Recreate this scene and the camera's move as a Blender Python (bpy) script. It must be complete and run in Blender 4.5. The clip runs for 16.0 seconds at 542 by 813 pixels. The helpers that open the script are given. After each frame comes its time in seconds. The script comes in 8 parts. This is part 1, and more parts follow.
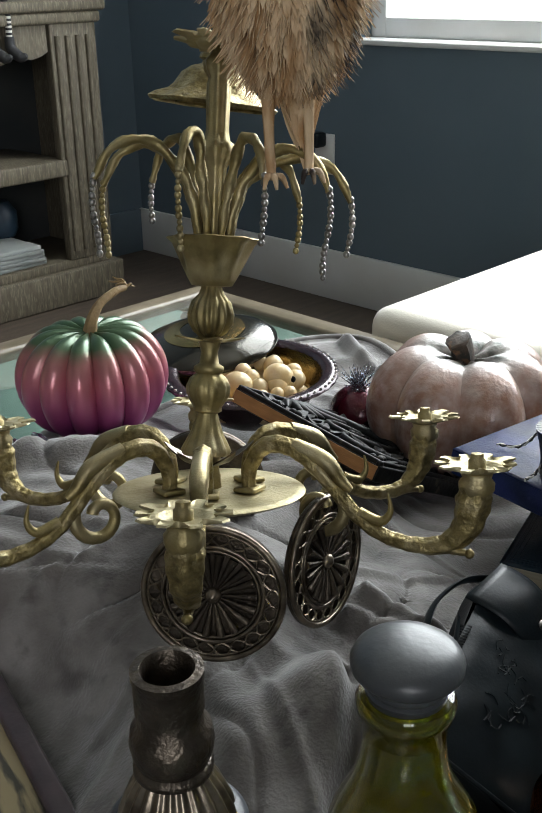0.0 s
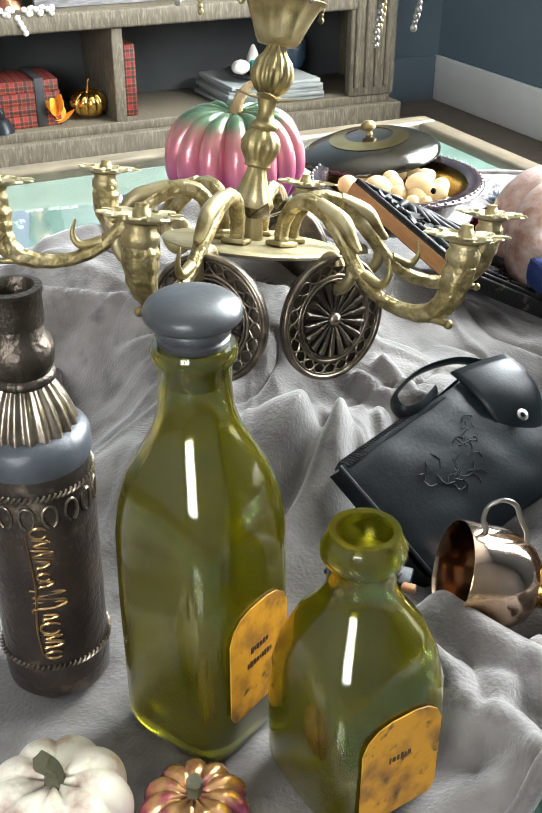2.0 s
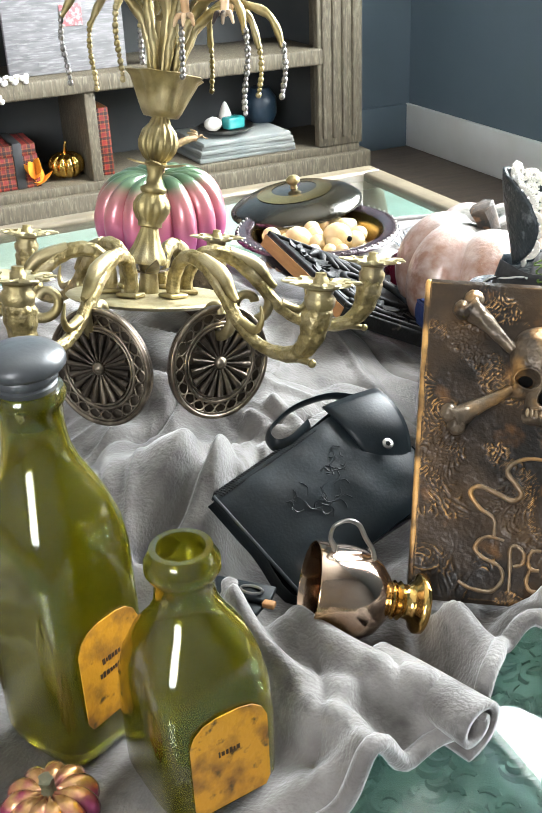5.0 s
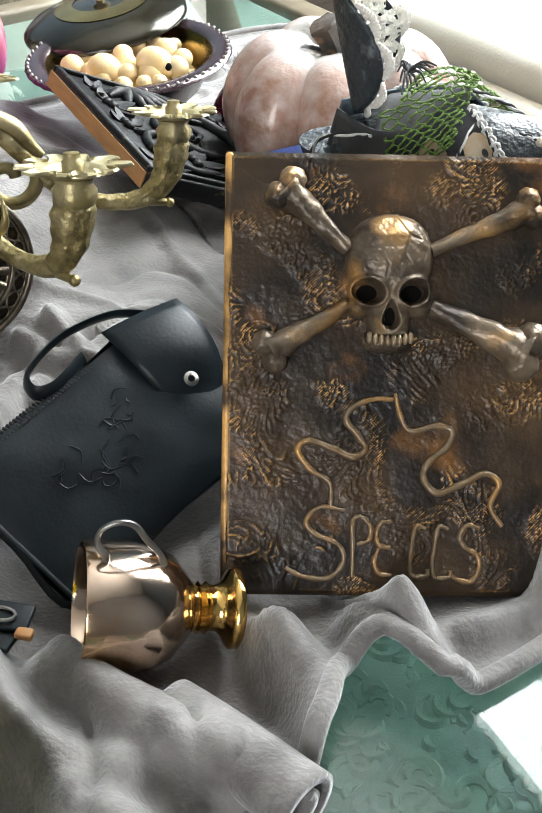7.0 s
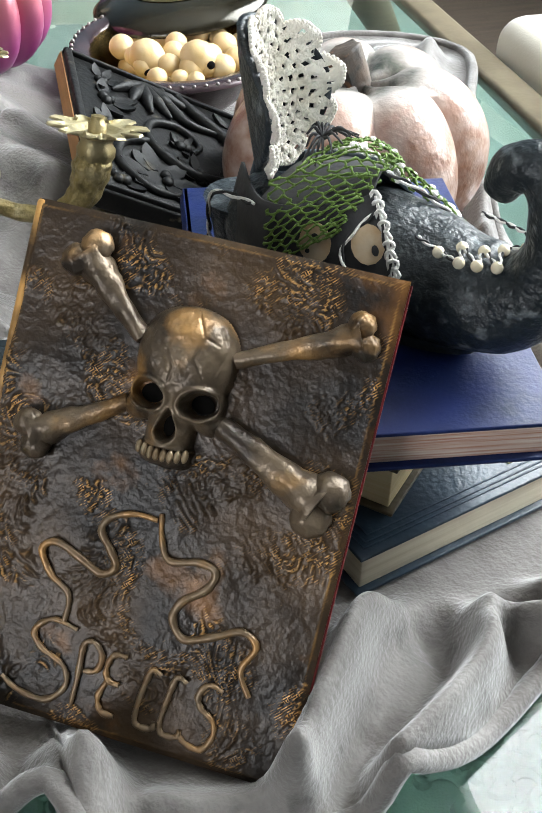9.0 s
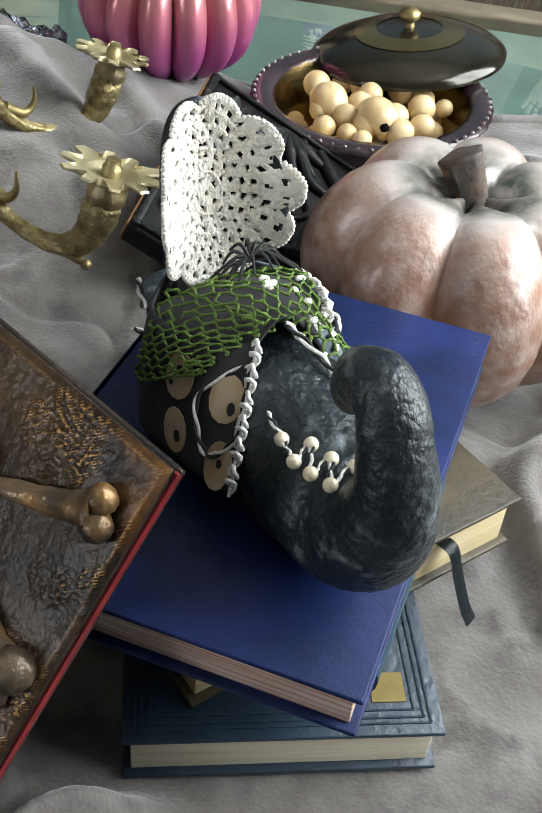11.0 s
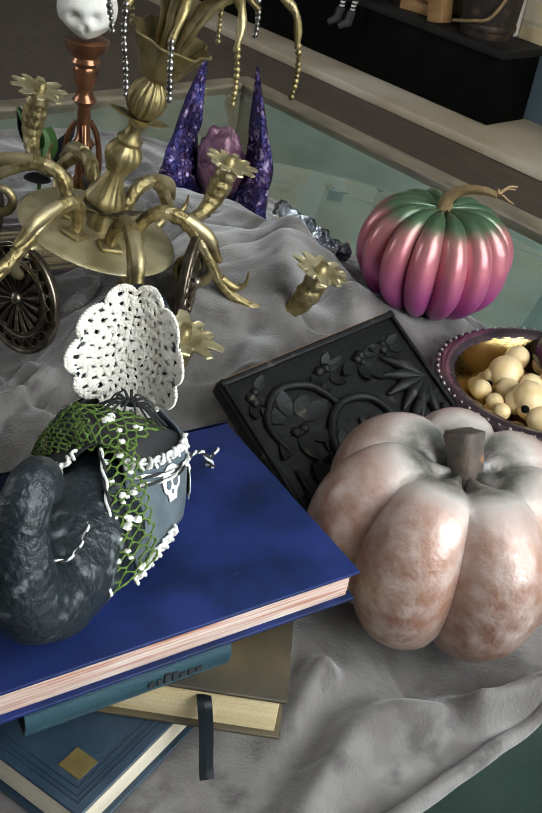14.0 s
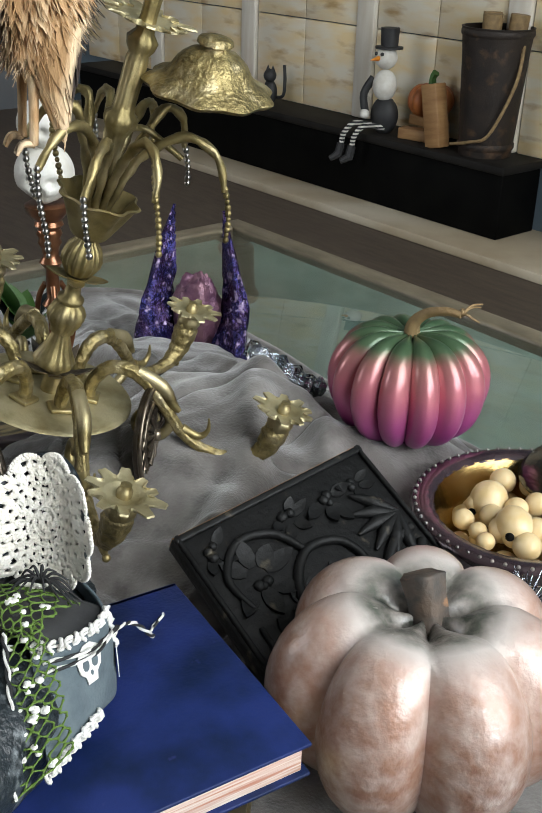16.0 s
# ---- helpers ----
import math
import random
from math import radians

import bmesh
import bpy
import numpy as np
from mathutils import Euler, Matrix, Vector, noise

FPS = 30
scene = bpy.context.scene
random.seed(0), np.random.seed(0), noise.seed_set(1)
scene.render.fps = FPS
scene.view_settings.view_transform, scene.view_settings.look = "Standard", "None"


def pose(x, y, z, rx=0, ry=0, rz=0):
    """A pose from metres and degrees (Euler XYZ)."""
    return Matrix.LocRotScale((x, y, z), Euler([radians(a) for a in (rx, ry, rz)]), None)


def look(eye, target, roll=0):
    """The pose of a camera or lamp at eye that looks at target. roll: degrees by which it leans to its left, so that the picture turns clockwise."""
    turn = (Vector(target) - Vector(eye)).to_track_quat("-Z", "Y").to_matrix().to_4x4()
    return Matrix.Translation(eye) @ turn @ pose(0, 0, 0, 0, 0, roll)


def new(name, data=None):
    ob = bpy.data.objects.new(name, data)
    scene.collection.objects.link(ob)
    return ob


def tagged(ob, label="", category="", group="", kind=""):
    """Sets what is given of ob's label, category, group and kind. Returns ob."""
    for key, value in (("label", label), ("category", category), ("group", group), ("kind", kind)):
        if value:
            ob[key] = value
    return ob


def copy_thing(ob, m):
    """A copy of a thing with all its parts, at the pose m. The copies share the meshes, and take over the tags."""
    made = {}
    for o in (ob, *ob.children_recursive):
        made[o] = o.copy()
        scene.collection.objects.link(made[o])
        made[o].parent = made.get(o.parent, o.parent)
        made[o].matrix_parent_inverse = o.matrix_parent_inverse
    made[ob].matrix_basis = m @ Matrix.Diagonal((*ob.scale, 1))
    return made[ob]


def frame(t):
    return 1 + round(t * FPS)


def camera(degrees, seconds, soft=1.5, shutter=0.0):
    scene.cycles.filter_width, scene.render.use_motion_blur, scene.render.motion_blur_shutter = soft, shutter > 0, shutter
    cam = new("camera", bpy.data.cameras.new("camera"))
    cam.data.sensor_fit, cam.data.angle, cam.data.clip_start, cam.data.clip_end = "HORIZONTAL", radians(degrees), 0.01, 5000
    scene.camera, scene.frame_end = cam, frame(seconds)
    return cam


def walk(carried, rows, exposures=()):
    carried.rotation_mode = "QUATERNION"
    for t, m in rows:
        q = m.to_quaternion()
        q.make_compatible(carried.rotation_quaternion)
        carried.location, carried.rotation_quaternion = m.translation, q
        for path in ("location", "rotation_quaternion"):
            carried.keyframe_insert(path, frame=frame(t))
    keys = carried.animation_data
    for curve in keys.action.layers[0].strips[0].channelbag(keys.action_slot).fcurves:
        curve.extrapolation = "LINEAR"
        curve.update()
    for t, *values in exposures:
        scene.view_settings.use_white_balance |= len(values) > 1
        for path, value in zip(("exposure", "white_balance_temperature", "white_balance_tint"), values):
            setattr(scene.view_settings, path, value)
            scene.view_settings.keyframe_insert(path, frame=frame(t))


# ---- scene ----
cam = camera(29.7, 16.0, soft=1.5)
PATH = [
    (0, (0.0473, 0.0184, 0.8854), (0.0009, 1.6258, 0.1950), -1.2),
    (0.5, (0.1006, 0.0429, 0.8714), (-0.0192, 1.5925, 0.0690), -0.9),
    (1, (0.1383, 0.0648, 0.8548), (-0.0534, 1.5514, -0.0483), -0.3),
    (1.5, (0.2039, 0.0359, 0.8346), (-0.1768, 1.4805, -0.0789), -0.6),
    (2, (0.2782, -0.0289, 0.8232), (-0.2669, 1.3869, -0.0491), 0.2),
    (2.5, (0.3220, -0.0691, 0.8101), (-0.3001, 1.3431, -0.0150), -0.1),
    (3, (0.3412, -0.0709, 0.8023), (-0.3272, 1.3466, 0.0244), -0.7),
    (3.2, (0.3465, -0.0665, 0.8005), (-0.3237, 1.3519, 0.0253), -0.7),
    (5.3, (0.4086, -0.0411, 0.8512), (-0.1522, 1.3974, 0.0270), -2.7),
    (5.5, (0.4139, -0.0280, 0.8460), (-0.1225, 1.3930, -0.0246), -2.8),
    (6, (0.4113, 0.0227, 0.8285), (-0.0639, 1.3991, -0.1419), -3.2),
    (6.5, (0.4042, 0.0849, 0.8189), (-0.0508, 1.4420, -0.1874), -3.5),
    (7, (0.3964, 0.1811, 0.8075), (0.0105, 1.4971, -0.2801), -3.0),
    (7.5, (0.3955, 0.2529, 0.7970), (0.0560, 1.5461, -0.3317), -2.6),
    (8, (0.4253, 0.2940, 0.7883), (0.0884, 1.5890, -0.3396), -2.4),
    (8.5, (0.4865, 0.3334, 0.7961), (-0.0123, 1.5837, -0.3221), -1.6),
    (9, (0.5460, 0.3579, 0.8084), (-0.1313, 1.5155, -0.3160), 1.3),
    (9.5, (0.5766, 0.3999, 0.8075), (-0.1636, 1.5103, -0.3239), 2.1),
    (10, (0.5836, 0.4760, 0.8101), (-0.2363, 1.4735, -0.3711), 2.7),
    (12.5, (0.7070, 0.7210, 0.8478), (-0.6396, 1.0964, -0.2049), 7.0),
    (13, (0.7009, 0.7761, 0.8661), (-0.6799, 1.0482, -0.1751), 5.9),
    (13.5, (0.7516, 0.8391, 0.8968), (-0.6755, 0.9074, -0.1139), 7.6),
    (14, (0.8155, 0.8986, 0.9160), (-0.6501, 0.8628, -0.0404), 9.2),
    (14.5, (0.8488, 0.9389, 0.9213), (-0.6387, 0.8706, 0.0016), 8.3),
    (15, (0.8496, 0.9608, 0.9344), (-0.6825, 0.8339, 0.0979), 4.6),
    (15.5, (0.8216, 0.9608, 0.9335), (-0.7402, 0.7989, 0.1618), 2.1),
    (16, (0.7639, 0.9748, 0.9134), (-0.7989, 0.8146, 0.1416), 1.7),
]
EXPOSURES = [(0.0, -0.5), (0.5, 0.25), (1.0, 0.85), (1.5, 1.1), (3.0, 1.25), (5.5, 1.33), (6.0, 1.2), (7.0, 0.84), (9.0, 0.4), (10.0, 0.08), (12.5, -0.55), (14.0, -0.8), (16.0, -0.8)]
walk(cam, [(t, look(eye, target, roll)) for t, eye, target, roll in PATH], EXPOSURES)

# ---- light ----
# the room stands askew: ru runs along the bookcase wall, rv along the window wall
RU, RV, RO = Vector((0.69, 0.724, 0)).normalized(), Vector((0.724, -0.69, 0)).normalized(), Vector((-0.477, 3.473, 0))
ROOM = Matrix(((RU.x, RV.x, 0, RO.x), (RU.y, RV.y, 0, RO.y), (0, 0, 1, 0), (0, 0, 0, 1)))
# room axes are left-handed as (a, b), so things are turned with b pointing into the room
world = bpy.data.worlds.new("world")
scene.world = world
world.use_nodes = True
wn = world.node_tree.nodes
sky = wn.new("ShaderNodeTexSky")
sky.sky_type, sky.sun_disc = "NISHITA", False
sky.sun_elevation, sky.sun_rotation = radians(38), radians(100)
world.node_tree.links.new(sky.outputs[0], wn["Background"].inputs[0])
wn["Background"].inputs[1].default_value = 0.15


def room_point(a, b, z):
    return RO + a * RU + b * RV + Vector((0, 0, z))


def window_light(a, b, z, wa, h, facing, watts, colour=(1.0, 0.98, 0.95)):
    lamp = bpy.data.lights.new("window_light", "AREA")
    lamp.shape, lamp.size, lamp.size_y, lamp.energy, lamp.color = "RECTANGLE", wa, h, watts, colour
    ob = new("window_light", lamp)
    eye = room_point(a, b, z)
    ob.matrix_world = look(eye, eye + facing)
    return ob


window_light(0.12, 1.84, 1.93, 1.76, 2.38, -RU, 150, (0.92, 0.98, 1.0))
# added fill lamp behind the viewer, set in an unseen window
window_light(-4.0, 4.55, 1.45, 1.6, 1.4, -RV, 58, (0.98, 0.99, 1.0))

# ---- building blocks ----
class G:
    """Loose geometry: points and faces, gathered and turned into one mesh."""

    def __init__(self):
        self.v, self.f = [], []

    def add(self, verts, faces, m=None):
        base = len(self.v)
        if m is not None:
            verts = [m @ Vector(p) for p in verts]
        self.v += [tuple(p) for p in verts]
        self.f += [tuple(i + base for i in f) for f in faces]
        return self


def mesh_of(name, g, mat, smooth=True, sharp=40):
    me = bpy.data.meshes.new(name)
    me.from_pydata(g.v, [], g.f)
    me.materials.append(mat)
    if smooth:
        me.polygons.foreach_set("use_smooth", [True] * len(me.polygons))
        me.set_sharp_from_angle(angle=radians(sharp))
    me.update()
    return me


def part(name, g, mat, parent=None, label="", smooth=True, sharp=58):
    ob = new(name, mesh_of(name, g, mat, smooth, sharp))
    ob.parent = parent
    if label:
        tagged(ob, label=label)
    return ob


def thing(name, m, label, category, group=""):
    ob = new(name)
    ob.matrix_basis = m
    ob.empty_display_size = 0.02
    return tagged(ob, label, category, group)


def single(name, g, mat, m, label, category, group="", kind="", smooth=True, sharp=58):
    ob = new(name, mesh_of(name, g, mat, smooth, sharp))
    ob.matrix_basis = m
    return tagged(ob, label, category, group, kind)


def lathe(prof, n=32, m=None, g=None, warp=None, cap=True):
    """Turned form from (radius, height); warp(angle, i) scales the radius."""
    g = g or G()
    vs, fs = [], []
    for i, (r, z) in enumerate(prof):
        for k in range(n):
            a = 2 * math.pi * k / n
            q = r * (warp(a, i) if warp else 1)
            vs.append((q * math.cos(a), q * math.sin(a), z))
    for i in range(len(prof) - 1):
        for k in range(n):
            k2 = (k + 1) % n
            fs.append((i * n + k, i * n + k2, (i + 1) * n + k2, (i + 1) * n + k))
    if cap:
        if prof[0][0] > 1e-5:
            fs.append(tuple(reversed(range(n))))
        if prof[-1][0] > 1e-5:
            fs.append(tuple((len(prof) - 1) * n + k for k in range(n)))
    return g.add(vs, fs, m)


def smooth_line(pts, steps=6):
    """Catmull-Rom through the points."""
    pts = [Vector(p) for p in pts]
    out = []
    for i in range(len(pts) - 1):
        p0, p1, p2, p3 = pts[max(i - 1, 0)], pts[i], pts[i + 1], pts[min(i + 2, len(pts) - 1)]
        for s in range(steps):
            t = s / steps
            out.append(0.5 * (2 * p1 + (p2 - p0) * t + (2 * p0 - 5 * p1 + 4 * p2 - p3) * t * t + (3 * p1 - p0 - 3 * p2 + p3) * t ** 3))
    return out + [pts[-1]]


def sweep(pts, rad, n=10, m=None, g=None, flat=1.0, up=(0, 0, 1), warp=None):
    """A tube along the points; rad a number or one for each end or each point; flat squeezes it along the side axis."""
    g = g or G()
    pts = [Vector(p) for p in pts]
    c = len(pts)
    if not hasattr(rad, "__len__"):
        rad = [rad] * c
    if len(rad) != c:
        rad = list(np.interp(np.linspace(0, 1, c), np.linspace(0, 1, len(rad)), rad))
    vs, fs = [], []
    side = None
    for i, p in enumerate(pts):
        d = (pts[min(i + 1, c - 1)] - pts[max(i - 1, 0)])
        d = d.normalized() if d.length > 1e-9 else Vector((0, 0, 1))
        if side is None:
            side = d.cross(Vector(up))
            if side.length < 1e-3:
                side = d.cross(Vector((1, 0, 0)))
        side = (side - d * side.dot(d)).normalized()
        over = side.cross(d)
        for k in range(n):
            a = 2 * math.pi * k / n
            q = rad[i] * (warp(a, i) if warp else 1)
            vs.append(p + side * (q * flat * math.cos(a)) + over * (q * math.sin(a)))
    for i in range(c - 1):
        for k in range(n):
            k2 = (k + 1) % n
            fs.append((i * n + k, i * n + k2, (i + 1) * n + k2, (i + 1) * n + k))
    fs.append(tuple(reversed(range(n))))
    fs.append(tuple((c - 1) * n + k for k in range(n)))
    return g.add(vs, fs, m)


def box(sx, sy, sz, m=None, g=None, bevel=0.0, segs=2):
    """A box round the origin in x and y, standing on z = 0."""
    g = g or G()
    bm = bmesh.new()
    bmesh.ops.create_cube(bm, size=1.0, matrix=Matrix.Translation((0, 0, sz / 2)) @ Matrix.Diagonal((sx, sy, sz, 1)))
    if bevel:
        bmesh.ops.bevel(bm, geom=bm.edges[:], offset=bevel, segments=segs, profile=0.5, affect="EDGES")
    bm.verts.index_update()
    vs, fs = [v.co.copy() for v in bm.verts], [[v.index for v in f.verts] for f in bm.faces]
    bm.free()
    return g.add(vs, fs, m)


def ball(r, m=None, g=None, n=14, squash=(1, 1, 1), bump=0.0, freq=3.0, seed=0):
    prof = [(math.sin(math.pi * i / n), -math.cos(math.pi * i / n)) for i in range(n + 1)]
    g0 = lathe([(max(a, 0.0), b) for a, b in prof], n * 2, cap=False)
    vs = []
    for p in g0.v:
        q = Vector(p)
        if bump:
            q *= 1 + bump * noise.noise(q * freq + Vector((seed, seed * 2, 0)))
        vs.append((q.x * r * squash[0], q.y * r * squash[1], q.z * r * squash[2]))
    g = g or G()
    return g.add(vs, g0.f, m)


def at(x, y, z):
    return Matrix.Translation((x, y, z))


def frame_of(o, xaxis, yaxis):
    """A pose from a corner and two directions."""
    x = Vector(xaxis).normalized()
    z = x.cross(Vector(yaxis)).normalized()
    y = z.cross(x)
    m = Matrix((x, y, z)).transposed().to_4x4()
    m.translation = Vector(o)
    return m


def plate(outline, thick, m=None, g=None):
    """A flat piece from an outline in x, y with thickness along z."""
    g = g or G()
    n = len(outline)
    vs = [(x, y, 0) for x, y in outline] + [(x, y, thick) for x, y in outline]
    fs = [tuple(reversed(range(n))), tuple(range(n, 2 * n))] + [(i, (i + 1) % n, n + (i + 1) % n, n + i) for i in range(n)]
    return g.add(vs, fs, m)


# ---- materials ----
def material(name, colour, rough=0.5, metal=0.0, second=None, scale=20.0, detail=6.0, spread=(0.35, 0.65), bump=0.0, bump_scale=200.0,
             sheen=0.0, coat=0.0, spec=0.5, rough_var=0.0, third=None, third_scale=5.0, third_spread=(0.5, 0.7), stretch=(1, 1, 1), piece=0.0):
    """A surface of two or three mottled colours, with relief. piece: how far the brightness varies from piece to piece."""
    mat = bpy.data.materials.new(name)
    mat.use_nodes = True
    nt = mat.node_tree
    nodes, link = nt.nodes, nt.links.new
    bsdf = nodes["Principled BSDF"]
    bsdf.inputs["Roughness"].default_value, bsdf.inputs["Metallic"].default_value = rough, metal
    bsdf.inputs["Specular IOR Level"].default_value = spec
    bsdf.inputs["Sheen Weight"].default_value, bsdf.inputs["Coat Weight"].default_value = sheen, coat
    if coat:
        bsdf.inputs["Coat Roughness"].default_value = 0.12
    coord = nodes.new("ShaderNodeTexCoord")
    mapped = nodes.new("ShaderNodeMapping")
    mapped.inputs["Scale"].default_value = stretch
    link(coord.outputs["Object"], mapped.inputs["Vector"])

    def tex(sc, det=detail):
        t = nodes.new("ShaderNodeTexNoise")
        t.inputs["Scale"].default_value, t.inputs["Detail"].default_value = sc, det
        link(mapped.outputs[0], t.inputs["Vector"])
        return t.outputs["Fac"]

    def ramp(src, lo, hi):
        r = nodes.new("ShaderNodeMapRange")
        r.inputs["From Min"].default_value, r.inputs["From Max"].default_value = lo, hi
        link(src, r.inputs["Value"])
        return r.outputs["Result"]

    def blend(fac, a, b):
        x = nodes.new("ShaderNodeMix")
        x.data_type = "RGBA"
        link(fac, x.inputs[0])
        for sock, val in ((x.inputs[6], a), (x.inputs[7], b)):
            if isinstance(val, tuple):
                sock.default_value = (*val, 1)
            else:
                link(val, sock)
        return x.outputs[2]

    col = colour
    if second:
        col = blend(ramp(tex(scale), *spread), colour, second)
    if third:
        col = blend(ramp(tex(third_scale), *third_spread), col, third)
    if piece:
        info = nodes.new("ShaderNodeObjectInfo")
        hsv = nodes.new("ShaderNodeHueSaturation")
        link(ramp(info.outputs["Random"], 0.5 - 0.5 / piece, 0.5 + 0.5 / piece), hsv.inputs["Value"])
        for node in nodes:
            if node.type == "MAP_RANGE" and node.outputs[0].links and node.outputs[0].links[0].to_node == hsv:
                node.inputs["From Min"].default_value, node.inputs["From Max"].default_value = 0, 1
                node.inputs["To Min"].default_value, node.inputs["To Max"].default_value = 1 - piece, 1 + piece
        if isinstance(col, tuple):
            hsv.inputs["Color"].default_value = (*col, 1)
        else:
            link(col, hsv.inputs["Color"])
        col = hsv.outputs[0]
    if isinstance(col, tuple):
        bsdf.inputs["Base Color"].default_value = (*col, 1)
    else:
        link(col, bsdf.inputs["Base Color"])
    if rough_var:
        r = nodes.new("ShaderNodeMapRange")
        r.inputs["To Min"].default_value, r.inputs["To Max"].default_value = max(rough - rough_var, 0.03), min(rough + rough_var, 1)
        link(tex(scale * 1.7), r.inputs["Value"])
        link(r.outputs[0], bsdf.inputs["Roughness"])
    if bump:
        b = nodes.new("ShaderNodeBump")
        b.inputs["Strength"].default_value, b.inputs["Distance"].default_value = min(bump, 1.0), 0.004
        link(tex(bump_scale, 4), b.inputs["Height"])
        link(b.outputs[0], bsdf.inputs["Normal"])
    return mat


def graded(name, stops, rough, metal=0.0, low=-0.05, high=0.05, scale=40.0, mix=0.25, bump=0.0, bump_scale=150.0, coat=0.0, along="Z", speck=None, speck_spread=(0.62, 0.7), speck_scale=60.0):
    """Paint that runs through several colours along one axis of the thing, with an uneven border between them."""
    mat = material(name, stops[0][1], rough, metal, bump=bump, bump_scale=bump_scale, coat=coat)
    nt = mat.node_tree
    nodes, link = nt.nodes, nt.links.new
    coord = next(n for n in nodes if n.type == "TEX_COORD")
    sep = nodes.new("ShaderNodeSeparateXYZ")
    link(coord.outputs["Object"], sep.inputs[0])
    rng = nodes.new("ShaderNodeMapRange")
    rng.inputs["From Min"].default_value, rng.inputs["From Max"].default_value = low, high
    if along == "R":
        flat = nodes.new("ShaderNodeVectorMath")
        flat.operation = "MULTIPLY"
        flat.inputs[1].default_value = (1, 1, 0)
        size = nodes.new("ShaderNodeVectorMath")
        size.operation = "LENGTH"
        link(coord.outputs["Object"], flat.inputs[0])
        link(flat.outputs[0], size.inputs[0])
        link(size.outputs["Value"], rng.inputs["Value"])
    else:
        link(sep.outputs[along], rng.inputs["Value"])
    t = nodes.new("ShaderNodeTexNoise")
    t.inputs["Scale"].default_value, t.inputs["Detail"].default_value = scale, 5
    link(coord.outputs["Object"], t.inputs["Vector"])
    sub = nodes.new("ShaderNodeMath")
    sub.operation = "SUBTRACT"
    sub.inputs[1].default_value = 0.5
    link(t.outputs["Fac"], sub.inputs[0])
    mad = nodes.new("ShaderNodeMath")
    mad.operation = "MULTIPLY_ADD"
    mad.inputs[1].default_value = mix
    link(sub.outputs[0], mad.inputs[0])
    link(rng.outputs[0], mad.inputs[2])
    cr = nodes.new("ShaderNodeValToRGB")
    els = cr.color_ramp.elements
    while len(els) < len(stops):
        els.new(0.5)
    for e, (pos, c) in zip(els, stops):
        e.position, e.color = pos, (*c, 1)
    link(mad.outputs[0], cr.inputs[0])
    out = cr.outputs[0]
    if speck:
        t2 = nodes.new("ShaderNodeTexNoise")
        t2.inputs["Scale"].default_value, t2.inputs["Detail"].default_value = speck_scale, 6
        link(coord.outputs["Object"], t2.inputs["Vector"])
        r2 = nodes.new("ShaderNodeMapRange")
        r2.inputs["From Min"].default_value, r2.inputs["From Max"].default_value = speck_spread
        link(t2.outputs["Fac"], r2.inputs["Value"])
        x = nodes.new("ShaderNodeMix")
        x.data_type = "RGBA"
        link(r2.outputs[0], x.inputs[0])
        link(out, x.inputs[6])
        x.inputs[7].default_value = (*speck, 1)
        out = x.outputs[2]
    link(out, nodes["Principled BSDF"].inputs["Base Color"])
    return mat


def glass(name, colour, rough=0.02, ior=1.45):
    mat = bpy.data.materials.new(name)
    mat.use_nodes = True
    b = mat.node_tree.nodes["Principled BSDF"]
    b.inputs["Base Color"].default_value = (*colour, 1)
    b.inputs["Roughness"].default_value, b.inputs["IOR"].default_value = rough, ior
    b.inputs["Transmission Weight"].default_value = 1.0
    return mat


M_WALL = material("blue_wall_paint", (0.1, 0.14, 0.172), 0.5, second=(0.115, 0.155, 0.188), scale=3, bump=0.06, bump_scale=90)
M_WALL_PALE = material("grey_wall_paint", (0.13, 0.14, 0.15), 0.7, second=(0.15, 0.155, 0.16), scale=3, bump=0.06, bump_scale=90)
M_CEIL = material("ceiling_paint", (0.55, 0.54, 0.51), 0.8, second=(0.5, 0.49, 0.46), scale=2, bump=0.1, bump_scale=60)
M_WHITE = material("white_gloss_paint", (0.75, 0.75, 0.74), 0.35, second=(0.68, 0.67, 0.64), scale=5, bump=0.03)
M_CARPET = material("brown_floorboards", (0.07, 0.052, 0.04), 0.6, second=(0.1, 0.075, 0.055), scale=9, bump=0.15, bump_scale=150, stretch=(1, 6, 1))
M_RUG = material("green_rug_pile", (0.18, 0.27, 0.235), 0.95, second=(0.25, 0.36, 0.315), scale=14, third=(0.3, 0.38, 0.34), third_scale=4, bump=0.35, bump_scale=500, sheen=0.3)
M_RAIL = material("champagne_wood", (0.2, 0.165, 0.11), 0.35, second=(0.13, 0.105, 0.07), scale=25, bump=0.06, stretch=(1, 1, 8))
M_GLASS = glass("table_glass", (0.8, 0.93, 0.88), 0.0, 1.45)
M_CASE = material("limed_oak", (0.13, 0.108, 0.072), 0.65, second=(0.082, 0.068, 0.046), scale=16, third=(0.2, 0.172, 0.12), third_scale=40, bump=0.2, bump_scale=120, stretch=(6, 6, 1))
M_CASE_DARK = material("dark_cabinet_back", (0.035, 0.04, 0.042), 0.7, second=(0.05, 0.052, 0.05), scale=8, bump=0.05)
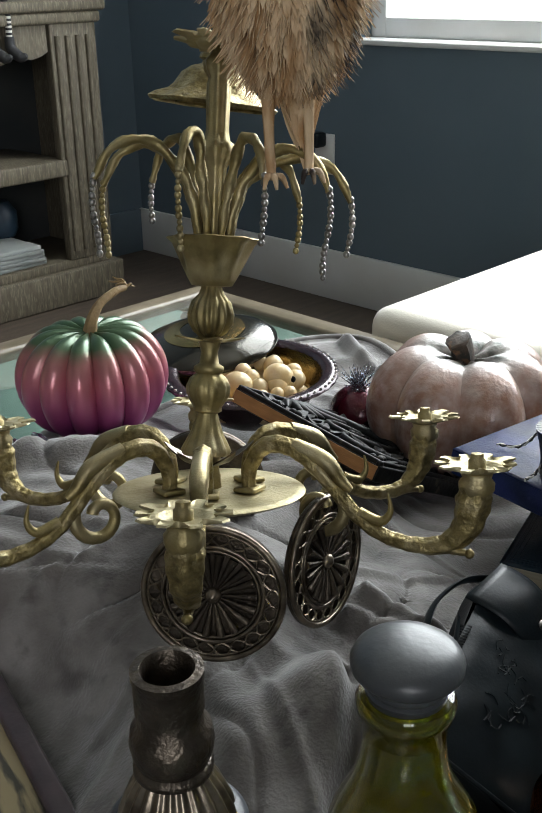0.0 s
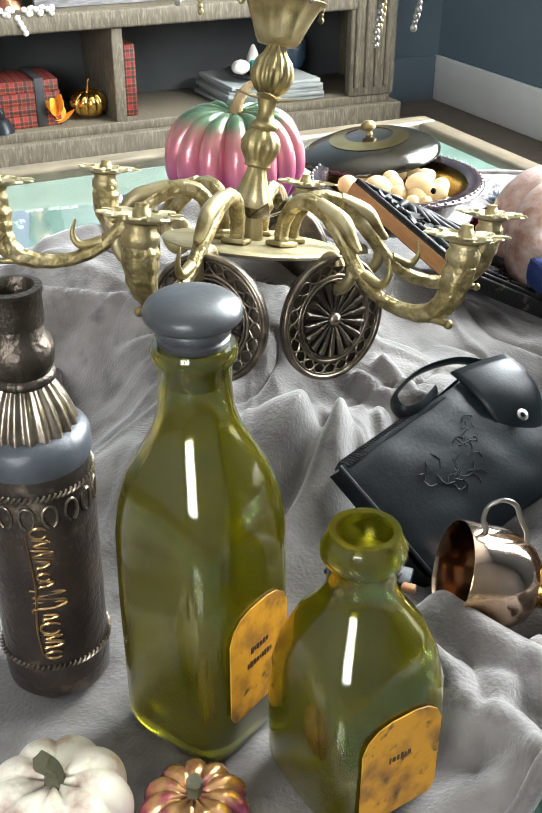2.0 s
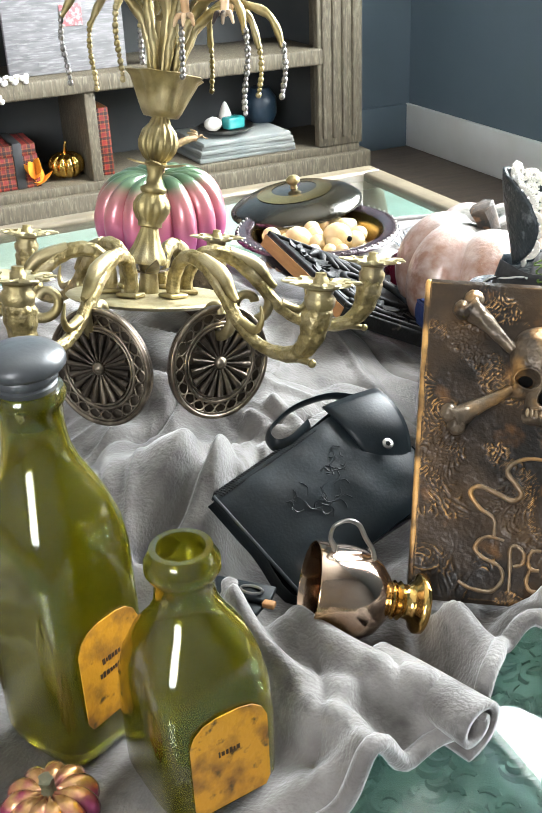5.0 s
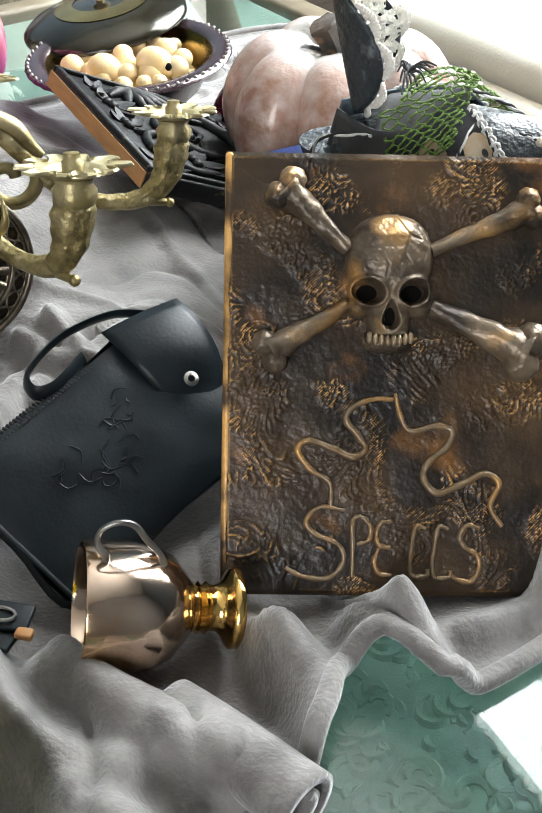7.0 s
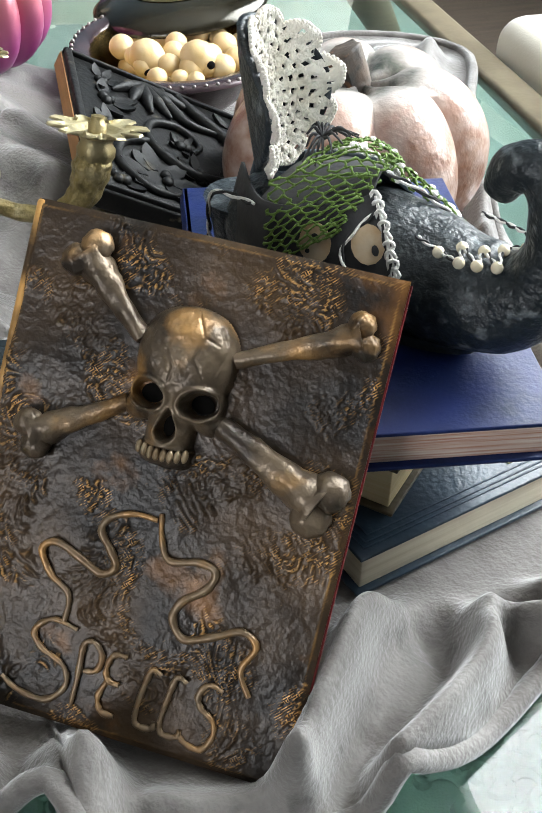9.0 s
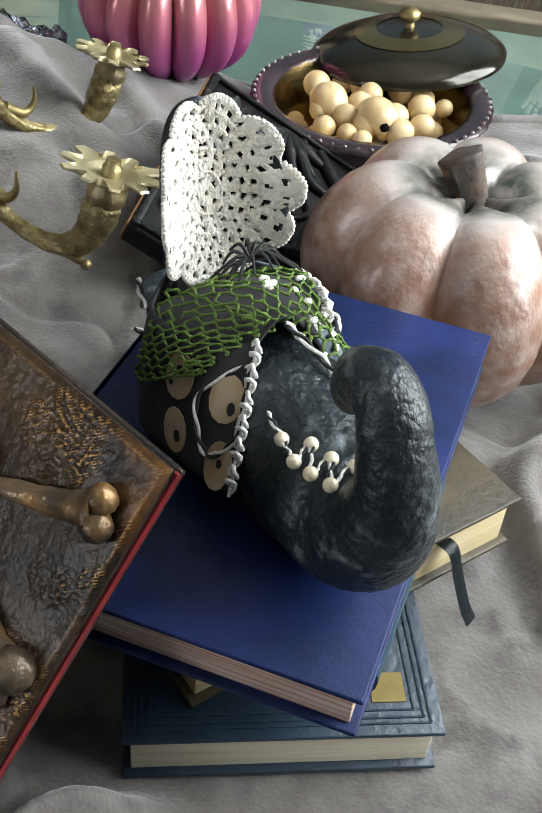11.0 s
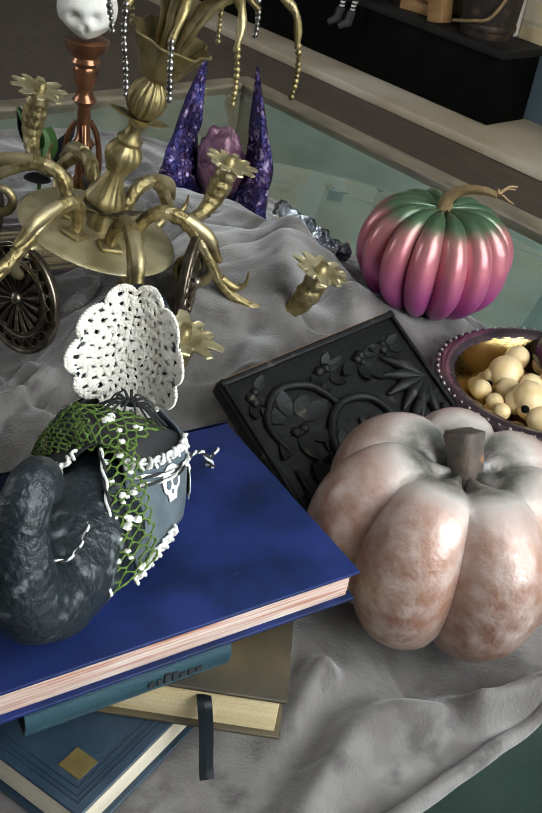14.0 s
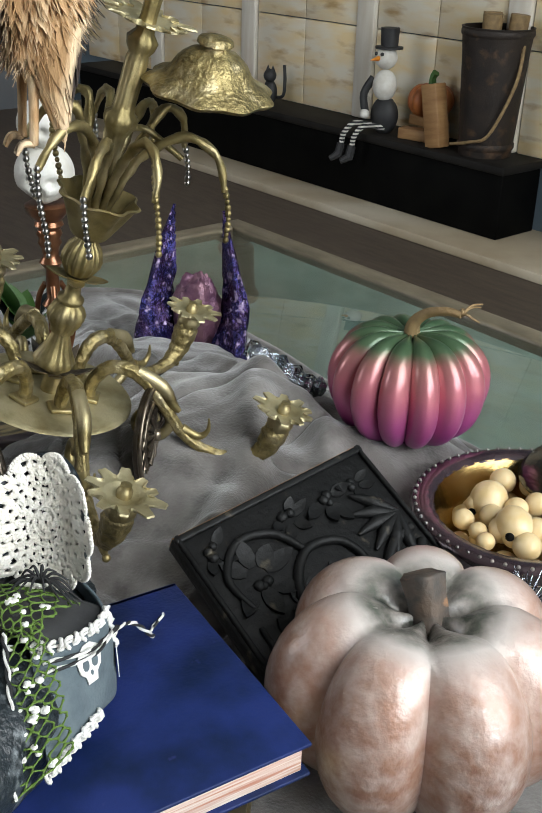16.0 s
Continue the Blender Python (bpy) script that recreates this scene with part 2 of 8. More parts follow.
M_CLOTH = material("taupe_plush", (0.098, 0.086, 0.078), 0.7, second=(0.2, 0.186, 0.175), scale=22, spread=(0.4, 0.68), third=(0.06, 0.052, 0.047), third_scale=36, third_spread=(0.52, 0.68), bump=0.3, bump_scale=380, sheen=0.6)
M_BRASS = material("aged_brass", (0.33, 0.265, 0.12), 0.45, 0.82, second=(0.13, 0.1, 0.042), scale=55, spread=(0.4, 0.72), third=(0.56, 0.48, 0.3), third_scale=18, third_spread=(0.5, 0.75), bump=0.16, bump_scale=700, rough_var=0.12)
M_BRASS_CHASED = material("chased_brass", (0.34, 0.27, 0.12), 0.45, 0.82, second=(0.14, 0.108, 0.045), scale=160, spread=(0.4, 0.7), third=(0.52, 0.44, 0.27), third_scale=60, third_spread=(0.52, 0.75), bump=0.5, bump_scale=260)
M_BRASS_PALE = material("pale_brass", (0.5, 0.44, 0.27), 0.48, 0.7, second=(0.27, 0.22, 0.1), scale=40, spread=(0.4, 0.75), bump=0.2, bump_scale=300, rough_var=0.1)
M_BRONZE = material("dark_bronze", (0.105, 0.085, 0.065), 0.36, 0.85, second=(0.05, 0.04, 0.032), scale=60, third=(0.26, 0.21, 0.15), third_scale=30, third_spread=(0.56, 0.72), bump=0.3, bump_scale=300)
M_BRONZE_LIGHT = material("rubbed_bronze", (0.3, 0.25, 0.19), 0.3, 0.9, second=(0.1, 0.08, 0.06), scale=70, bump=0.08, bump_scale=400)
M_SILVER = material("tarnished_silver", (0.42, 0.4, 0.37), 0.28, 1.0, second=(0.2, 0.19, 0.18), scale=45, bump=0.15, bump_scale=200)
M_IVORY = material("ivory_beads", (0.62, 0.44, 0.2), 0.4, second=(0.7, 0.56, 0.34), scale=50, bump=0.08, coat=0.2)
M_BLACK = material("black_leather", (0.005, 0.0068, 0.0082), 0.38, spec=0.22, second=(0.01, 0.015, 0.018), scale=30, bump=0.07, bump_scale=420)
M_STITCH = material("dark_stitching", (0.02, 0.022, 0.024), 0.6, bump=0.1)
M_RELIEF = material("black_carved_wood", (0.0065, 0.0066, 0.0066), 0.5, spec=0.2, second=(0.01, 0.01, 0.01), scale=40, third=(0.1, 0.085, 0.06), third_scale=60, third_spread=(0.64, 0.74), bump=0.25, bump_scale=160)
M_RAWWOOD = material("raw_orange_wood", (0.42, 0.2, 0.07), 0.6, second=(0.32, 0.15, 0.05), scale=30, bump=0.15, stretch=(1, 1, 5))
M_BLUECLOTH = material("blue_bookcloth", (0.004, 0.0115, 0.045), 0.46, spec=0.24, second=(0.012, 0.024, 0.115), scale=26, third=(0.035, 0.04, 0.13), third_scale=70, third_spread=(0.68, 0.76), bump=0.12, bump_scale=420, rough_var=0.14)
M_NAVY = material("navy_leather", (0.012, 0.026, 0.045), 0.38, second=(0.02, 0.04, 0.062), scale=40, bump=0.2, bump_scale=300)
M_TEALBOOK = material("teal_cloth_binding", (0.012, 0.045, 0.065), 0.45, second=(0.02, 0.06, 0.08), scale=30, bump=0.15, bump_scale=400)
M_TAN = material("tan_gilt_leather", (0.032, 0.026, 0.015), 0.5, second=(0.085, 0.064, 0.03), scale=25, bump=0.2, bump_scale=260)
M_PAGES = material("cream_pages", (0.72, 0.66, 0.52), 0.7, second=(0.6, 0.53, 0.39), scale=10, bump=0.3, bump_scale=60, stretch=(1, 1, 40))
M_PAGES_WARM = material("yellowed_pages", (0.7, 0.58, 0.36), 0.65, second=(0.62, 0.48, 0.25), scale=10, bump=0.3, bump_scale=60, stretch=(1, 1, 40))
M_PAGES_RED = material("red_stained_pages", (0.72, 0.62, 0.55), 0.7, second=(0.45, 0.2, 0.13), scale=18, bump=0.3, bump_scale=60, stretch=(1, 1, 40))
M_GILT = material("gilt_page_edges", (0.55, 0.42, 0.16), 0.35, 0.8, second=(0.4, 0.3, 0.12), scale=40, bump=0.1)
M_REDEDGE = material("red_page_edges", (0.24, 0.012, 0.016), 0.6, second=(0.16, 0.01, 0.012), scale=40, bump=0.1)
M_GROUND = material("bronzed_book_cover", (0.014, 0.0105, 0.008), 0.34, 0.15, second=(0.075, 0.044, 0.021), scale=14, spread=(0.4, 0.66), third=(0.24, 0.105, 0.028), third_scale=19, third_spread=(0.57, 0.74), bump=0.25, bump_scale=220, rough_var=0.16, spec=0.34)
M_SKULL = material("bronzed_bone", (0.17, 0.125, 0.082), 0.36, 0.4, second=(0.04, 0.029, 0.021), scale=34, spread=(0.42, 0.62), third=(0.42, 0.23, 0.08), third_scale=24, third_spread=(0.54, 0.68), bump=0.35, bump_scale=160)
M_WIRE = material("bronzed_cord", (0.2, 0.145, 0.09), 0.35, 0.4, second=(0.16, 0.1, 0.05), scale=70, third=(0.42, 0.22, 0.07), third_scale=40, bump=0.15)
# gold rubbed over the wrinkles of the spell book, in drifts, and the lacquer between them
nt = M_GROUND.node_tree
patch = nt.nodes.new("ShaderNodeTexNoise")
patch.inputs["Scale"].default_value, patch.inputs["Detail"].default_value = 20, 6
tc = next(n for n in nt.nodes if n.type == "TEX_COORD")
nt.links.new(tc.outputs["Object"], patch.inputs["Vector"])
worn = nt.nodes.new("ShaderNodeMapRange")
worn.inputs["From Min"].default_value, worn.inputs["From Max"].default_value = 0.44, 0.56
worn.inputs["To Min"].default_value = 0.04
nt.links.new(patch.outputs["Fac"], worn.inputs["Value"])
shape = nt.nodes.new("ShaderNodeNewGeometry")
tips = nt.nodes.new("ShaderNodeMapRange")
tips.inputs["From Min"].default_value, tips.inputs["From Max"].default_value = 0.505, 0.56
nt.links.new(shape.outputs["Pointiness"], tips.inputs["Value"])
both = nt.nodes.new("ShaderNodeMath")
both.operation = "MULTIPLY"
nt.links.new(worn.outputs[0], both.inputs[0])
nt.links.new(tips.outputs[0], both.inputs[1])
gild = nt.nodes.new("ShaderNodeMix")
gild.data_type = "RGBA"
bs = nt.nodes["Principled BSDF"]
nt.links.new(bs.inputs["Base Color"].links[0].from_socket, gild.inputs[6])
gild.inputs[7].default_value = (0.62, 0.34, 0.11, 1)
nt.links.new(both.outputs[0], gild.inputs[0])
nt.links.new(gild.outputs[2], bs.inputs["Base Color"])
M_BOARD = material("dark_lacquered_board", (0.02, 0.016, 0.013), 0.28, 0.2, second=(0.05, 0.035, 0.025), scale=16, third=(0.16, 0.08, 0.03), third_scale=24, third_spread=(0.62, 0.74), bump=0.35, bump_scale=90, rough_var=0.12)
M_HOLE = material("socket_black", (0.004, 0.0035, 0.003), 0.9, spec=0.1)

# ---- the room ----
def room_box(name, a0, a1, b0, b1, z0, z1, mat, bevel=0.0, parent=None):
    """A box square to the room; the mesh is placed where it stands."""
    c = room_point((a0 + a1) / 2, (b0 + b1) / 2, 0)
    m = frame_of((c.x, c.y, z0), RU, -RV)
    g = box(abs(a1 - a0), abs(b1 - b0), z1 - z0, None, None, bevel)
    ob = new(name, mesh_of(name, g, mat))
    ob.matrix_basis = m
    ob.parent = parent
    return ob


def setting(ob, label, category=""):
    return tagged(ob, label, category, kind="structure")


A0, B1, H = -5.6, 4.5, 3.4
setting(room_box("floor", A0 - 0.1, 0.1, -0.1, B1 + 0.1, -0.1, 0.0, M_CARPET), "dark brown wooden floor of the sitting room", "floor")
setting(room_box("ceiling", A0 - 0.1, 0.1, -0.1, B1 + 0.1, H, H + 0.1, M_CEIL), "plain white painted ceiling", "ceiling")
setting(room_box("wall_northwest", A0, 0.0, -0.1, 0.0, 0, H, M_WALL), "dark blue painted wall behind the bookcase", "wall")
setting(room_box("wall_southwest", A0 - 0.1, A0, -0.1, B1 + 0.1, 0, H, M_WALL_PALE), "plain pale painted wall", "wall")
# window wall with one wide opening
W0, W1, WZ0, WZ1 = 0.93, 2.75, 0.712, 3.15
g = G()
for b0, b1, z0, z1 in ((-0.1, W0, 0, H), (W1, B1 + 0.1, 0, H), (W0, W1, 0, WZ0), (W0, W1, WZ1, H)):
    box(0.14, b1 - b0, z1 - z0, at(0.07, -(b0 + b1) / 2, z0), g)
wall = single("wall_northeast", g, M_WALL, frame_of(RO, RU, -RV), "dark blue painted wall with a wide window", "wall", kind="structure")
# unseen wall behind the camera, with a window opening added for fill light
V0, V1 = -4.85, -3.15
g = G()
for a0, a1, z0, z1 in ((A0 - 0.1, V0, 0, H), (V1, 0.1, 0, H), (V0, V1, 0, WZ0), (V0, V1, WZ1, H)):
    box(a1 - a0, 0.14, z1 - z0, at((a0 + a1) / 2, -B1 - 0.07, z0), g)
single("wall_southeast", g, M_WALL_PALE, frame_of(RO, RU, -RV), "unseen pale painted wall with a window opening added for fill light", "wall", kind="structure")


def window(name, m, width, height, depth, label):
    w = thing(name, m, label, "window")
    w["kind"] = "structure"
    g = G()
    for x in (-width / 2 + 0.025, 0, width / 2 - 0.025):
        box(0.05, 0.05, height, at(x, 0, 0), g, 0.004)
    for z in (0, height - 0.05):
        box(width, 0.045, 0.05, at(0, 0, z), g, 0.004)
    part("window_frame", g, M_WHITE, w)
    part("window_sill", box(width + 0.1, depth, 0.014, at(0, -depth / 2 + 0.045, -0.0135), None, 0.004), M_WHITE, w, "white painted sill board")
    return w


window("window_1", frame_of(room_point(0.1, (W0 + W1) / 2, WZ0), RV, RU), W1 - W0, WZ1 - WZ0, 0.16, "wide white framed window over the blue wall")
# this one is unseen, added only to house the fill lamp
window("window_2", frame_of(room_point((V0 + V1) / 2, B1 + 0.1, WZ0), -RU, RV), V1 - V0, WZ1 - WZ0, 0.16, "white framed unseen window added behind the viewer for fill light")
setting(room_box("baseboard", -0.016, -0.001, 0.0, B1, 0.001, 0.145, M_WHITE, 0.004), "white painted baseboard along the window wall", "baseboard")
setting(room_box("baseboard_2", -0.39, -0.017, 0.001, 0.016, 0.001, 0.145, M_WALL, 0.004), "blue painted baseboard beside the bookcase", "baseboard")

# bright overcast sky beyond the wide window
M_GLOW = bpy.data.materials.new("overcast_glow")
M_GLOW.use_nodes = True
glow = M_GLOW.node_tree.nodes["Principled BSDF"]
glow.inputs["Base Color"].default_value = (0.8, 0.82, 0.85, 1)
glow.inputs["Emission Color"].default_value = (0.95, 0.98, 1.0, 1)
glow.inputs["Emission Strength"].default_value = 4.0
setting(room_box("backdrop", 0.9, 0.92, -0.6, 4.2, 0.3, 4.6, M_GLOW), "plain bright overcast sky beyond the window", "sky")

# rug with an embossed scroll pattern under the glass table
rug = thing("rug", frame_of(room_point(-1.85, 1.9, 0.0), RU, -RV), "sea-green rug with an embossed scroll pattern", "rug")
part("rug_base", box(2.6, 2.3, 0.012, at(0, -0.38, 0.001), None, 0.005), M_RUG, rug)
g = G()
rnd = random.Random(4)
for i in range(2600):
    x, y = rnd.uniform(-0.15, 1.0), rnd.uniform(-1.15, -0.25)
    a, r, turn = rnd.uniform(0, 6.28), rnd.uniform(0.008, 0.022), rnd.uniform(2.0, 5.0)
    pts = [(x + r * (1 - 0.5 * k / 9) * math.cos(a + turn * k / 9), y + r * (1 - 0.5 * k / 9) * math.sin(a + turn * k / 9), 0.0125) for k in range(10)]
    sweep(pts, [0.003, 0.006, 0.003], 5, None, g)
for k in range(60):
    for y in (-0.32, -0.27):
        box(0.014, 0.014, 0.005, at(-0.2 + k * 0.022, y, 0.0115), g)
tagged(part("embossed_pattern", g, M_RUG, rug, "raised scrolls in the pile"), kind="stuff")

# ---- glass table ----
TOP = 0.365
TA0, TA1, TB0, TB1 = -2.46, -0.99, 1.43, 3.05
table = thing("coffee_table", frame_of(room_point((TA0 + TA1) / 2, (TB0 + TB1) / 2, 0), RU, -RV), "low glass topped coffee table with champagne wooden frame", "table")
ta, tb = TA1 - TA0, TB1 - TB0
part("tabletop", box(ta - 0.07, tb - 0.07, 0.008, at(0, 0, TOP - 0.008), None, 0.001), M_GLASS, table, "clear greenish glass tabletop")
for sx, sy, lx, ly in ((0, tb / 2 - 0.02, ta, 0.04), (0, -tb / 2 + 0.02, ta, 0.04), (ta / 2 - 0.02, 0, 0.04, tb - 0.08), (-ta / 2 + 0.02, 0, 0.04, tb - 0.08)):
    g = box(lx, ly, 0.05, at(sx, sy, TOP - 0.044), None, 0.006)
    part("frame_rail", g, M_RAIL, table)
for sx in (-1, 1):
    for sy in (-1, 1):
        part("leg", lathe([(0.02, 0.013), (0.024, 0.03), (0.02, 0.06), (0.03, 0.2), (0.034, 0.27), (0.026, 0.3), (0.036, TOP - 0.045)], 20, at(sx * (ta / 2 - 0.05), sy * (tb / 2 - 0.05), 0)), M_RAIL, table)

# ---- the draped cloth ----
OUTLINE = [(-0.05, 0.12), (0.13, 0.2), (0.22, 0.28), (0.275, 0.35), (0.3, 0.395), (0.322, 0.42), (0.334, 0.455), (0.334, 0.488), (0.35, 0.51), (0.37, 0.505), (0.386, 0.497), (0.43, 0.537), (0.483, 0.607), (0.508, 0.69), (0.53, 0.85), (0.44, 0.98), (0.29, 1.14), (0.21, 1.32),
           (0.14, 1.46), (0.0, 1.42), (-0.11, 1.22), (-0.24, 1.10), (-0.36, 0.95), (-0.52, 0.82), (-0.68, 0.62), (-0.6, 0.4), (-0.33, 0.2)]
MOUNDS = [(-0.03, 0.72, 0.07, 0.16, 0.14), (-0.16, 0.86, 0.07, 0.17, 0.15), (-0.16, 1.02, 0.05, 0.1, 0.08), (-0.3, 0.68, 0.06, 0.16, 0.16), (0.08, 0.9, 0.04, 0.12, 0.1),
          (0.13, 0.7, 0.025, 0.09, 0.07), (-0.05, 0.52, 0.03, 0.16, 0.06), (0.065, 0.5, 0.022, 0.055, 0.06), (0.076, 0.57, 0.062, 0.056, 0.046)]
FOLDS = [([(0.205, 0.455), (0.24, 0.443), (0.275, 0.435), (0.295, 0.43)], 0.04, 0.021), ([(0.295, 0.512), (0.31, 0.495), (0.325, 0.475), (0.336, 0.452)], 0.034, 0.014),
         ([(0.347, 0.53), (0.352, 0.52), (0.352, 0.506)], 0.03, 0.019), ([(0.36, 0.53), (0.376, 0.512), (0.388, 0.495)], 0.024, 0.01),
         ([(0.29, 0.36), (0.26, 0.385), (0.22, 0.395), (0.17, 0.43), (0.15, 0.47)], 0.032, 0.014), ([(0.25, 0.41), (0.2, 0.42), (0.165, 0.445)], 0.02, 0.009),
         ([(0.434, 0.708), (0.4245, 0.665), (0.43, 0.622), (0.436, 0.575)], 0.045, 0.0095), ([(0.45, 0.718), (0.478, 0.715), (0.506, 0.718)], 0.04, 0.009), ([(0.47, 0.705), (0.484, 0.68), (0.4813, 0.637), (0.4723, 0.6)], 0.044, 0.0095), ([(0.462, 0.735), (0.49, 0.748), (0.515, 0.762)], 0.034, 0.009),
         ([(0.39, 0.535), (0.42, 0.555), (0.44, 0.57)], 0.016, 0.01),
         ([(0.44, 0.94), (0.397, 0.962), (0.36, 0.981), (0.339, 1.015), (0.305, 1.105)], 0.02, 0.012), ([(0.43, 0.9), (0.36, 0.93), (0.32, 0.95)], 0.024, 0.011), ([(0.33, 1.06), (0.29, 1.13), (0.23, 1.24)], 0.02, 0.01),
         ([(0.076, 0.612), (0.084, 0.57), (0.082, 0.53), (0.07, 0.49)], -0.026, 0.0075), ([(0.09, 0.618), (0.098, 0.58), (0.109, 0.548)], 0.013, 0.0065), ([(0.1, 0.625), (0.109, 0.598), (0.12, 0.575)], 0.012, 0.006), ([(0.112, 0.64), (0.124, 0.612), (0.136, 0.59)], 0.012, 0.007), ([(0.085, 0.668), (0.11, 0.66), (0.14, 0.655), (0.165, 0.66)], 0.011, 0.007),
         ([(-0.02, 0.62), (0.0, 0.57), (0.01, 0.53)], 0.012, 0.016), ([(0.1, 0.69), (0.135, 0.665), (0.16, 0.645)], 0.013, 0.007),
         ([(0.12, 1.42), (0.17, 1.3), (0.24, 1.16)], 0.02, 0.012), ([(-0.2, 0.86), (-0.02, 0.88), (0.06, 0.86)], 0.018, 0.02),
         ([(-0.28, 0.8), (-0.14, 0.93), (0.0, 0.95)], 0.015, 0.016), ([(0.27, 0.36), (0.23, 0.34), (0.2, 0.29)], 0.014, 0.012)]


# flat places where things stand
PADS = [(-0.21, 0.55, 0.13), (0.36, 0.8, 0.135), (0.42, 0.76, 0.072), (0.4, 0.84, 0.1), (0.17, 0.55, 0.055), (0.2, 0.6, 0.05), (0.215, 1.025, 0.1), (0.09, 0.36, 0.055), (0.186, 0.35, 0.055), (-0.006, 0.357, 0.055), (0.058, 0.256, 0.06), (0.125, 0.29, 0.05), (0.235, 0.498, 0.036), (0.3, 0.54, 0.026), (0.36, 0.568, 0.03),
        (0.39, 0.585, 0.026), (0.02, 1.12, 0.09), (0.13, 1.1, 0.05)]


def seg_distance(px, py, line):
    best = np.full(px.shape, 9.0)
    for (x0, y0), (x1, y1) in zip(line[:-1], line[1:]):
        dx, dy = x1 - x0, y1 - y0
        t = np.clip(((px - x0) * dx + (py - y0) * dy) / (dx * dx + dy * dy), 0, 1)
        best = np.minimum(best, np.hypot(px - x0 - t * dx, py - y0 - t * dy))
    return best


EDGE = [(p.x, p.y) for p in smooth_line([(x, y, 0) for x, y in OUTLINE + OUTLINE[:1]], 5)][:-1]
FOLD_LINES = [([(p.x, p.y) for p in smooth_line([(x, y, 0) for x, y in line], 5)], h, w) for line, h, w in FOLDS]


def cloth_height(px, py):
    """Height of the cloth's upper side over the floor."""
    px, py = np.asarray(px, float), np.asarray(py, float)
    z = np.zeros(px.shape)
    for x, y, h, sx, sy in MOUNDS:
        z += h * np.exp(-((px - x) / sx) ** 2 - ((py - y) / sy) ** 2)
    edge = seg_distance(px, py, EDGE + EDGE[:1])
    fade = np.clip(edge / 0.03, 0, 1)
    z *= 0.35 + 0.65 * fade
    for line, h, w in FOLD_LINES:
        d = seg_distance(px, py, line)
        z += h * np.exp(-(d / w) ** 2.4 * 0.8)
    for x, y, r in PADS:
        z *= 1 - 0.97 * np.exp(-(np.hypot(px - x, py - y) / r) ** 6)
    return TOP + 0.007 + z + 0.005 * np.exp(-(edge / 0.008) ** 2)


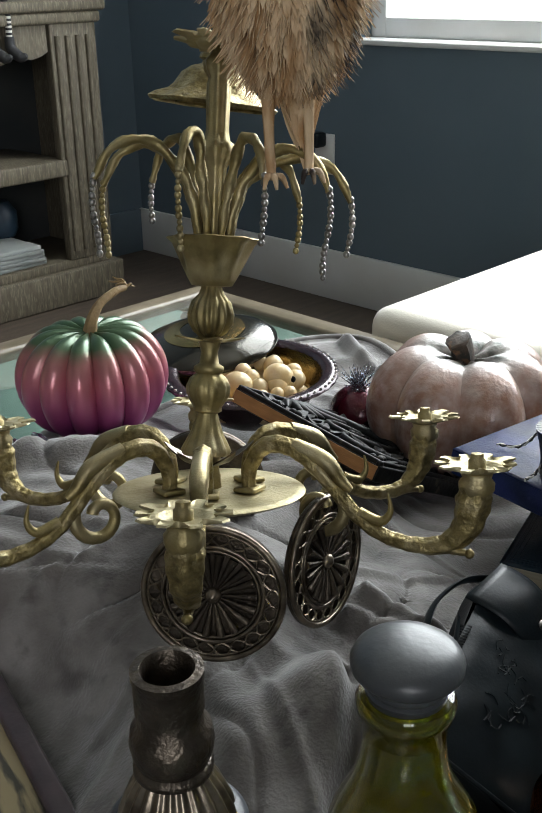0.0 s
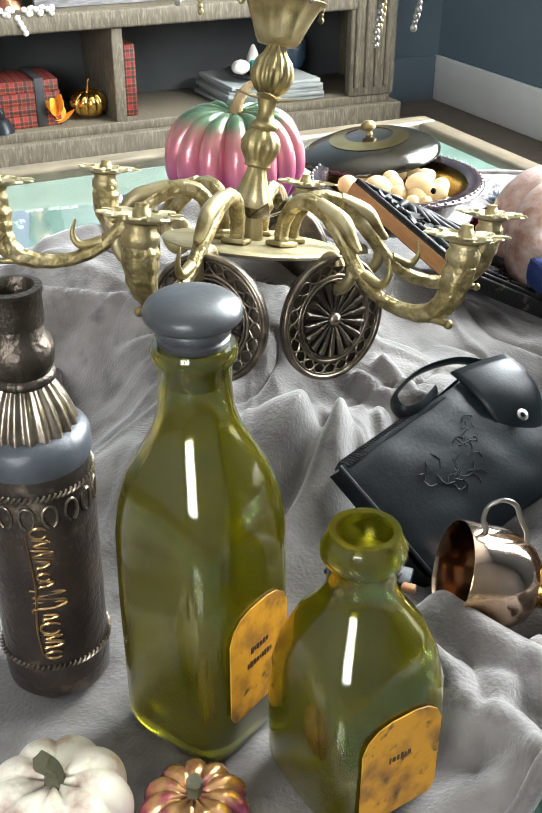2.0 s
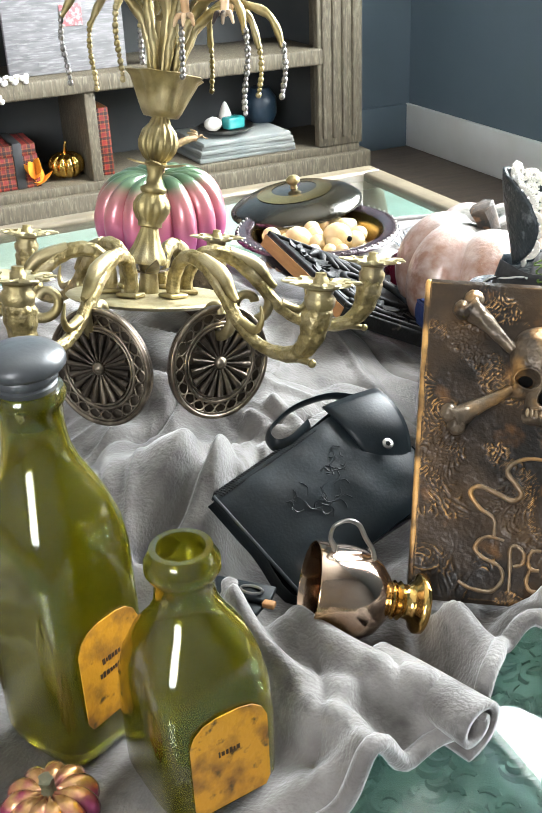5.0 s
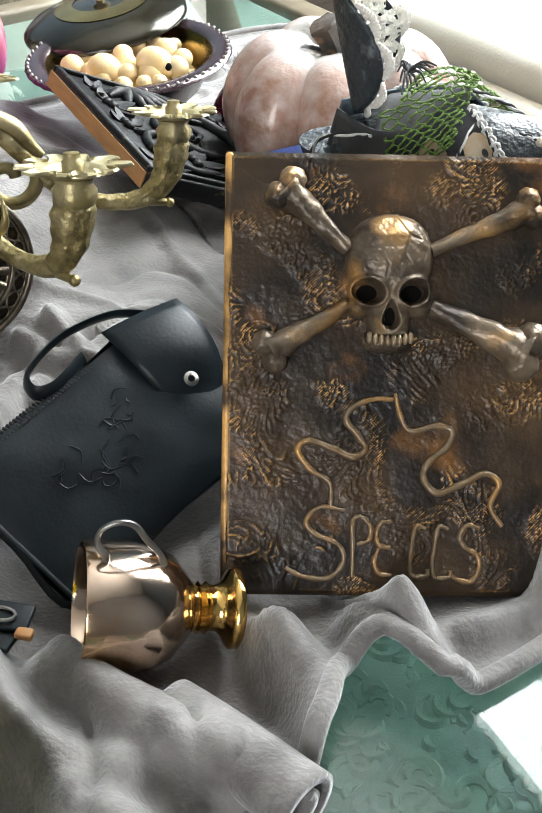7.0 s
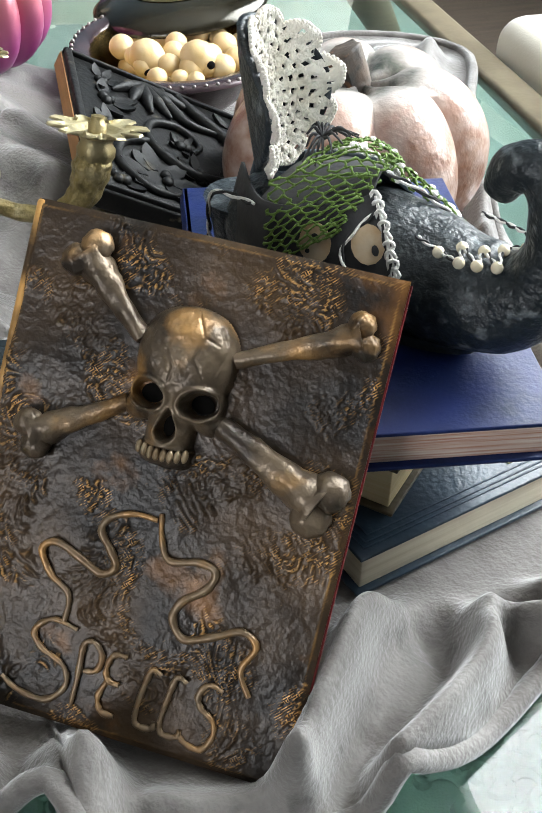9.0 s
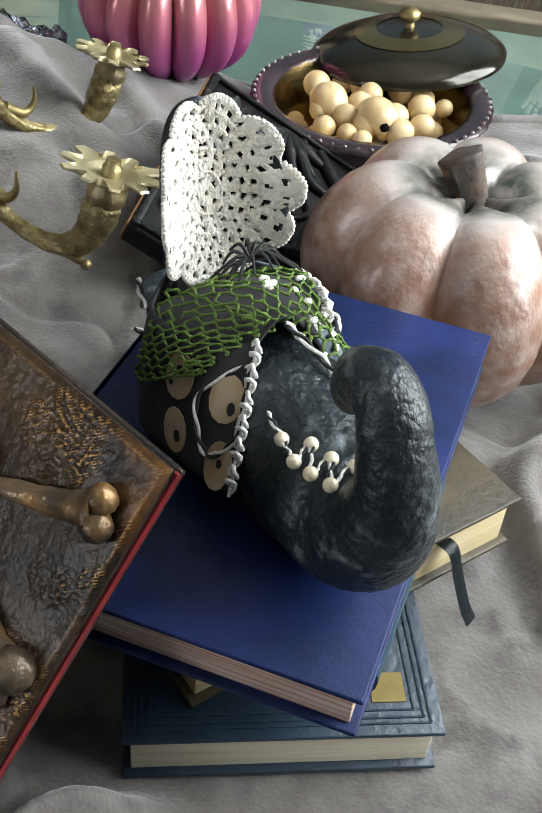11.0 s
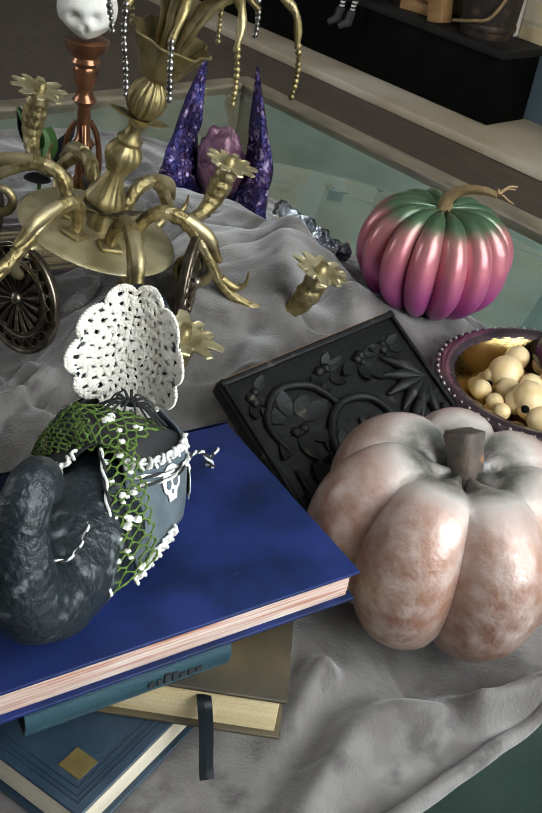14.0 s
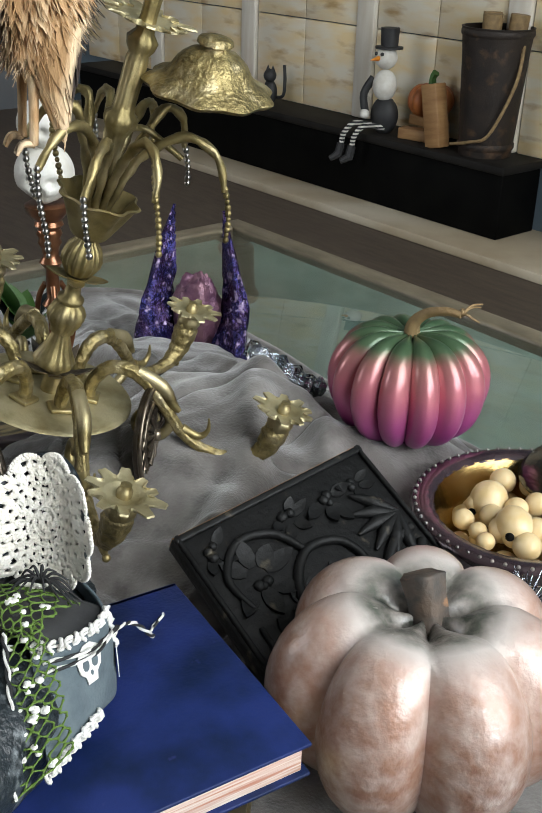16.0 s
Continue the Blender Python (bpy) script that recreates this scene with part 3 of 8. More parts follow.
def build_cloth():
    """The blanket, laid out in rings round its middle so that its hem runs smooth."""
    cx, cy, turns, rings = 0.0, 0.8, 760, 160
    far = np.array([p for p in EDGE + EDGE[:1]])
    ang = np.unwrap(np.arctan2(far[:, 1] - cy, far[:, 0] - cx))
    dist = np.hypot(far[:, 0] - cx, far[:, 1] - cy)
    th = ang[0] + (ang[-1] - ang[0]) * np.arange(turns) / turns
    reach = np.interp(th, ang, dist)
    t = np.linspace(0.0, 1.0, rings + 1)[1:]
    X = cx + np.outer(reach * np.cos(th), t)
    Y = cy + np.outer(reach * np.sin(th), t)
    Z = cloth_height(X, Y)
    edge_d = seg_distance(X, Y, EDGE + EDGE[:1])
    g = G()
    ca, sa = math.cos(0.6), math.sin(0.6)
    for i in range(turns):
        for j in range(rings):
            x, y = X[i, j], Y[i, j]
            p = Vector((x, y, 0))
            calm = 1.0
            for px_, py_, r_ in PADS:
                calm *= 1 - 0.92 * math.exp(-(math.hypot(x - px_, y - py_) / r_) ** 6)
            w = p + 0.07 * Vector((noise.noise(p * 4), noise.noise(p * 4 + Vector((5, 5, 5))), 0))
            s, u = w.x * ca + w.y * sa, w.y * ca - w.x * sa
            long_fold = math.exp(-(noise.noise(Vector((s * 4.0, u * 11, 0.3))) / 0.16) ** 2)
            cross_fold = math.exp(-(noise.noise(Vector((s * 12, u * 5, 4.1))) / 0.13) ** 2)
            dx, dy = x + 0.02, y - 0.7
            turn, rad = math.atan2(dy, dx), math.hypot(dx, dy)
            ray = math.exp(-(noise.noise(Vector((turn * 3.0 + 0.3 * noise.noise(p * 7), rad * 2.5, 2.0))) / 0.15) ** 2)
            run = math.exp(-((rad - 0.2) / 0.11) ** 2) * (1.0 if y < 0.75 else 0.35)
            puff = noise.noise(p * 9 + Vector((3, 1, 0))) + 0.5 * noise.noise(p * 19)
            crease = math.exp(-abs(noise.noise(Vector((w.x * 10, w.y * 10, 7.7)))) / 0.05)
            lift = 0.005 * long_fold + 0.004 * cross_fold + 0.006 * run * ray + 0.011 * puff - 0.007 * crease + 0.0012 * noise.noise(p * 28)
            g.v.append((x, y, Z[i, j] + calm * min(edge_d[i, j] / 0.04, 1.0) * lift))
    for i in range(turns):
        k = (i + 1) % turns
        for j in range(rings - 1):
            g.f.append((i * rings + j, i * rings + j + 1, k * rings + j + 1, k * rings + j))
    mid = len(g.v)
    g.v.append((cx, cy, float(np.mean([g.v[i * rings][2] for i in range(turns)]))))
    g.f += [(mid, i * rings, ((i + 1) % turns) * rings) for i in range(turns)]
    ob = single("blanket", g, M_CLOTH, Matrix(), "crumpled taupe-grey plush blanket draped over the glass table", "blanket", sharp=180)
    thick = ob.modifiers.new("thickness", "SOLIDIFY")
    thick.thickness, thick.offset = 0.006, -1
    hem = [Vector(g.v[i * rings + rings - 1]) - Vector((0, 0, 0.002)) for i in range(turns)]
    part("hem", sweep(hem + hem[:1], 0.006, 8), M_CLOTH, ob, sharp=180)
    # the hem rolled in on itself in front of the cup
    g = G()
    p0, p1 = Vector((0.258, 0.449, 0.391)), Vector((0.334, 0.4105, 0.394))
    ax = (p1 - p0).normalized()
    side = Vector((-ax.y, ax.x, 0))
    ns, nl = 40, 14
    for i in range(ns + 1):
        t = i / ns
        a, r = -1.9 + 9.0 * t, 0.0215 - 0.0145 * t
        for j in range(nl + 1):
            q = j / nl
            w = r * (0.75 + 0.3 * q) + 0.0012 * math.sin(3 * q + 4 * t)
            g.v.append(p0.lerp(p1, q) + side * (w * math.cos(a)) + Vector((0, 0, 1)) * (0.9 * w * math.sin(a)))
    for i in range(ns):
        for j in range(nl):
            k = i * (nl + 1) + j
            g.f.append((k, k + nl + 1, k + nl + 2, k + 1))
    roll = part("rolled_hem", g, M_CLOTH, ob, sharp=180)
    m = roll.modifiers.new("thickness", "SOLIDIFY")
    m.thickness, m.offset = 0.005, 0
    return ob


build_cloth()


def rest(x, y):
    return float(cloth_height(np.array([x]), np.array([y]))[0])


# ---- pumpkins ----
def pumpkin_body(R, H, lobes, depth, dip, sharp=0.7, n_per=10, rows=26, wob=0.02, seed=0):
    n = lobes * n_per
    vs, fs = [], []
    for i in range(rows + 1):
        ph = math.pi * i / rows
        for k in range(n):
            a = 2 * math.pi * k / n
            lobe = abs(math.sin(a * lobes / 2)) ** sharp
            rho = max(math.sin(ph), 0.0) ** 0.8
            cut = 1 - depth * (1 - lobe) * min(1, 2.2 * rho)
            cut *= 1 + wob * noise.noise(Vector((math.cos(a) * 1.5 + seed, math.sin(a) * 1.5, ph)))
            z = H / 2 * math.cos(ph) * (0.94 + 0.06 * lobe) - dip * H * math.exp(-(rho / 0.42) ** 2) * (1 if ph < 1.57 else -0.5) * (1.25 - 0.25 * lobe)
            vs.append((R * rho * cut * math.cos(a), R * rho * cut * math.sin(a), z + H / 2))
    for i in range(rows):
        for k in range(n):
            k2 = (k + 1) % n
            fs.append((i * n + k, (i + 1) * n + k, (i + 1) * n + k2, i * n + k2))
    return G().add(vs, fs)


def pumpkin(m, R, H, lobes, depth, dip, mat, stem_mat, stem, stem_r, label, group="", sharp=0.7, seed=0, tendrils=0):
    p = thing("pumpkin", m, label, "pumpkin", group)
    part("body", pumpkin_body(R, H, lobes, depth, dip, sharp, seed=seed), mat, p, sharp=80)
    g = sweep(smooth_line(stem, 5), stem_r, 12, None, None, warp=lambda a, i: 1 + 0.14 * math.cos(5 * a))
    rnd = random.Random(seed)
    tip = Vector(stem[-1])
    for k in range(tendrils):
        d = Vector((rnd.uniform(-1, 1), rnd.uniform(-1, 1), rnd.uniform(-0.1, 0.6))) * 0.012
        sweep(smooth_line([tip, tip + d * 0.6 + Vector((0.003, 0, 0.003)), tip + d * 1.3, tip + d * 1.8 + Vector((0, 0.004, -0.003))], 5), [0.0016, 0.0008], 6, None, g)
    part("stem", g, stem_mat, p)
    return p


M_PINK = graded("pink_pearl_paint", [(0.0, (0.22, 0.015, 0.2)), (0.3, (0.4, 0.075, 0.25)), (0.62, (0.48, 0.15, 0.19)), (0.8, (0.36, 0.15, 0.14)), (0.9, (0.07, 0.12, 0.06)), (1.0, (0.04, 0.09, 0.04))],
                0.3, 0.35, low=0.0, high=0.122, scale=30, mix=0.16, bump=0.12, bump_scale=90, coat=0.3)
M_STEM = material("dry_stem", (0.3, 0.2, 0.09), 0.7, second=(0.2, 0.13, 0.06), scale=60, bump=0.4, bump_scale=200)
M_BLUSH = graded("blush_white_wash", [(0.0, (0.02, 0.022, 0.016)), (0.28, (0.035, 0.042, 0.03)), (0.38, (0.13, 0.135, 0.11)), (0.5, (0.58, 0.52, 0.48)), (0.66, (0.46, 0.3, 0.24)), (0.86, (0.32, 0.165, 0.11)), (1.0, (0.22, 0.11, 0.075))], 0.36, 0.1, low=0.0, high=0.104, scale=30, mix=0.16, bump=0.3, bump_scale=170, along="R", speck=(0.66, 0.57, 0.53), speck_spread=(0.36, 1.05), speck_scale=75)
nt = M_BLUSH.node_tree
scratch = nt.nodes.new("ShaderNodeTexNoise")
scratch.noise_type = "RIDGED_MULTIFRACTAL"
scratch.inputs["Scale"].default_value, scratch.inputs["Detail"].default_value = 95, 6
scratch.inputs["Distortion"].default_value = 2.5
nt.links.new(next(n for n in nt.nodes if n.type == "TEX_COORD").outputs["Object"], scratch.inputs["Vector"])
hair = nt.nodes.new("ShaderNodeMapRange")
hair.inputs["From Min"].default_value, hair.inputs["From Max"].default_value = 0.5, 0.95
hair.inputs["To Max"].default_value = 0.65
nt.links.new(scratch.outputs["Fac"], hair.inputs["Value"])
pale = nt.nodes.new("ShaderNodeMix")
pale.data_type = "RGBA"
bs = nt.nodes["Principled BSDF"]
nt.links.new(bs.inputs["Base Color"].links[0].from_socket, pale.inputs[6])
pale.inputs[7].default_value = (0.68, 0.6, 0.56, 1)
nt.links.new(hair.outputs[0], pale.inputs[0])
nt.links.new(pale.outputs[2], bs.inputs["Base Color"])
bs.inputs["Coat Weight"].default_value, bs.inputs["Coat Roughness"].default_value = 0.7, 0.24
M_STEMDARK = material("dark_painted_stem", (0.035, 0.033, 0.031), 0.6, second=(0.1, 0.07, 0.05), scale=60, third=(0.3, 0.15, 0.07), third_scale=40, third_spread=(0.6, 0.7), bump=0.3)
M_MINIWHITE = graded("white_washed_paint", [(0.0, (0.3, 0.2, 0.14)), (0.25, (0.58, 0.46, 0.42)), (0.55, (0.66, 0.56, 0.5)), (0.9, (0.72, 0.68, 0.55)), (1.0, (0.6, 0.55, 0.42))], 0.45, 0.0, low=0.0, high=0.055, scale=60, mix=0.7, bump=0.3, bump_scale=150, coat=0.2, speck=(0.3, 0.17, 0.12), speck_spread=(0.5, 0.68), speck_scale=48)
M_MINIPURPLE = graded("purple_gold_paint", [(0.0, (0.14, 0.012, 0.2)), (0.35, (0.24, 0.02, 0.14)), (0.6, (0.36, 0.07, 0.12)), (0.85, (0.5, 0.28, 0.1)), (1.0, (0.3, 0.05, 0.08))], 0.22, 0.55, low=0.0, high=0.036, scale=60, mix=0.9, bump=0.3, bump_scale=150, coat=0.4)
M_GREENSTEM = material("green_stem", (0.05, 0.06, 0.03), 0.55, second=(0.1, 0.09, 0.05), scale=80, bump=0.4)

pumpkin(at(-0.168, 1.015, 0.432), 0.08, 0.125, 14, 0.17, 0.1, M_PINK, M_STEM, [(0, 0, 0.1), (0.004, 0.0, 0.122), (0.012, 0.012, 0.138), (0.026, 0.03, 0.146), (0.034, 0.042, 0.146)], [0.009, 0.006, 0.0045, 0.004, 0.003],
        "pearly pink and purple painted ribbed pumpkin with a green crown", seed=1, tendrils=4)
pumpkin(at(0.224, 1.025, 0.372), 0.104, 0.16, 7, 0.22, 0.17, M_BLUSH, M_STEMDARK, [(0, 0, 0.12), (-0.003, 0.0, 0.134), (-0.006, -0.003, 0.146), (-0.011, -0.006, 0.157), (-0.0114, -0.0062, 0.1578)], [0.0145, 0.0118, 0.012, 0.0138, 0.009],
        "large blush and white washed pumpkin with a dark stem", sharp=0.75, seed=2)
pumpkin(at(0.058, 0.251, 0.373), 0.0375, 0.052, 9, 0.12, 0.14, M_MINIWHITE, M_GREENSTEM, [(0, 0, 0.04), (0, 0.0, 0.052), (-0.003, -0.004, 0.061)], [0.006, 0.0045, 0.005],
        "small white washed pumpkin with a green stem", "mini pumpkins", seed=3)
pumpkin(at(0.119, 0.28, 0.373), 0.0285, 0.034, 11, 0.17, 0.16, M_MINIPURPLE, M_GREENSTEM, [(0, 0, 0.024), (0, 0.0, 0.034), (0.002, -0.003, 0.042)], [0.0045, 0.0035, 0.004],
        "small purple pumpkin rubbed with gold paint", "mini pumpkins", seed=4)


# ---- bottles ----
def squared(prof_n, turn=0.0):
    def warp(a, i):
        n = prof_n[i]
        c, s = abs(math.cos(a - turn)), abs(math.sin(a - turn))
        return 1.0 / (c ** n + s ** n) ** (1.0 / n)
    return warp


def shell(outer, wall):
    """Closes a bottle's outer profile with an inner one, open at the mouth."""
    inner = [(max(r - wall, 0.0), max(z, wall * 3.6)) for r, z in reversed(outer)]
    return outer + inner


M_OLIVE = glass("olive_glass", (0.4, 0.37, 0.02), 0.12, 1.5)
M_OLIVE.node_tree.nodes["Principled BSDF"].inputs["Transmission Weight"].default_value = 0.94
M_OLIVE.node_tree.nodes["Principled BSDF"].inputs["Coat Weight"].default_value = 0.6
M_OLIVE.node_tree.nodes["Principled BSDF"].inputs["Coat Roughness"].default_value = 0.06
M_LABEL = material("aged_orange_label", (0.52, 0.24, 0.015), 0.5, second=(0.2, 0.085, 0.015), scale=55, spread=(0.46, 0.66), third=(0.07, 0.04, 0.012), third_scale=120, third_spread=(0.6, 0.72), bump=0.15)
M_INK = material("label_ink", (0.045, 0.022, 0.008), 0.6)
M_STOPPER = material("grey_stopper", (0.06, 0.064, 0.068), 0.36, second=(0.042, 0.045, 0.048), scale=20, bump=0.08)


def label_plate(w, h, m, parent, rows):
    lab = part("label", plate([(-w / 2, -h / 2 + 0.006), (-w / 2 + 0.003, -h / 2), (w / 2 - 0.003, -h / 2), (w / 2, -h / 2 + 0.006), (w / 2, h / 2 - 0.014), (w / 2 - 0.003, h / 2 - 0.007), (w / 2 - 0.009, h / 2 - 0.002), (w * 0.15, h / 2), (-w * 0.15, h / 2), (-w / 2 + 0.009, h / 2 - 0.002), (-w / 2 + 0.003, h / 2 - 0.007), (-w / 2, h / 2 - 0.014)], 0.0008, m),
               M_LABEL, parent, "aged orange paper label", smooth=False)
    g = G()
    rnd = random.Random(rows)
    for k in range(rows):
        y = h * 0.1 - k * h * 0.13
        x = -w * (0.16 + 0.06 * k)
        while x < w * (0.12 + 0.07 * k):
            l = rnd.uniform(0.0008, 0.0022)
            box(l, rnd.uniform(0.0024, 0.0042), 0.0003, m @ at(x + l / 2, y, 0.0009), g)
            x += l + 0.0009
    part("lettering", g, M_INK, lab, "worn illegible dark print", smooth=False)


def green_bottle(m, outer, sq, turn, label, stopper, face, lab_z, lab_w, lab_h, rows):
    b = thing("bottle", m, label, "bottle", "green bottles")
    outer = [(r * (1.09 - 0.09 * min(max(z / outer[-1][1] - 0.7, 0) / 0.2, 1)), z * 1.02) for r, z in outer]
    prof = shell(outer, 0.0036)
    part("body", lathe(prof, 56, None, None, squared(list(sq) + list(reversed(sq)), turn), cap=False), M_OLIVE, b, sharp=60)
    ang = turn + face
    d = Vector((math.cos(ang), math.sin(ang), 0))
    half = max(r for r, z in outer)
    mm = frame_of(d * (half + 0.0006) + Vector((0, 0, lab_z)), Vector((-d.y, d.x, 0)), (0, 0, 1))
    label_plate(lab_w, lab_h, mm, b, rows)
    if stopper:
        z = outer[-1][1]
        st = part("stopper", lathe([(0.0, z - 0.02), (0.0135, z - 0.02), (0.0145, z - 0.002), (0.0165, z - 0.001), (0.0172, z + 0.003), (0.0160, z + 0.004), (0.0178, z + 0.006), (0.0178, z + 0.009), (0.0168, z + 0.0105),
                                    (0.0215, z + 0.0115), (0.0232, z + 0.0135), (0.0234, z + 0.0165), (0.022, z + 0.0195), (0.0185, z + 0.0222), (0.0135, z + 0.0242), (0.008, z + 0.0254), (0.003, z + 0.0258), (0.0, z + 0.0259)], 40, None, None, None, False), M_STOPPER, b, "grey domed stopper")
    return b


green_bottle(at(0.0905, 0.358, 0.373), [(0.0, 0.0), (0.027, 0.0), (0.032, 0.004), (0.0335, 0.012), (0.034, 0.09), (0.0338, 0.132), (0.0325, 0.15), (0.0295, 0.165), (0.025, 0.178), (0.0207, 0.189), (0.0184, 0.2), (0.0176, 0.212), (0.018, 0.224), (0.0205, 0.227), (0.021, 0.231), (0.0195, 0.234)],
             [2, 4, 4.4, 4.6, 4.6, 4.2, 3.6, 3, 2.5, 2.2, 2, 2, 2, 2, 2, 2], radians(-16), "tall yellow-green glass bottle with a grey stopper and orange label", True, 0.0, 0.066, 0.048, 0.07, 2)
green_bottle(at(0.181, 0.346, 0.373), [(0.0, 0.0), (0.027, 0.0), (0.032, 0.004), (0.0338, 0.01), (0.0345, 0.05), (0.034, 0.075), (0.032, 0.092), (0.027, 0.107), (0.02, 0.118), (0.0168, 0.127), (0.0162, 0.14), (0.0185, 0.143), (0.021, 0.147), (0.0208, 0.152), (0.018, 0.157), (0.0172, 0.16)],
             [2, 4, 4.6, 4.8, 4.6, 4, 3.2, 2.6, 2.2, 2, 2, 2, 2, 2, 2, 2], radians(-36), "short open yellow-green glass bottle with an orange label", False, 0.0, 0.043, 0.049, 0.066, 1)

M_DARKBOTTLE = material("bronzed_bottle", (0.03, 0.024, 0.021), 0.3, 0.5, second=(0.058, 0.042, 0.033), scale=30, third=(0.2, 0.15, 0.11), third_scale=50, third_spread=(0.6, 0.75), bump=0.25, bump_scale=200)
M_SCRIPT = material("rubbed_gold_script", (0.42, 0.26, 0.1), 0.32, 0.8, second=(0.16, 0.1, 0.05), scale=60, bump=0.1)
M_SLATE = material("slate_paint", (0.036, 0.042, 0.05), 0.42, second=(0.055, 0.062, 0.072), scale=30, bump=0.12)
dark = thing("bottle", at(-0.007, 0.3565, 0.373) @ Matrix.Diagonal((0.93, 0.93, 0.984, 1)), "tall dark bronzed bottle with fluted shoulder and raised lettering", "bottle")
part("body", lathe([(0.0, 0.0), (0.027, 0.0), (0.032, 0.006), (0.033, 0.02), (0.0325, 0.03), (0.033, 0.1), (0.033, 0.158)], 48, None, None, None, False), M_DARKBOTTLE, dark)
part("collar", lathe([(0.033, 0.158), (0.0345, 0.163), (0.034, 0.172), (0.03, 0.177), (0.026, 0.178)], 48, cap=False), M_SLATE, dark, "slate grey shoulder ring")
part("shoulder", lathe([(0.027, 0.177), (0.026, 0.182), (0.022, 0.192), (0.0175, 0.2), (0.0155, 0.203)], 120, None, None, lambda a, i: 1 + 0.05 * math.cos(20 * a), False), M_BRONZE_LIGHT, dark, "fluted bronze shoulder")
part("neck", lathe([(0.0155, 0.203), (0.0185, 0.205), (0.0185, 0.208), (0.0165, 0.2095), (0.0185, 0.214), (0.0195, 0.22), (0.0185, 0.226), (0.0155, 0.229), (0.0148, 0.236), (0.0158, 0.2365), (0.0158, 0.252), (0.0165, 0.253), (0.0165, 0.256), (0.0125, 0.2565), (0.0115, 0.255), (0.011, 0.236), (0.0, 0.232)], 40, None, None, None, False), M_BRONZE, dark)
for z in (0.148, 0.03):
    g = G()
    for k in range(64):
        a = 2 * math.pi * k / 64
        sweep([(0.0332 * math.cos(a - 0.05), 0.0332 * math.sin(a - 0.05), z - 0.0016), (0.0345 * math.cos(a), 0.0345 * math.sin(a), z), (0.0332 * math.cos(a + 0.05), 0.0332 * math.sin(a + 0.05), z + 0.0016)], 0.0009, 6, None, g)
    part("rope_band", g, M_BRONZE_LIGHT, dark)
for k in range(16):
    a0 = 2 * math.pi * k / 16
    pts = [(0.0334 * math.cos(a0 + 0.13 * math.sin(t)), 0.0334 * math.sin(a0 + 0.13 * math.sin(t)), 0.143 - 0.014 * (1 - math.cos(t)) / 2 * 1.0) for t in np.linspace(-math.pi * 0.9, math.pi * 0.9, 12)]
    part("arched_bead", sweep(pts, 0.001, 6), M_BRONZE_LIGHT, dark)
# raised upright script: letters too worn to read
g = G()
rnd = random.Random(12)
face = radians(-58)


def on_bottle(w, z, off=0.0004):
    return (0.033 + off) * math.cos(face + w), (0.033 + off) * math.sin(face + w), z


z = 0.13
while z > 0.038:
    wide, tall = rnd.uniform(0.1, 0.2) * (1.7 if rnd.random() < 0.25 else 1), rnd.uniform(0.005, 0.008)
    kind = rnd.randrange(3)
    if kind == 0:
        pts = [on_bottle(wide * math.cos(t), z - tall * (0.5 - 0.5 * math.sin(t))) for t in np.linspace(0.5, 5.6, 9)]
    elif kind == 1:
        pts = [on_bottle(-wide, z), on_bottle(wide * 1.3, z - tall * 0.15), on_bottle(wide * 0.4, z - tall * 0.5), on_bottle(-wide, z - tall * 0.6), on_bottle(-wide, z - tall)]
    else:
        pts = [on_bottle(-wide, z), on_bottle(wide, z - tall * 0.3), on_bottle(-wide * 0.8, z - tall * 0.6), on_bottle(wide, z - tall)]
    sweep(smooth_line(pts, 4), [0.0006, 0.0012, 0.0008, 0.0012, 0.0006], 6, None, g)
    z -= tall + 0.0006
sweep(smooth_line([on_bottle(-0.2, 0.04), on_bottle(-0.25, 0.06), on_bottle(-0.18, 0.09), on_bottle(-0.24, 0.125)], 8), [0.0004, 0.0009, 0.0004], 6, None, g)
part("raised_script", g, M_SCRIPT, dark, "raised illegible bronze script running down the side")


# ---- the stack of books ----
def book(m, w, l, h, cover, pages, label, spine="left", gap=0.004, round_spine=True, category="book", name="book"):
    """w across, l along, h thick; lies on z = 0 with its spine along -x."""
    b = thing(name, m, label, category)
    part("page_block", box(w - gap * 1.5, l - gap * 2, h - 0.005, at(-gap * 0.25, 0, 0.0025), None, 0.0008), pages, b)
    for z in (0, h - 0.0026):
        part("cover_board", box(w, l, 0.0026, at(0, 0, z), None, 0.0009), cover, b)
    pts = [(-w / 2 + 0.0012, 0.0), (-w / 2 - 0.0012, h * 0.25), (-w / 2 - 0.0018, h * 0.5), (-w / 2 - 0.0012, h * 0.75), (-w / 2 + 0.0012, h)]
    ring = pts + [(x + 0.002, z) for x, z in reversed(pts)]
    g = G()
    n = len(ring)
    g.add([(x, -l / 2 + 0.0006, z) for x, z in ring] + [(x, l / 2 - 0.0006, z) for x, z in ring],
          [(i, (i + 1) % n, n + (i + 1) % n, n + i) for i in range(n)] + [tuple(range(n)), tuple(reversed(range(n, 2 * n)))])
    part("spine", g, cover, b)
    return b


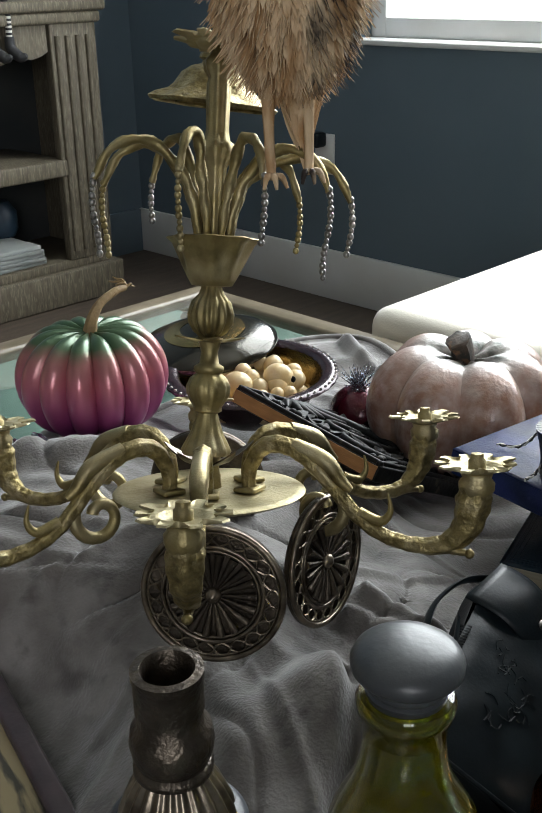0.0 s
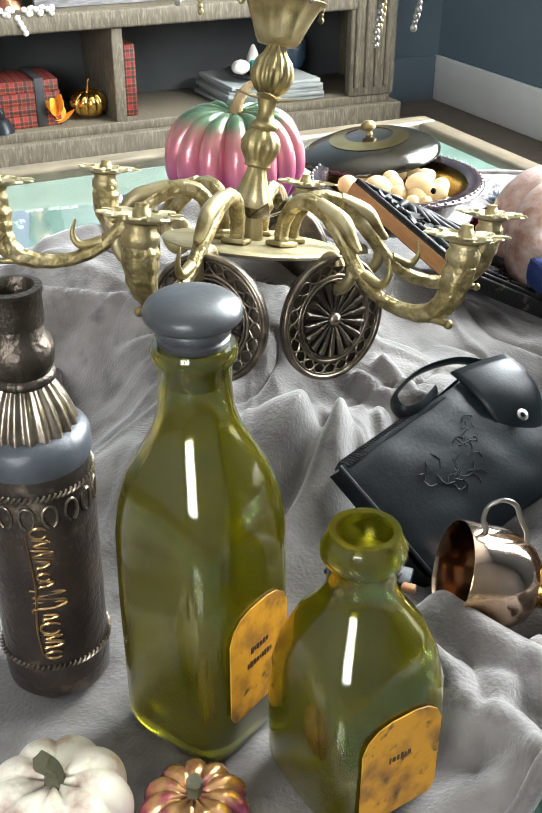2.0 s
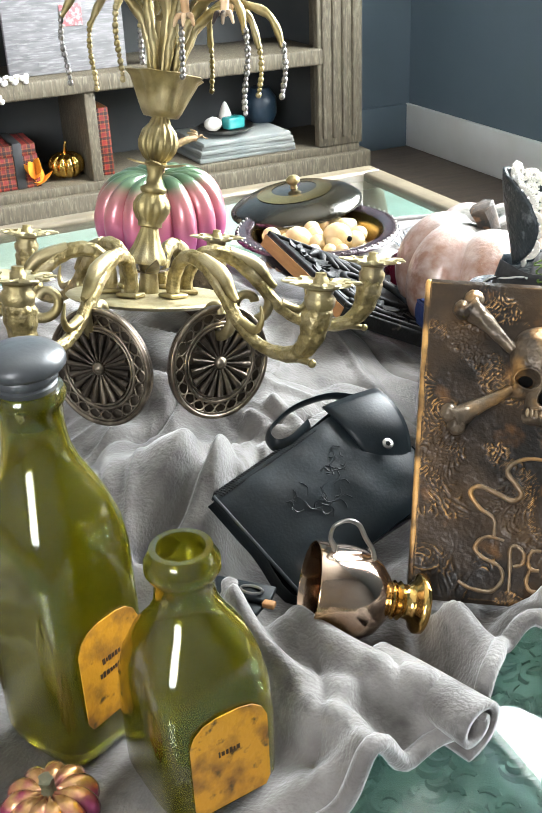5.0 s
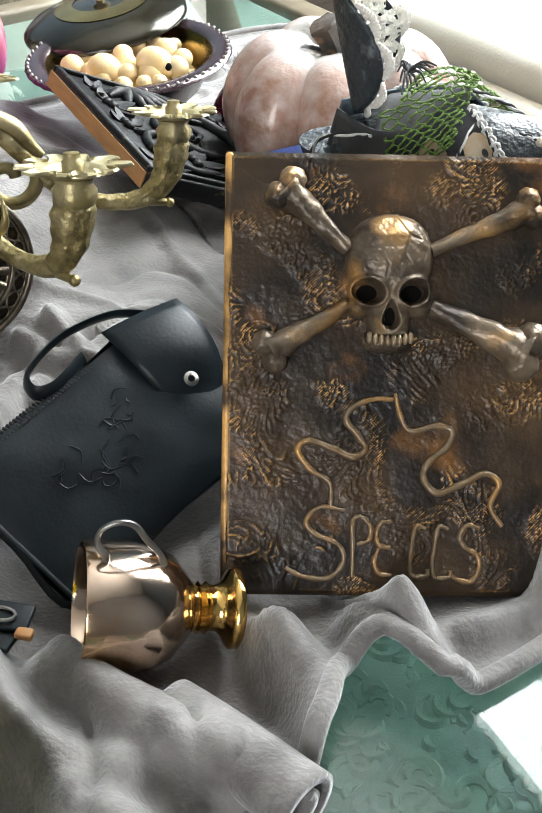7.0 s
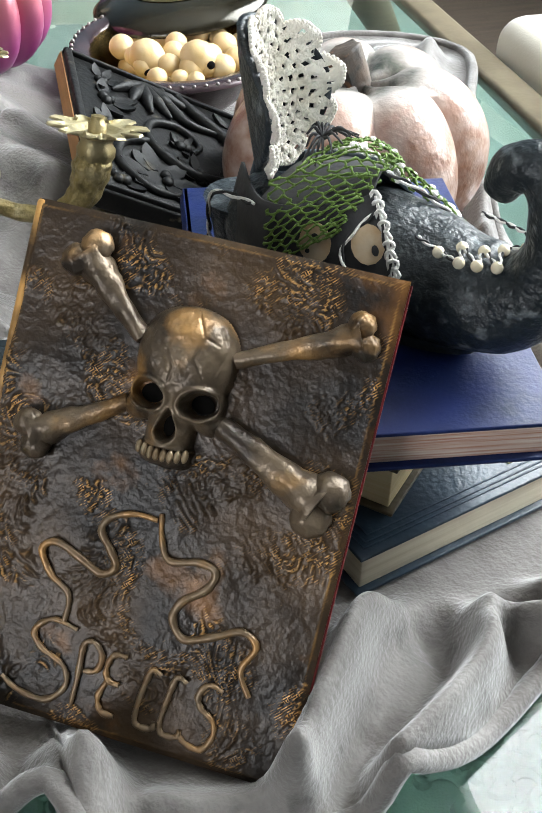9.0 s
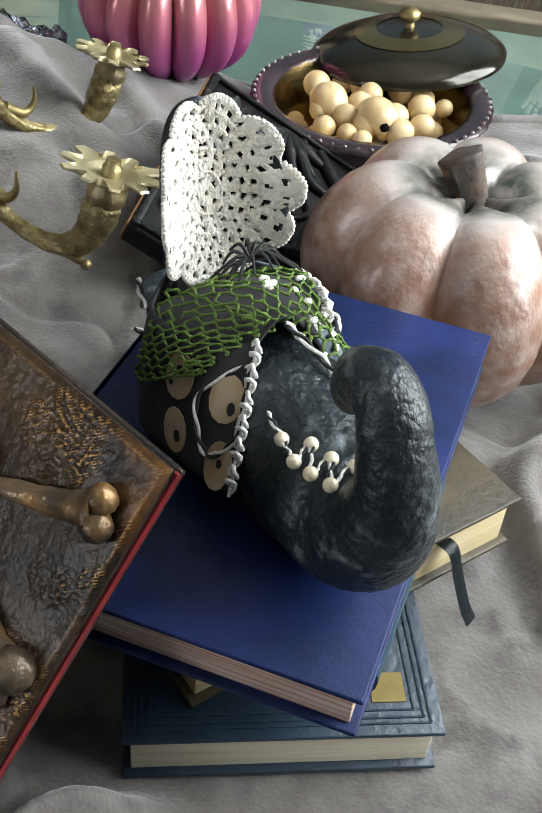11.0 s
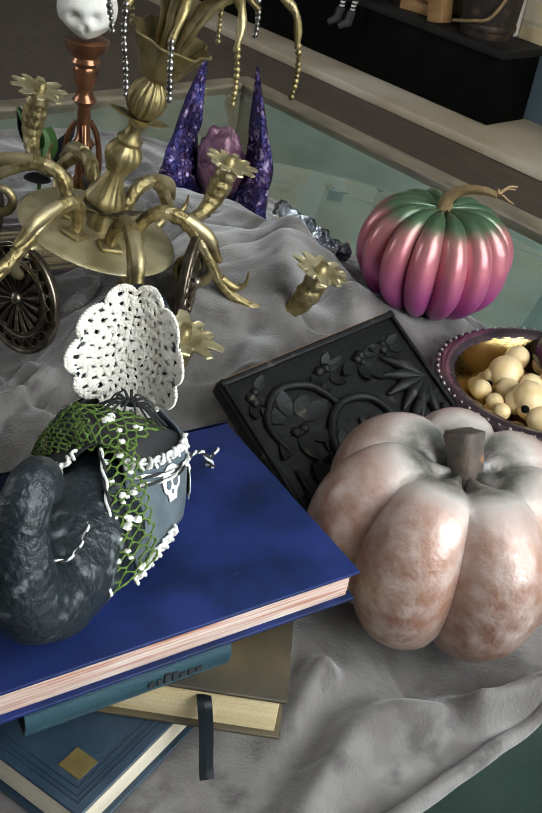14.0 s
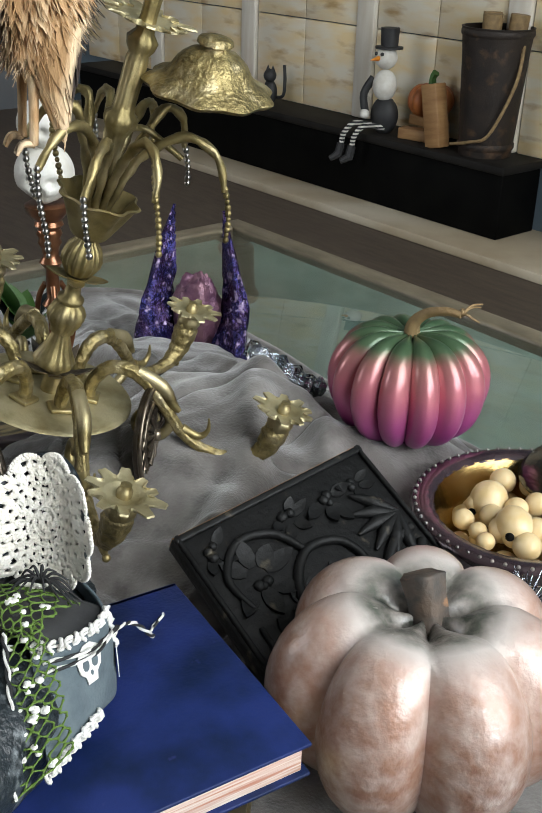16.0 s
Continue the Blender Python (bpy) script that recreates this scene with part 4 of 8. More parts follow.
# big navy volume at the bottom
A, ea, eb = Vector((0.476, 0.822, 0)), Vector((-0.46, -0.888, 0)), Vector((-0.888, 0.46, 0))
c = A + ea * 0.074 + eb * 0.105
navy = book(frame_of((c.x, c.y, 0.375), -eb, -ea), 0.21, 0.148, 0.031, M_NAVY, M_PAGES, "thick navy leather book with tooled gold corner squares")
g = G()
for k, o in enumerate((0.006, 0.009, 0.013)):
    for sx, sy, lx, ly in ((0, 0.074 - o, 0.21 - 2 * o, 0.001), (0, -0.074 + o, 0.21 - 2 * o, 0.001), (0.105 - o, 0, 0.001, 0.148 - 2 * o), (-0.105 + o, 0, 0.001, 0.148 - 2 * o)):
        box(lx, ly, 0.0008, at(sx, sy, 0.0308), g)
part("tooled_border", g, M_NAVY, navy)
part("corner_square", box(0.016, 0.016, 0.001, at(0.08, 0.05, 0.0308)), M_GILT, navy, "gold stamped square")
tan = book(pose(0.342, 0.824, 0.4062, 0, 0, 2), 0.125, 0.2, 0.035, M_TAN, M_PAGES_WARM, "old tan leather book with gilt rounded page edges")
part("ribbon", sweep(smooth_line([(0.0575, 0.05, 0.026), (0.0655, 0.052, 0.024), (0.07, 0.055, 0.008), (0.078, 0.058, -0.012), (0.083, 0.06, -0.02)], 5), 0.0045, 6, None, None, 1.0, warp=lambda a, i: 1.0 if abs(math.cos(a)) > 0.8 else 0.14), M_BLACK, tan, "black ribbon marker")
BX, BY = Vector((0.15, -0.205, 0)).normalized(), Vector((0.139, 0.108, 0)).normalized()
teal = book(frame_of((0.3715, 0.7995, 0.4415), -BY, BX), 0.12, 0.13, 0.018, M_TEALBOOK, M_PAGES, "slim teal cloth bound book")
g = G()
rnd = random.Random(15)
for k in range(7):
    box(0.0012, rnd.uniform(0.002, 0.004), rnd.uniform(0.004, 0.007), at(-0.0622, -0.042 + 0.0052 * k, 0.006), g)
part("lettering", g, M_STITCH, teal, "small worn illegible spine lettering", smooth=False)
blue = book(frame_of((0.333, 0.805, 0.46), BY, -BX), 0.176, 0.254, 0.025, M_BLUECLOTH, M_PAGES_RED, "worn royal blue cloth book with pink stained pages")

# ---- the skull book ----
BL, BR_, TL_ = Vector((0.262, 0.526, 0.388)), Vector((0.432, 0.572, 0.376)), Vector((0.241, 0.671, 0.577))
BW, BH = 0.1766, 0.2376
skull_book = thing("spell_book", frame_of(BL, BR_ - BL, TL_ - BL), "leaning bronzed spell book with raised skull, bones and snakes", "book")


def uv(x, y, z=0.0):
    """A place on the cover: x and y from 0 to 1 from its top left."""
    return Vector((x * BW, (1 - y) * BH, z))


def px(x, y, z=0.0):
    return uv((x - 128) / 762, (y - 345) / 1030, z)


def cover_height(x, y):
    """Crumpled paper under lacquer: feathery wrinkles in drifts, quiet between them."""
    p = Vector((x, y, 0))
    drift = min(max(noise.noise(p * 34 + Vector((2, 5, 0))) * 3.5 + 0.32, 0.05), 1.0)
    drift *= 0.35 + 0.65 * min(max(noise.noise(p * 120) * 3 + 0.5, 0), 1)
    turn = 3.0 * noise.noise(p * 22 + Vector((9, 1, 0)))
    c, s = math.cos(turn), math.sin(turn)
    a, b = x * c + y * s, y * c - x * s
    fine = max(1 - abs(noise.noise(Vector((a * 150, b * 420, 0)))) * 3.2, 0.0) ** 1.6
    wide = max(1 - abs(noise.noise(Vector((a * 70, b * 170, 5)))) * 3.5, 0.0) ** 2
    return drift * (0.0009 * fine + 0.0016 * wide) + 0.0012 * noise.noise(p * 45)


g = G()
nx, ny = 230, 310
for i in range(nx + 1):
    for j in range(ny + 1):
        x, y = BW * i / nx, BH * j / ny
        rim = min(i, nx - i, j, ny - j) / 4
        g.v.append((x, y, cover_height(x, y) * min(rim, 1) - 0.0012 * max(1 - rim, 0)))
for i in range(nx):
    for j in range(ny):
        q = i * (ny + 1) + j
        g.f.append((q, q + ny + 1, q + ny + 2, q + 1))
cov = part("front_cover", g, M_GROUND, skull_book, sharp=180)
part("cover_board", box(BW, BH, 0.0035, at(BW / 2, BH / 2, -0.0045), None, 0.0012), M_BOARD, skull_book)
part("back_cover", box(BW, BH, 0.004, at(BW / 2, BH / 2, -0.0115), None, 0.0015), M_BOARD, skull_book)
part("page_block", box(BW + 0.0006, BH - 0.003, 0.0034, at(BW / 2 + 0.0006, BH / 2, -0.0075)), M_REDEDGE, skull_book, "page block with red edges")
part("spine", box(0.005, BH, 0.0116, at(0.0015, BH / 2, -0.0116), None, 0.002), M_GROUND, skull_book)
def skull_relief():
    """The skull in high relief, as one moulded surface: cranium, brow, cheeks, sunken sockets and nose, upper teeth."""
    unit, nx, ny = BW / 762, 92, 132
    vs, keep = [], []
    cracks = [[(10, -172), (38, -128), (28, -84), (48, -52)], [(62, -150), (84, -108), (70, -62)], [(38, -128), (66, -118)], [(-30, -90), (-8, -60), (-14, -30)]]

    def dome(x, y, cx, cy, rx, ry, h, n=2.0):
        d = abs((x - cx) / rx) ** n + abs((y - cy) / ry) ** n
        return h * (1 - d) ** 0.5 if d < 1 else 0.0
    for j in range(ny + 1):
        for i in range(nx + 1):
            x, y = -115 + 230 * i / nx, -190 + 335 * j / ny
            parts = [dome(x, y, 0, -78, 101, 103, 0.0175, 2.3), dome(x, y, 0, 0, 96, 48, 0.0125, 3.0), dome(x, y, -72, 34, 34, 26, 0.0105), dome(x, y, 72, 34, 34, 26, 0.0105),
                     dome(x, y, 0, 60, 50, 78, 0.0135, 2.6), dome(x, y, 0, 112, 58, 28, 0.0125, 3.0)]
            h = sum(p ** 5 for p in parts) ** 0.2
            if h > 0:
                for sx in (-1, 1):
                    d = math.hypot((x - sx * 52) / 33, (y - 2 + 0.12 * sx * (x - sx * 52)) / 26)
                    h += 0.0028 * math.exp(-((d - 1.22) / 0.2) ** 2) - 0.0135 * min(max((1.12 - d) / 0.36, 0), 1)
                wide = 9 + 13 * min(max((y - 24) / 50, 0), 1)
                d = math.hypot(x / wide, (y - 54) / 30)
                h += 0.0016 * math.exp(-((d - 1.25) / 0.25) ** 2) - 0.0085 * min(max((1.15 - d) / 0.4, 0), 1)
                if 98 < y < 138 and abs(x) < 56:
                    h -= 0.0035
                for line in cracks:
                    d = float(seg_distance(np.array([x]), np.array([y]), line)[0])
                    h -= 0.001 * math.exp(-(d / 1.8) ** 2)
                h += 0.0009 * noise.noise(Vector((x, y, 0)) * 0.035) + 0.0003 * noise.noise(Vector((x, y, 3)) * 0.15)
            vs.append((x * unit, -y * unit, max(h, 0.0003)))
            keep.append(h > 0.0006)
    fs = []
    for j in range(ny):
        for i in range(nx):
            q = j * (nx + 1) + i
            if keep[q] or keep[q + 1] or keep[q + nx + 1] or keep[q + nx + 2]:
                fs.append((q, q + nx + 1, q + nx + 2, q + 1))
    return G().add(vs, fs, at(*px(505, 668, 0.0)))


sk = part("skull", skull_relief(), M_SKULL, skull_book, "bronzed skull in high relief", sharp=180)
# black discs at the bottom of the hollows, standing in for deep shade
gh = G()
for x in (453, 557):
    c = px(x, 670, 0.0)
    ball(0.0054, at(c.x, c.y, 0.0024), gh, 12, (1, 0.8, 0.12))
c = px(505, 724, 0.0)
ball(0.0034, at(c.x, c.y, 0.0062), gh, 10, (0.8, 1.4, 0.12))
part("socket", gh, M_HOLE, sk, "black discs deepening the shade in the eye sockets and nose")
M_TOOTH = material("rubbed_bronze_teeth", (0.36, 0.28, 0.18), 0.32, 0.35, second=(0.2, 0.13, 0.07), scale=90, bump=0.15)
for k in range(8):
    x = -47 + 13.4 * k
    c = px(505 + x, 668 + 112 - 0.003 * x * x, 0.0)
    part("tooth", ball(1.0, at(c.x, c.y, 0.0125 - 0.0000012 * x * x) @ Matrix.Diagonal((0.0016, 0.0032, 0.0022, 1)), None, 8, (1, 1, 1), 0.08, 2, k), M_TOOTH, sk)
for knob, end, r in (((262, 432), (410, 570), 0.0062), ((830, 468), (600, 570), 0.0054), ((232, 808), (410, 698), 0.0058), ((825, 800), (600, 700), 0.0078)):
    k0, k1 = px(*knob, 0.004), px(*end, 0.004)
    d = (k1 - k0).normalized()
    e = Vector((-d.y, d.x, 0))
    g = sweep(smooth_line([k0 + Vector((0, 0, 0.001)), k0 + d * 0.012, k0.lerp(k1, 0.6), k1], 5), [r * 1.45, r * 1.2, r * 0.8, r * 0.65], 14, None, None, 1.0, (0, 0, 1), lambda a, i: 1 + 0.1 * math.sin(3 * a + i * 0.7) + 0.06 * math.sin(i * 1.9))
    for s in (-1, 1):
        ball(r * 1.2, at(*(k0 + e * s * r * 0.9 + Vector((0, 0, 0.001)))), g, 12, (1, 1, 0.9), 0.16, 2.2, 3)
    part("bone", g, M_SKULL, skull_book)
for line in ([(520, 915), (470, 915), (425, 935), (412, 965), (440, 1000), (457, 1030), (430, 1050), (380, 1030), (325, 1012), (300, 1035), (330, 1080), (375, 1110), (378, 1165)],
             [(525, 900), (535, 945), (560, 988), (620, 975), (657, 985), (648, 1022), (605, 1060), (594, 1098), (625, 1132), (680, 1112), (735, 1085), (770, 1108), (750, 1160), (778, 1208)]):
    part("snake", sweep(smooth_line([px(x, y, 0.0012) for x, y in line], 5), [0.0012, 0.002, 0.0021, 0.0019, 0.0013], 8, None, None, 1.0, (0, 0, 1), lambda a, i: 1 + 0.1 * math.sin(i * 1.3)), M_WIRE, skull_book)
LETTERS = {
    "S": [[(1.0, 0.0), (0.6, -0.05), (0.35, 0.15), (0.5, 0.35), (0.9, 0.5), (1.0, 0.75), (0.75, 1.0), (0.3, 0.98), (0.0, 0.85)]],
    "P": [[(0.1, 1.05), (0.12, 0.5), (0.1, 0.0), (0.5, -0.08), (0.9, 0.1), (0.8, 0.35), (0.3, 0.42)]],
    "E": [[(0.9, 0.0), (0.4, 0.02), (0.2, 0.25), (0.35, 0.45), (0.8, 0.48)], [(0.35, 0.45), (0.12, 0.75), (0.35, 0.98), (0.85, 1.0)]],
    "L": [[(0.75, 0.05), (0.4, 0.0), (0.25, 0.3), (0.15, 0.8), (0.3, 1.0), (0.8, 0.98), (0.85, 0.85)]],
}
for ch, x0, y0, w, h in (("S", 275, 1175, 135, 158), ("P", 425, 1200, 52, 125), ("E", 475, 1200, 55, 125), ("L", 555, 1210, 60, 118), ("L", 608, 1210, 60, 120), ("S", 655, 1212, 72, 125)):
    g = G()
    for stroke in LETTERS[ch]:
        sweep(smooth_line([px(x0 + w * a, y0 + h * b, 0.0012) for a, b in stroke], 5), [0.001, 0.0017, 0.0013, 0.0017, 0.0012], 8, None, g, 1.0, (0, 0, 1), lambda a, i: 1 + 0.14 * math.sin(i * 1.7 + ord(ch)))
    part("letter", g, M_WIRE, skull_book)


# ---- the candelabrum ----
LEAN = pose(-0.02, 0.707, 0.556, -14, 0, 0)
chand = thing("candelabrum", LEAN, "leaning aged brass candelabrum with scrolled arms and flower candle cups", "candelabrum")
# the stem leans a little further than the plate and its arms
STEM = at(0, 0, 0.03) @ pose(0, 0, 0, -4.5, 3, 0) @ at(0, 0, -0.03)
flutes = lambda a, i: 1 + (0.06 * math.cos(10 * a) if 2 <= i <= 5 or 9 <= i <= 12 else 0)
part("stem", lathe([(0.0, -0.004), (0.0172, -0.004), (0.018, -0.001), (0.0162, 0.003), (0.0118, 0.012), (0.0085, 0.022), (0.0076, 0.027), (0.0105, 0.0285), (0.0105, 0.0315), (0.0122, 0.035), (0.0152, 0.041), (0.0156, 0.047), (0.013, 0.053), (0.0095, 0.0565), (0.0112, 0.0585), (0.0112, 0.0615), (0.0072, 0.064), (0.0062, 0.072), (0.0078, 0.078), (0.0098, 0.083)], 60, None, None, flutes, False), M_BRASS, chand).matrix_basis = STEM
part("fluted_ball", lathe([(0.007, 0.083), (0.012, 0.087), (0.0158, 0.094), (0.0165, 0.1), (0.014, 0.109), (0.009, 0.115), (0.0065, 0.122)], 90, None, None, lambda a, i: 1 + 0.06 * math.cos(15 * a), False), M_BRASS, chand).matrix_basis = STEM
part("vase", lathe([(0.006, 0.12), (0.015, 0.121), (0.018, 0.126), (0.0235, 0.14), (0.0285, 0.151), (0.033, 0.155), (0.031, 0.156), (0.026, 0.15), (0.016, 0.13), (0.0, 0.126)], 64, None, None, lambda a, i: 1 + (0.07 * math.cos(8 * a) if 3 <= i <= 7 else 0.0), False), M_BRASS, chand, "flared brass vase with a scalloped lip").matrix_basis = STEM
part("upper_stem", lathe([(0.0075, 0.13), (0.0075, 0.206), (0.009, 0.209), (0.0128, 0.217), (0.0128, 0.223), (0.009, 0.226), (0.008, 0.233), (0.0085, 0.266), (0.0075, 0.27), (0.0105, 0.275), (0.0118, 0.281), (0.007, 0.287), (0.006, 0.298), (0.0068, 0.34), (0.009, 0.35), (0.005, 0.36)], 48, None, None, lambda a, i: 1 + 0.05 * math.cos(8 * a), False), M_BRASS, chand).matrix_basis = STEM
part("base_plate", lathe([(0.0, -0.036), (0.065, -0.036), (0.07, -0.034), (0.0725, -0.0325), (0.071, -0.031), (0.066, -0.0305), (0.02, -0.0295), (0.0, -0.0295)], 64, None, None, None, False), M_BRASS_PALE, chand, "smooth pale brass base plate")
part("neck", lathe([(0.0095, -0.031), (0.0085, -0.02), (0.0075, -0.012), (0.0095, -0.006), (0.011, -0.003)], 24, None, None, None, False), M_BRASS, chand)


def leaf(length, width, curl, thick=0.0012, n=8):
    """A pointed leaf from the origin along +x, curling up."""
    g = G()
    vs, fs = [], []
    for i in range(n + 1):
        t = i / n
        w = width * max(math.sin(math.pi * min(t * 0.9 + 0.1, 1)), 0.0) ** 0.8 / 2
        x, z = length * t, curl * t * t
        vs += [(x, -w, z + 0.15 * w), (x, 0, z), (x, w, z + 0.15 * w), (x, w, z + 0.15 * w - thick), (x, 0, z - thick), (x, -w, z + 0.15 * w - thick)]
    for i in range(n):
        for k in range(6):
            k2 = (k + 1) % 6
            fs.append((i * 6 + k, i * 6 + k2, (i + 1) * 6 + k2, (i + 1) * 6 + k))
    fs += [tuple(reversed(range(6))), tuple(n * 6 + k for k in range(6))]
    return g.add(vs, fs)


for k in range(5):
    lf = part("leaf", leaf(0.036, 0.012, 0.016), M_BRONZE_LIGHT, chand)
    lf.matrix_basis = pose(0, 0, -0.012, 0, 0, 72 * k + 20)
for k in range(4):
    lf = part("leaf", leaf(0.026, 0.014, 0.004), M_BRASS, chand)
    lf.matrix_basis = STEM @ pose(0, 0, 0.08, 0, 0, 90 * k + 15)


def flower_dish(r, n=10, g=None, m=None, seed=0):
    """A candle pan with pointed petals and a raised well."""
    g = g or G()
    prof = [(0.004, 0.0), (r * 0.45, 0.0005), (r * 0.5, 0.003), (r * 0.55, 0.0025), (r * 0.75, 0.003), (r, 0.005), (r * 0.97, 0.0062), (r * 0.72, 0.0046), (r * 0.55, 0.004), (r * 0.46, 0.0042), (r * 0.4, 0.002), (0.0, 0.0018)]
    rnd = random.Random(seed)
    jag = [rnd.uniform(0.85, 1.12) for k in range(n)]

    def warp(a, i):
        if i in (4, 5, 6, 7):
            q = a * n / (2 * math.pi)
            k = int(q) % n
            s = abs((q % 1) - 0.5) * 2
            f = (1.0 - 0.42 * s ** 1.4 + 0.05 * math.cos(6 * math.pi * q)) * jag[k]
            return f if i in (5, 6) else 1.0 - 0.1 * s
        return 1.0
    return lathe(prof, n * 12, m, g, warp, False)


ARM = [(0.034, 0.0), (0.034, 0.016), (0.044, 0.033), (0.06, 0.037), (0.078, 0.03), (0.098, 0.012), (0.116, -0.008), (0.136, -0.021), (0.16, -0.026), (0.182, -0.023), (0.196, -0.01), (0.201, 0.008), (0.203, 0.02)]
PLATE = -0.0295


def arm(angle, seed):
    ar = part("arm", sweep(smooth_line([(r, 0, PLATE + z) for r, z in ARM], 12), [0.0054, 0.0056, 0.006, 0.0064, 0.0062, 0.0058, 0.0052, 0.005, 0.0054, 0.0066, 0.0092, 0.0118, 0.0092], 24, None, None, 1.0, (0, 1, 0),
                           lambda a, i: 1 + 0.07 * math.cos(6 * a) + 0.04 * math.sin(i * 0.9 + 2.0 * math.cos(a))), M_BRASS_CHASED, chand)
    ar.matrix_basis = pose(0, 0, 0, 0, 0, angle)
    g = G()
    # scroll that hangs under the arch, and acanthus tips on top of the arm
    c, pts = (0.09, -0.012), []
    for t in np.linspace(0, 1, 26):
        a = 1.35 - 7.2 * t
        r = 0.022 * (1 - 0.74 * t)
        pts.append((c[0] + r * math.cos(a), 0, PLATE + c[1] + r * math.sin(a) + 0.004))
    sweep(pts, [0.005, 0.0048, 0.004, 0.0045], 10, None, g, 1.0, (0, 1, 0))
    part("scroll", g, M_BRASS, ar)
    g = G()
    sweep(smooth_line([(0.07, 0, PLATE + 0.037), (0.094, 0, PLATE + 0.028), (0.106, 0, PLATE + 0.014), (0.114, 0, PLATE + 0.008)], 5), [0.006, 0.0065, 0.005, 0.0022], 9, None, g, 1.0, (0, 1, 0))
    part("acanthus_tip", g, M_BRASS, ar)
    g = G()
    sweep(smooth_line([(0.12, 0, PLATE - 0.008), (0.136, 0, PLATE - 0.012), (0.143, 0, PLATE - 0.004), (0.141, 0, PLATE + 0.008)], 5), [0.005, 0.0036, 0.0022, 0.0007], 9, None, g, 1.0, (0, 1, 0))
    part("acanthus_tip", g, M_BRASS, ar)
    g = G()
    sweep(smooth_line([(0.178, 0, PLATE - 0.024), (0.192, 0, PLATE - 0.027), (0.197, 0, PLATE - 0.0275)], 5), [0.005, 0.003, 0.002], 9, None, g, 1.0, (0, 1, 0))
    ball(0.0034, at(0.199, 0, PLATE - 0.028), g, 8)
    part("finial", g, M_BRASS, ar)
    part("foot_block", box(0.018, 0.02, 0.004, at(0.034, 0, PLATE), None, 0.0015), M_BRASS, ar)
    cup = flower_dish(0.0305, 10, None, at(0.203, 0, 0.0), seed)
    fl = part("flower_cup", cup, M_BRASS_PALE, ar, "pale brass flower shaped candle pan")
    part("candle_pin", lathe([(0.0058, 0.001), (0.0058, 0.0075), (0.0045, 0.0085), (0.0042, 0.012), (0.0, 0.0128)], 16, at(0.203, 0, 0.0), None, None, False), M_BRASS, ar)
    part("socket", lathe([(0.0085, -0.018), (0.0115, -0.012), (0.0118, -0.007), (0.0095, -0.004), (0.0105, -0.001), (0.008, 0.001)], 20, at(0.203, 0, 0), None, lambda a, i: 1 + 0.05 * math.cos(7 * a)), M_BRASS, ar)


for k, ang in enumerate((-89, -24, 31, 97, 155, 215)):
    arm(ang, k)

# six wheel medallions stand in a ring below the plate
MED_R = 0.0485


def medallion_parts(parent):
    part("back_plate", lathe([(0.0, -0.006), (MED_R - 0.002, -0.006), (MED_R, -0.004), (MED_R, -0.001), (0.0, -0.0005)], 56, None, None, None, False), M_BRONZE, parent)
    g = G()
    for r, q in ((MED_R - 0.0015, 0.0022), (MED_R - 0.0145, 0.0016), (MED_R - 0.0175, 0.0012), (MED_R - 0.0045, 0.0009)):
        ring = [(r * math.cos(t), r * math.sin(t), 0.0008) for t in np.linspace(0, 2 * math.pi, 56)]
        sweep(ring, q, 7, None, g)
    part("rim", g, M_BRONZE_LIGHT, parent)
    g = G()
    for k in range(22):
        a = 2 * math.pi * k / 22
        r0, r1 = MED_R - 0.0135, MED_R - 0.0045
        for s in (-1, 1):
            pts = [((r0 + (r1 - r0) * t) * math.cos(a + s * 0.145 * math.sin(math.pi * t * 0.9)), (r0 + (r1 - r0) * t) * math.sin(a + s * 0.145 * math.sin(math.pi * t * 0.9)), 0.001) for t in np.linspace(0, 1, 7)]
            sweep(pts, 0.0008, 5, None, g)
    tagged(part("fretwork", g, M_BRONZE_LIGHT, parent), kind="stuff")
    g = G()
    for k in range(18):
        a = 2 * math.pi * k / 18
        d = Vector((math.cos(a), math.sin(a), 0))
        sweep([d * 0.006 + Vector((0, 0, 0.001)), d * 0.018 + Vector((0, 0, 0.0016)), d * (MED_R - 0.019) + Vector((0, 0, 0.001))], [0.0008, 0.0022, 0.0034], 7, None, g)
    part("spokes", g, M_BRONZE, parent)
    part("hub", lathe([(0.0055, 0.0), (0.0055, 0.003), (0.004, 0.005), (0.0, 0.0065)], 18, None, None, None, False), M_BRONZE_LIGHT, parent)


first = None
for c, ang, tip in (((-0.010, 0.590, 0.505), -96, 8), ((0.066, 0.654, 0.491), -32, 6), ((-0.03, 0.79, 0.485), 85, 0)):
    d = Vector((math.cos(radians(ang)), math.sin(radians(ang)), 0))
    m = frame_of(c, Vector((-d.y, d.x, 0)), (0, 0, 1)) @ pose(0, 0, 0, -tip, 0, 0)
    if first is None:
        first = thing("medallion", m, "dark bronze wheel medallion with radial spokes and fretwork rim", "medallion", "medallions under the candelabrum")
        medallion_parts(first)
    else:
        copy_thing(first, m)

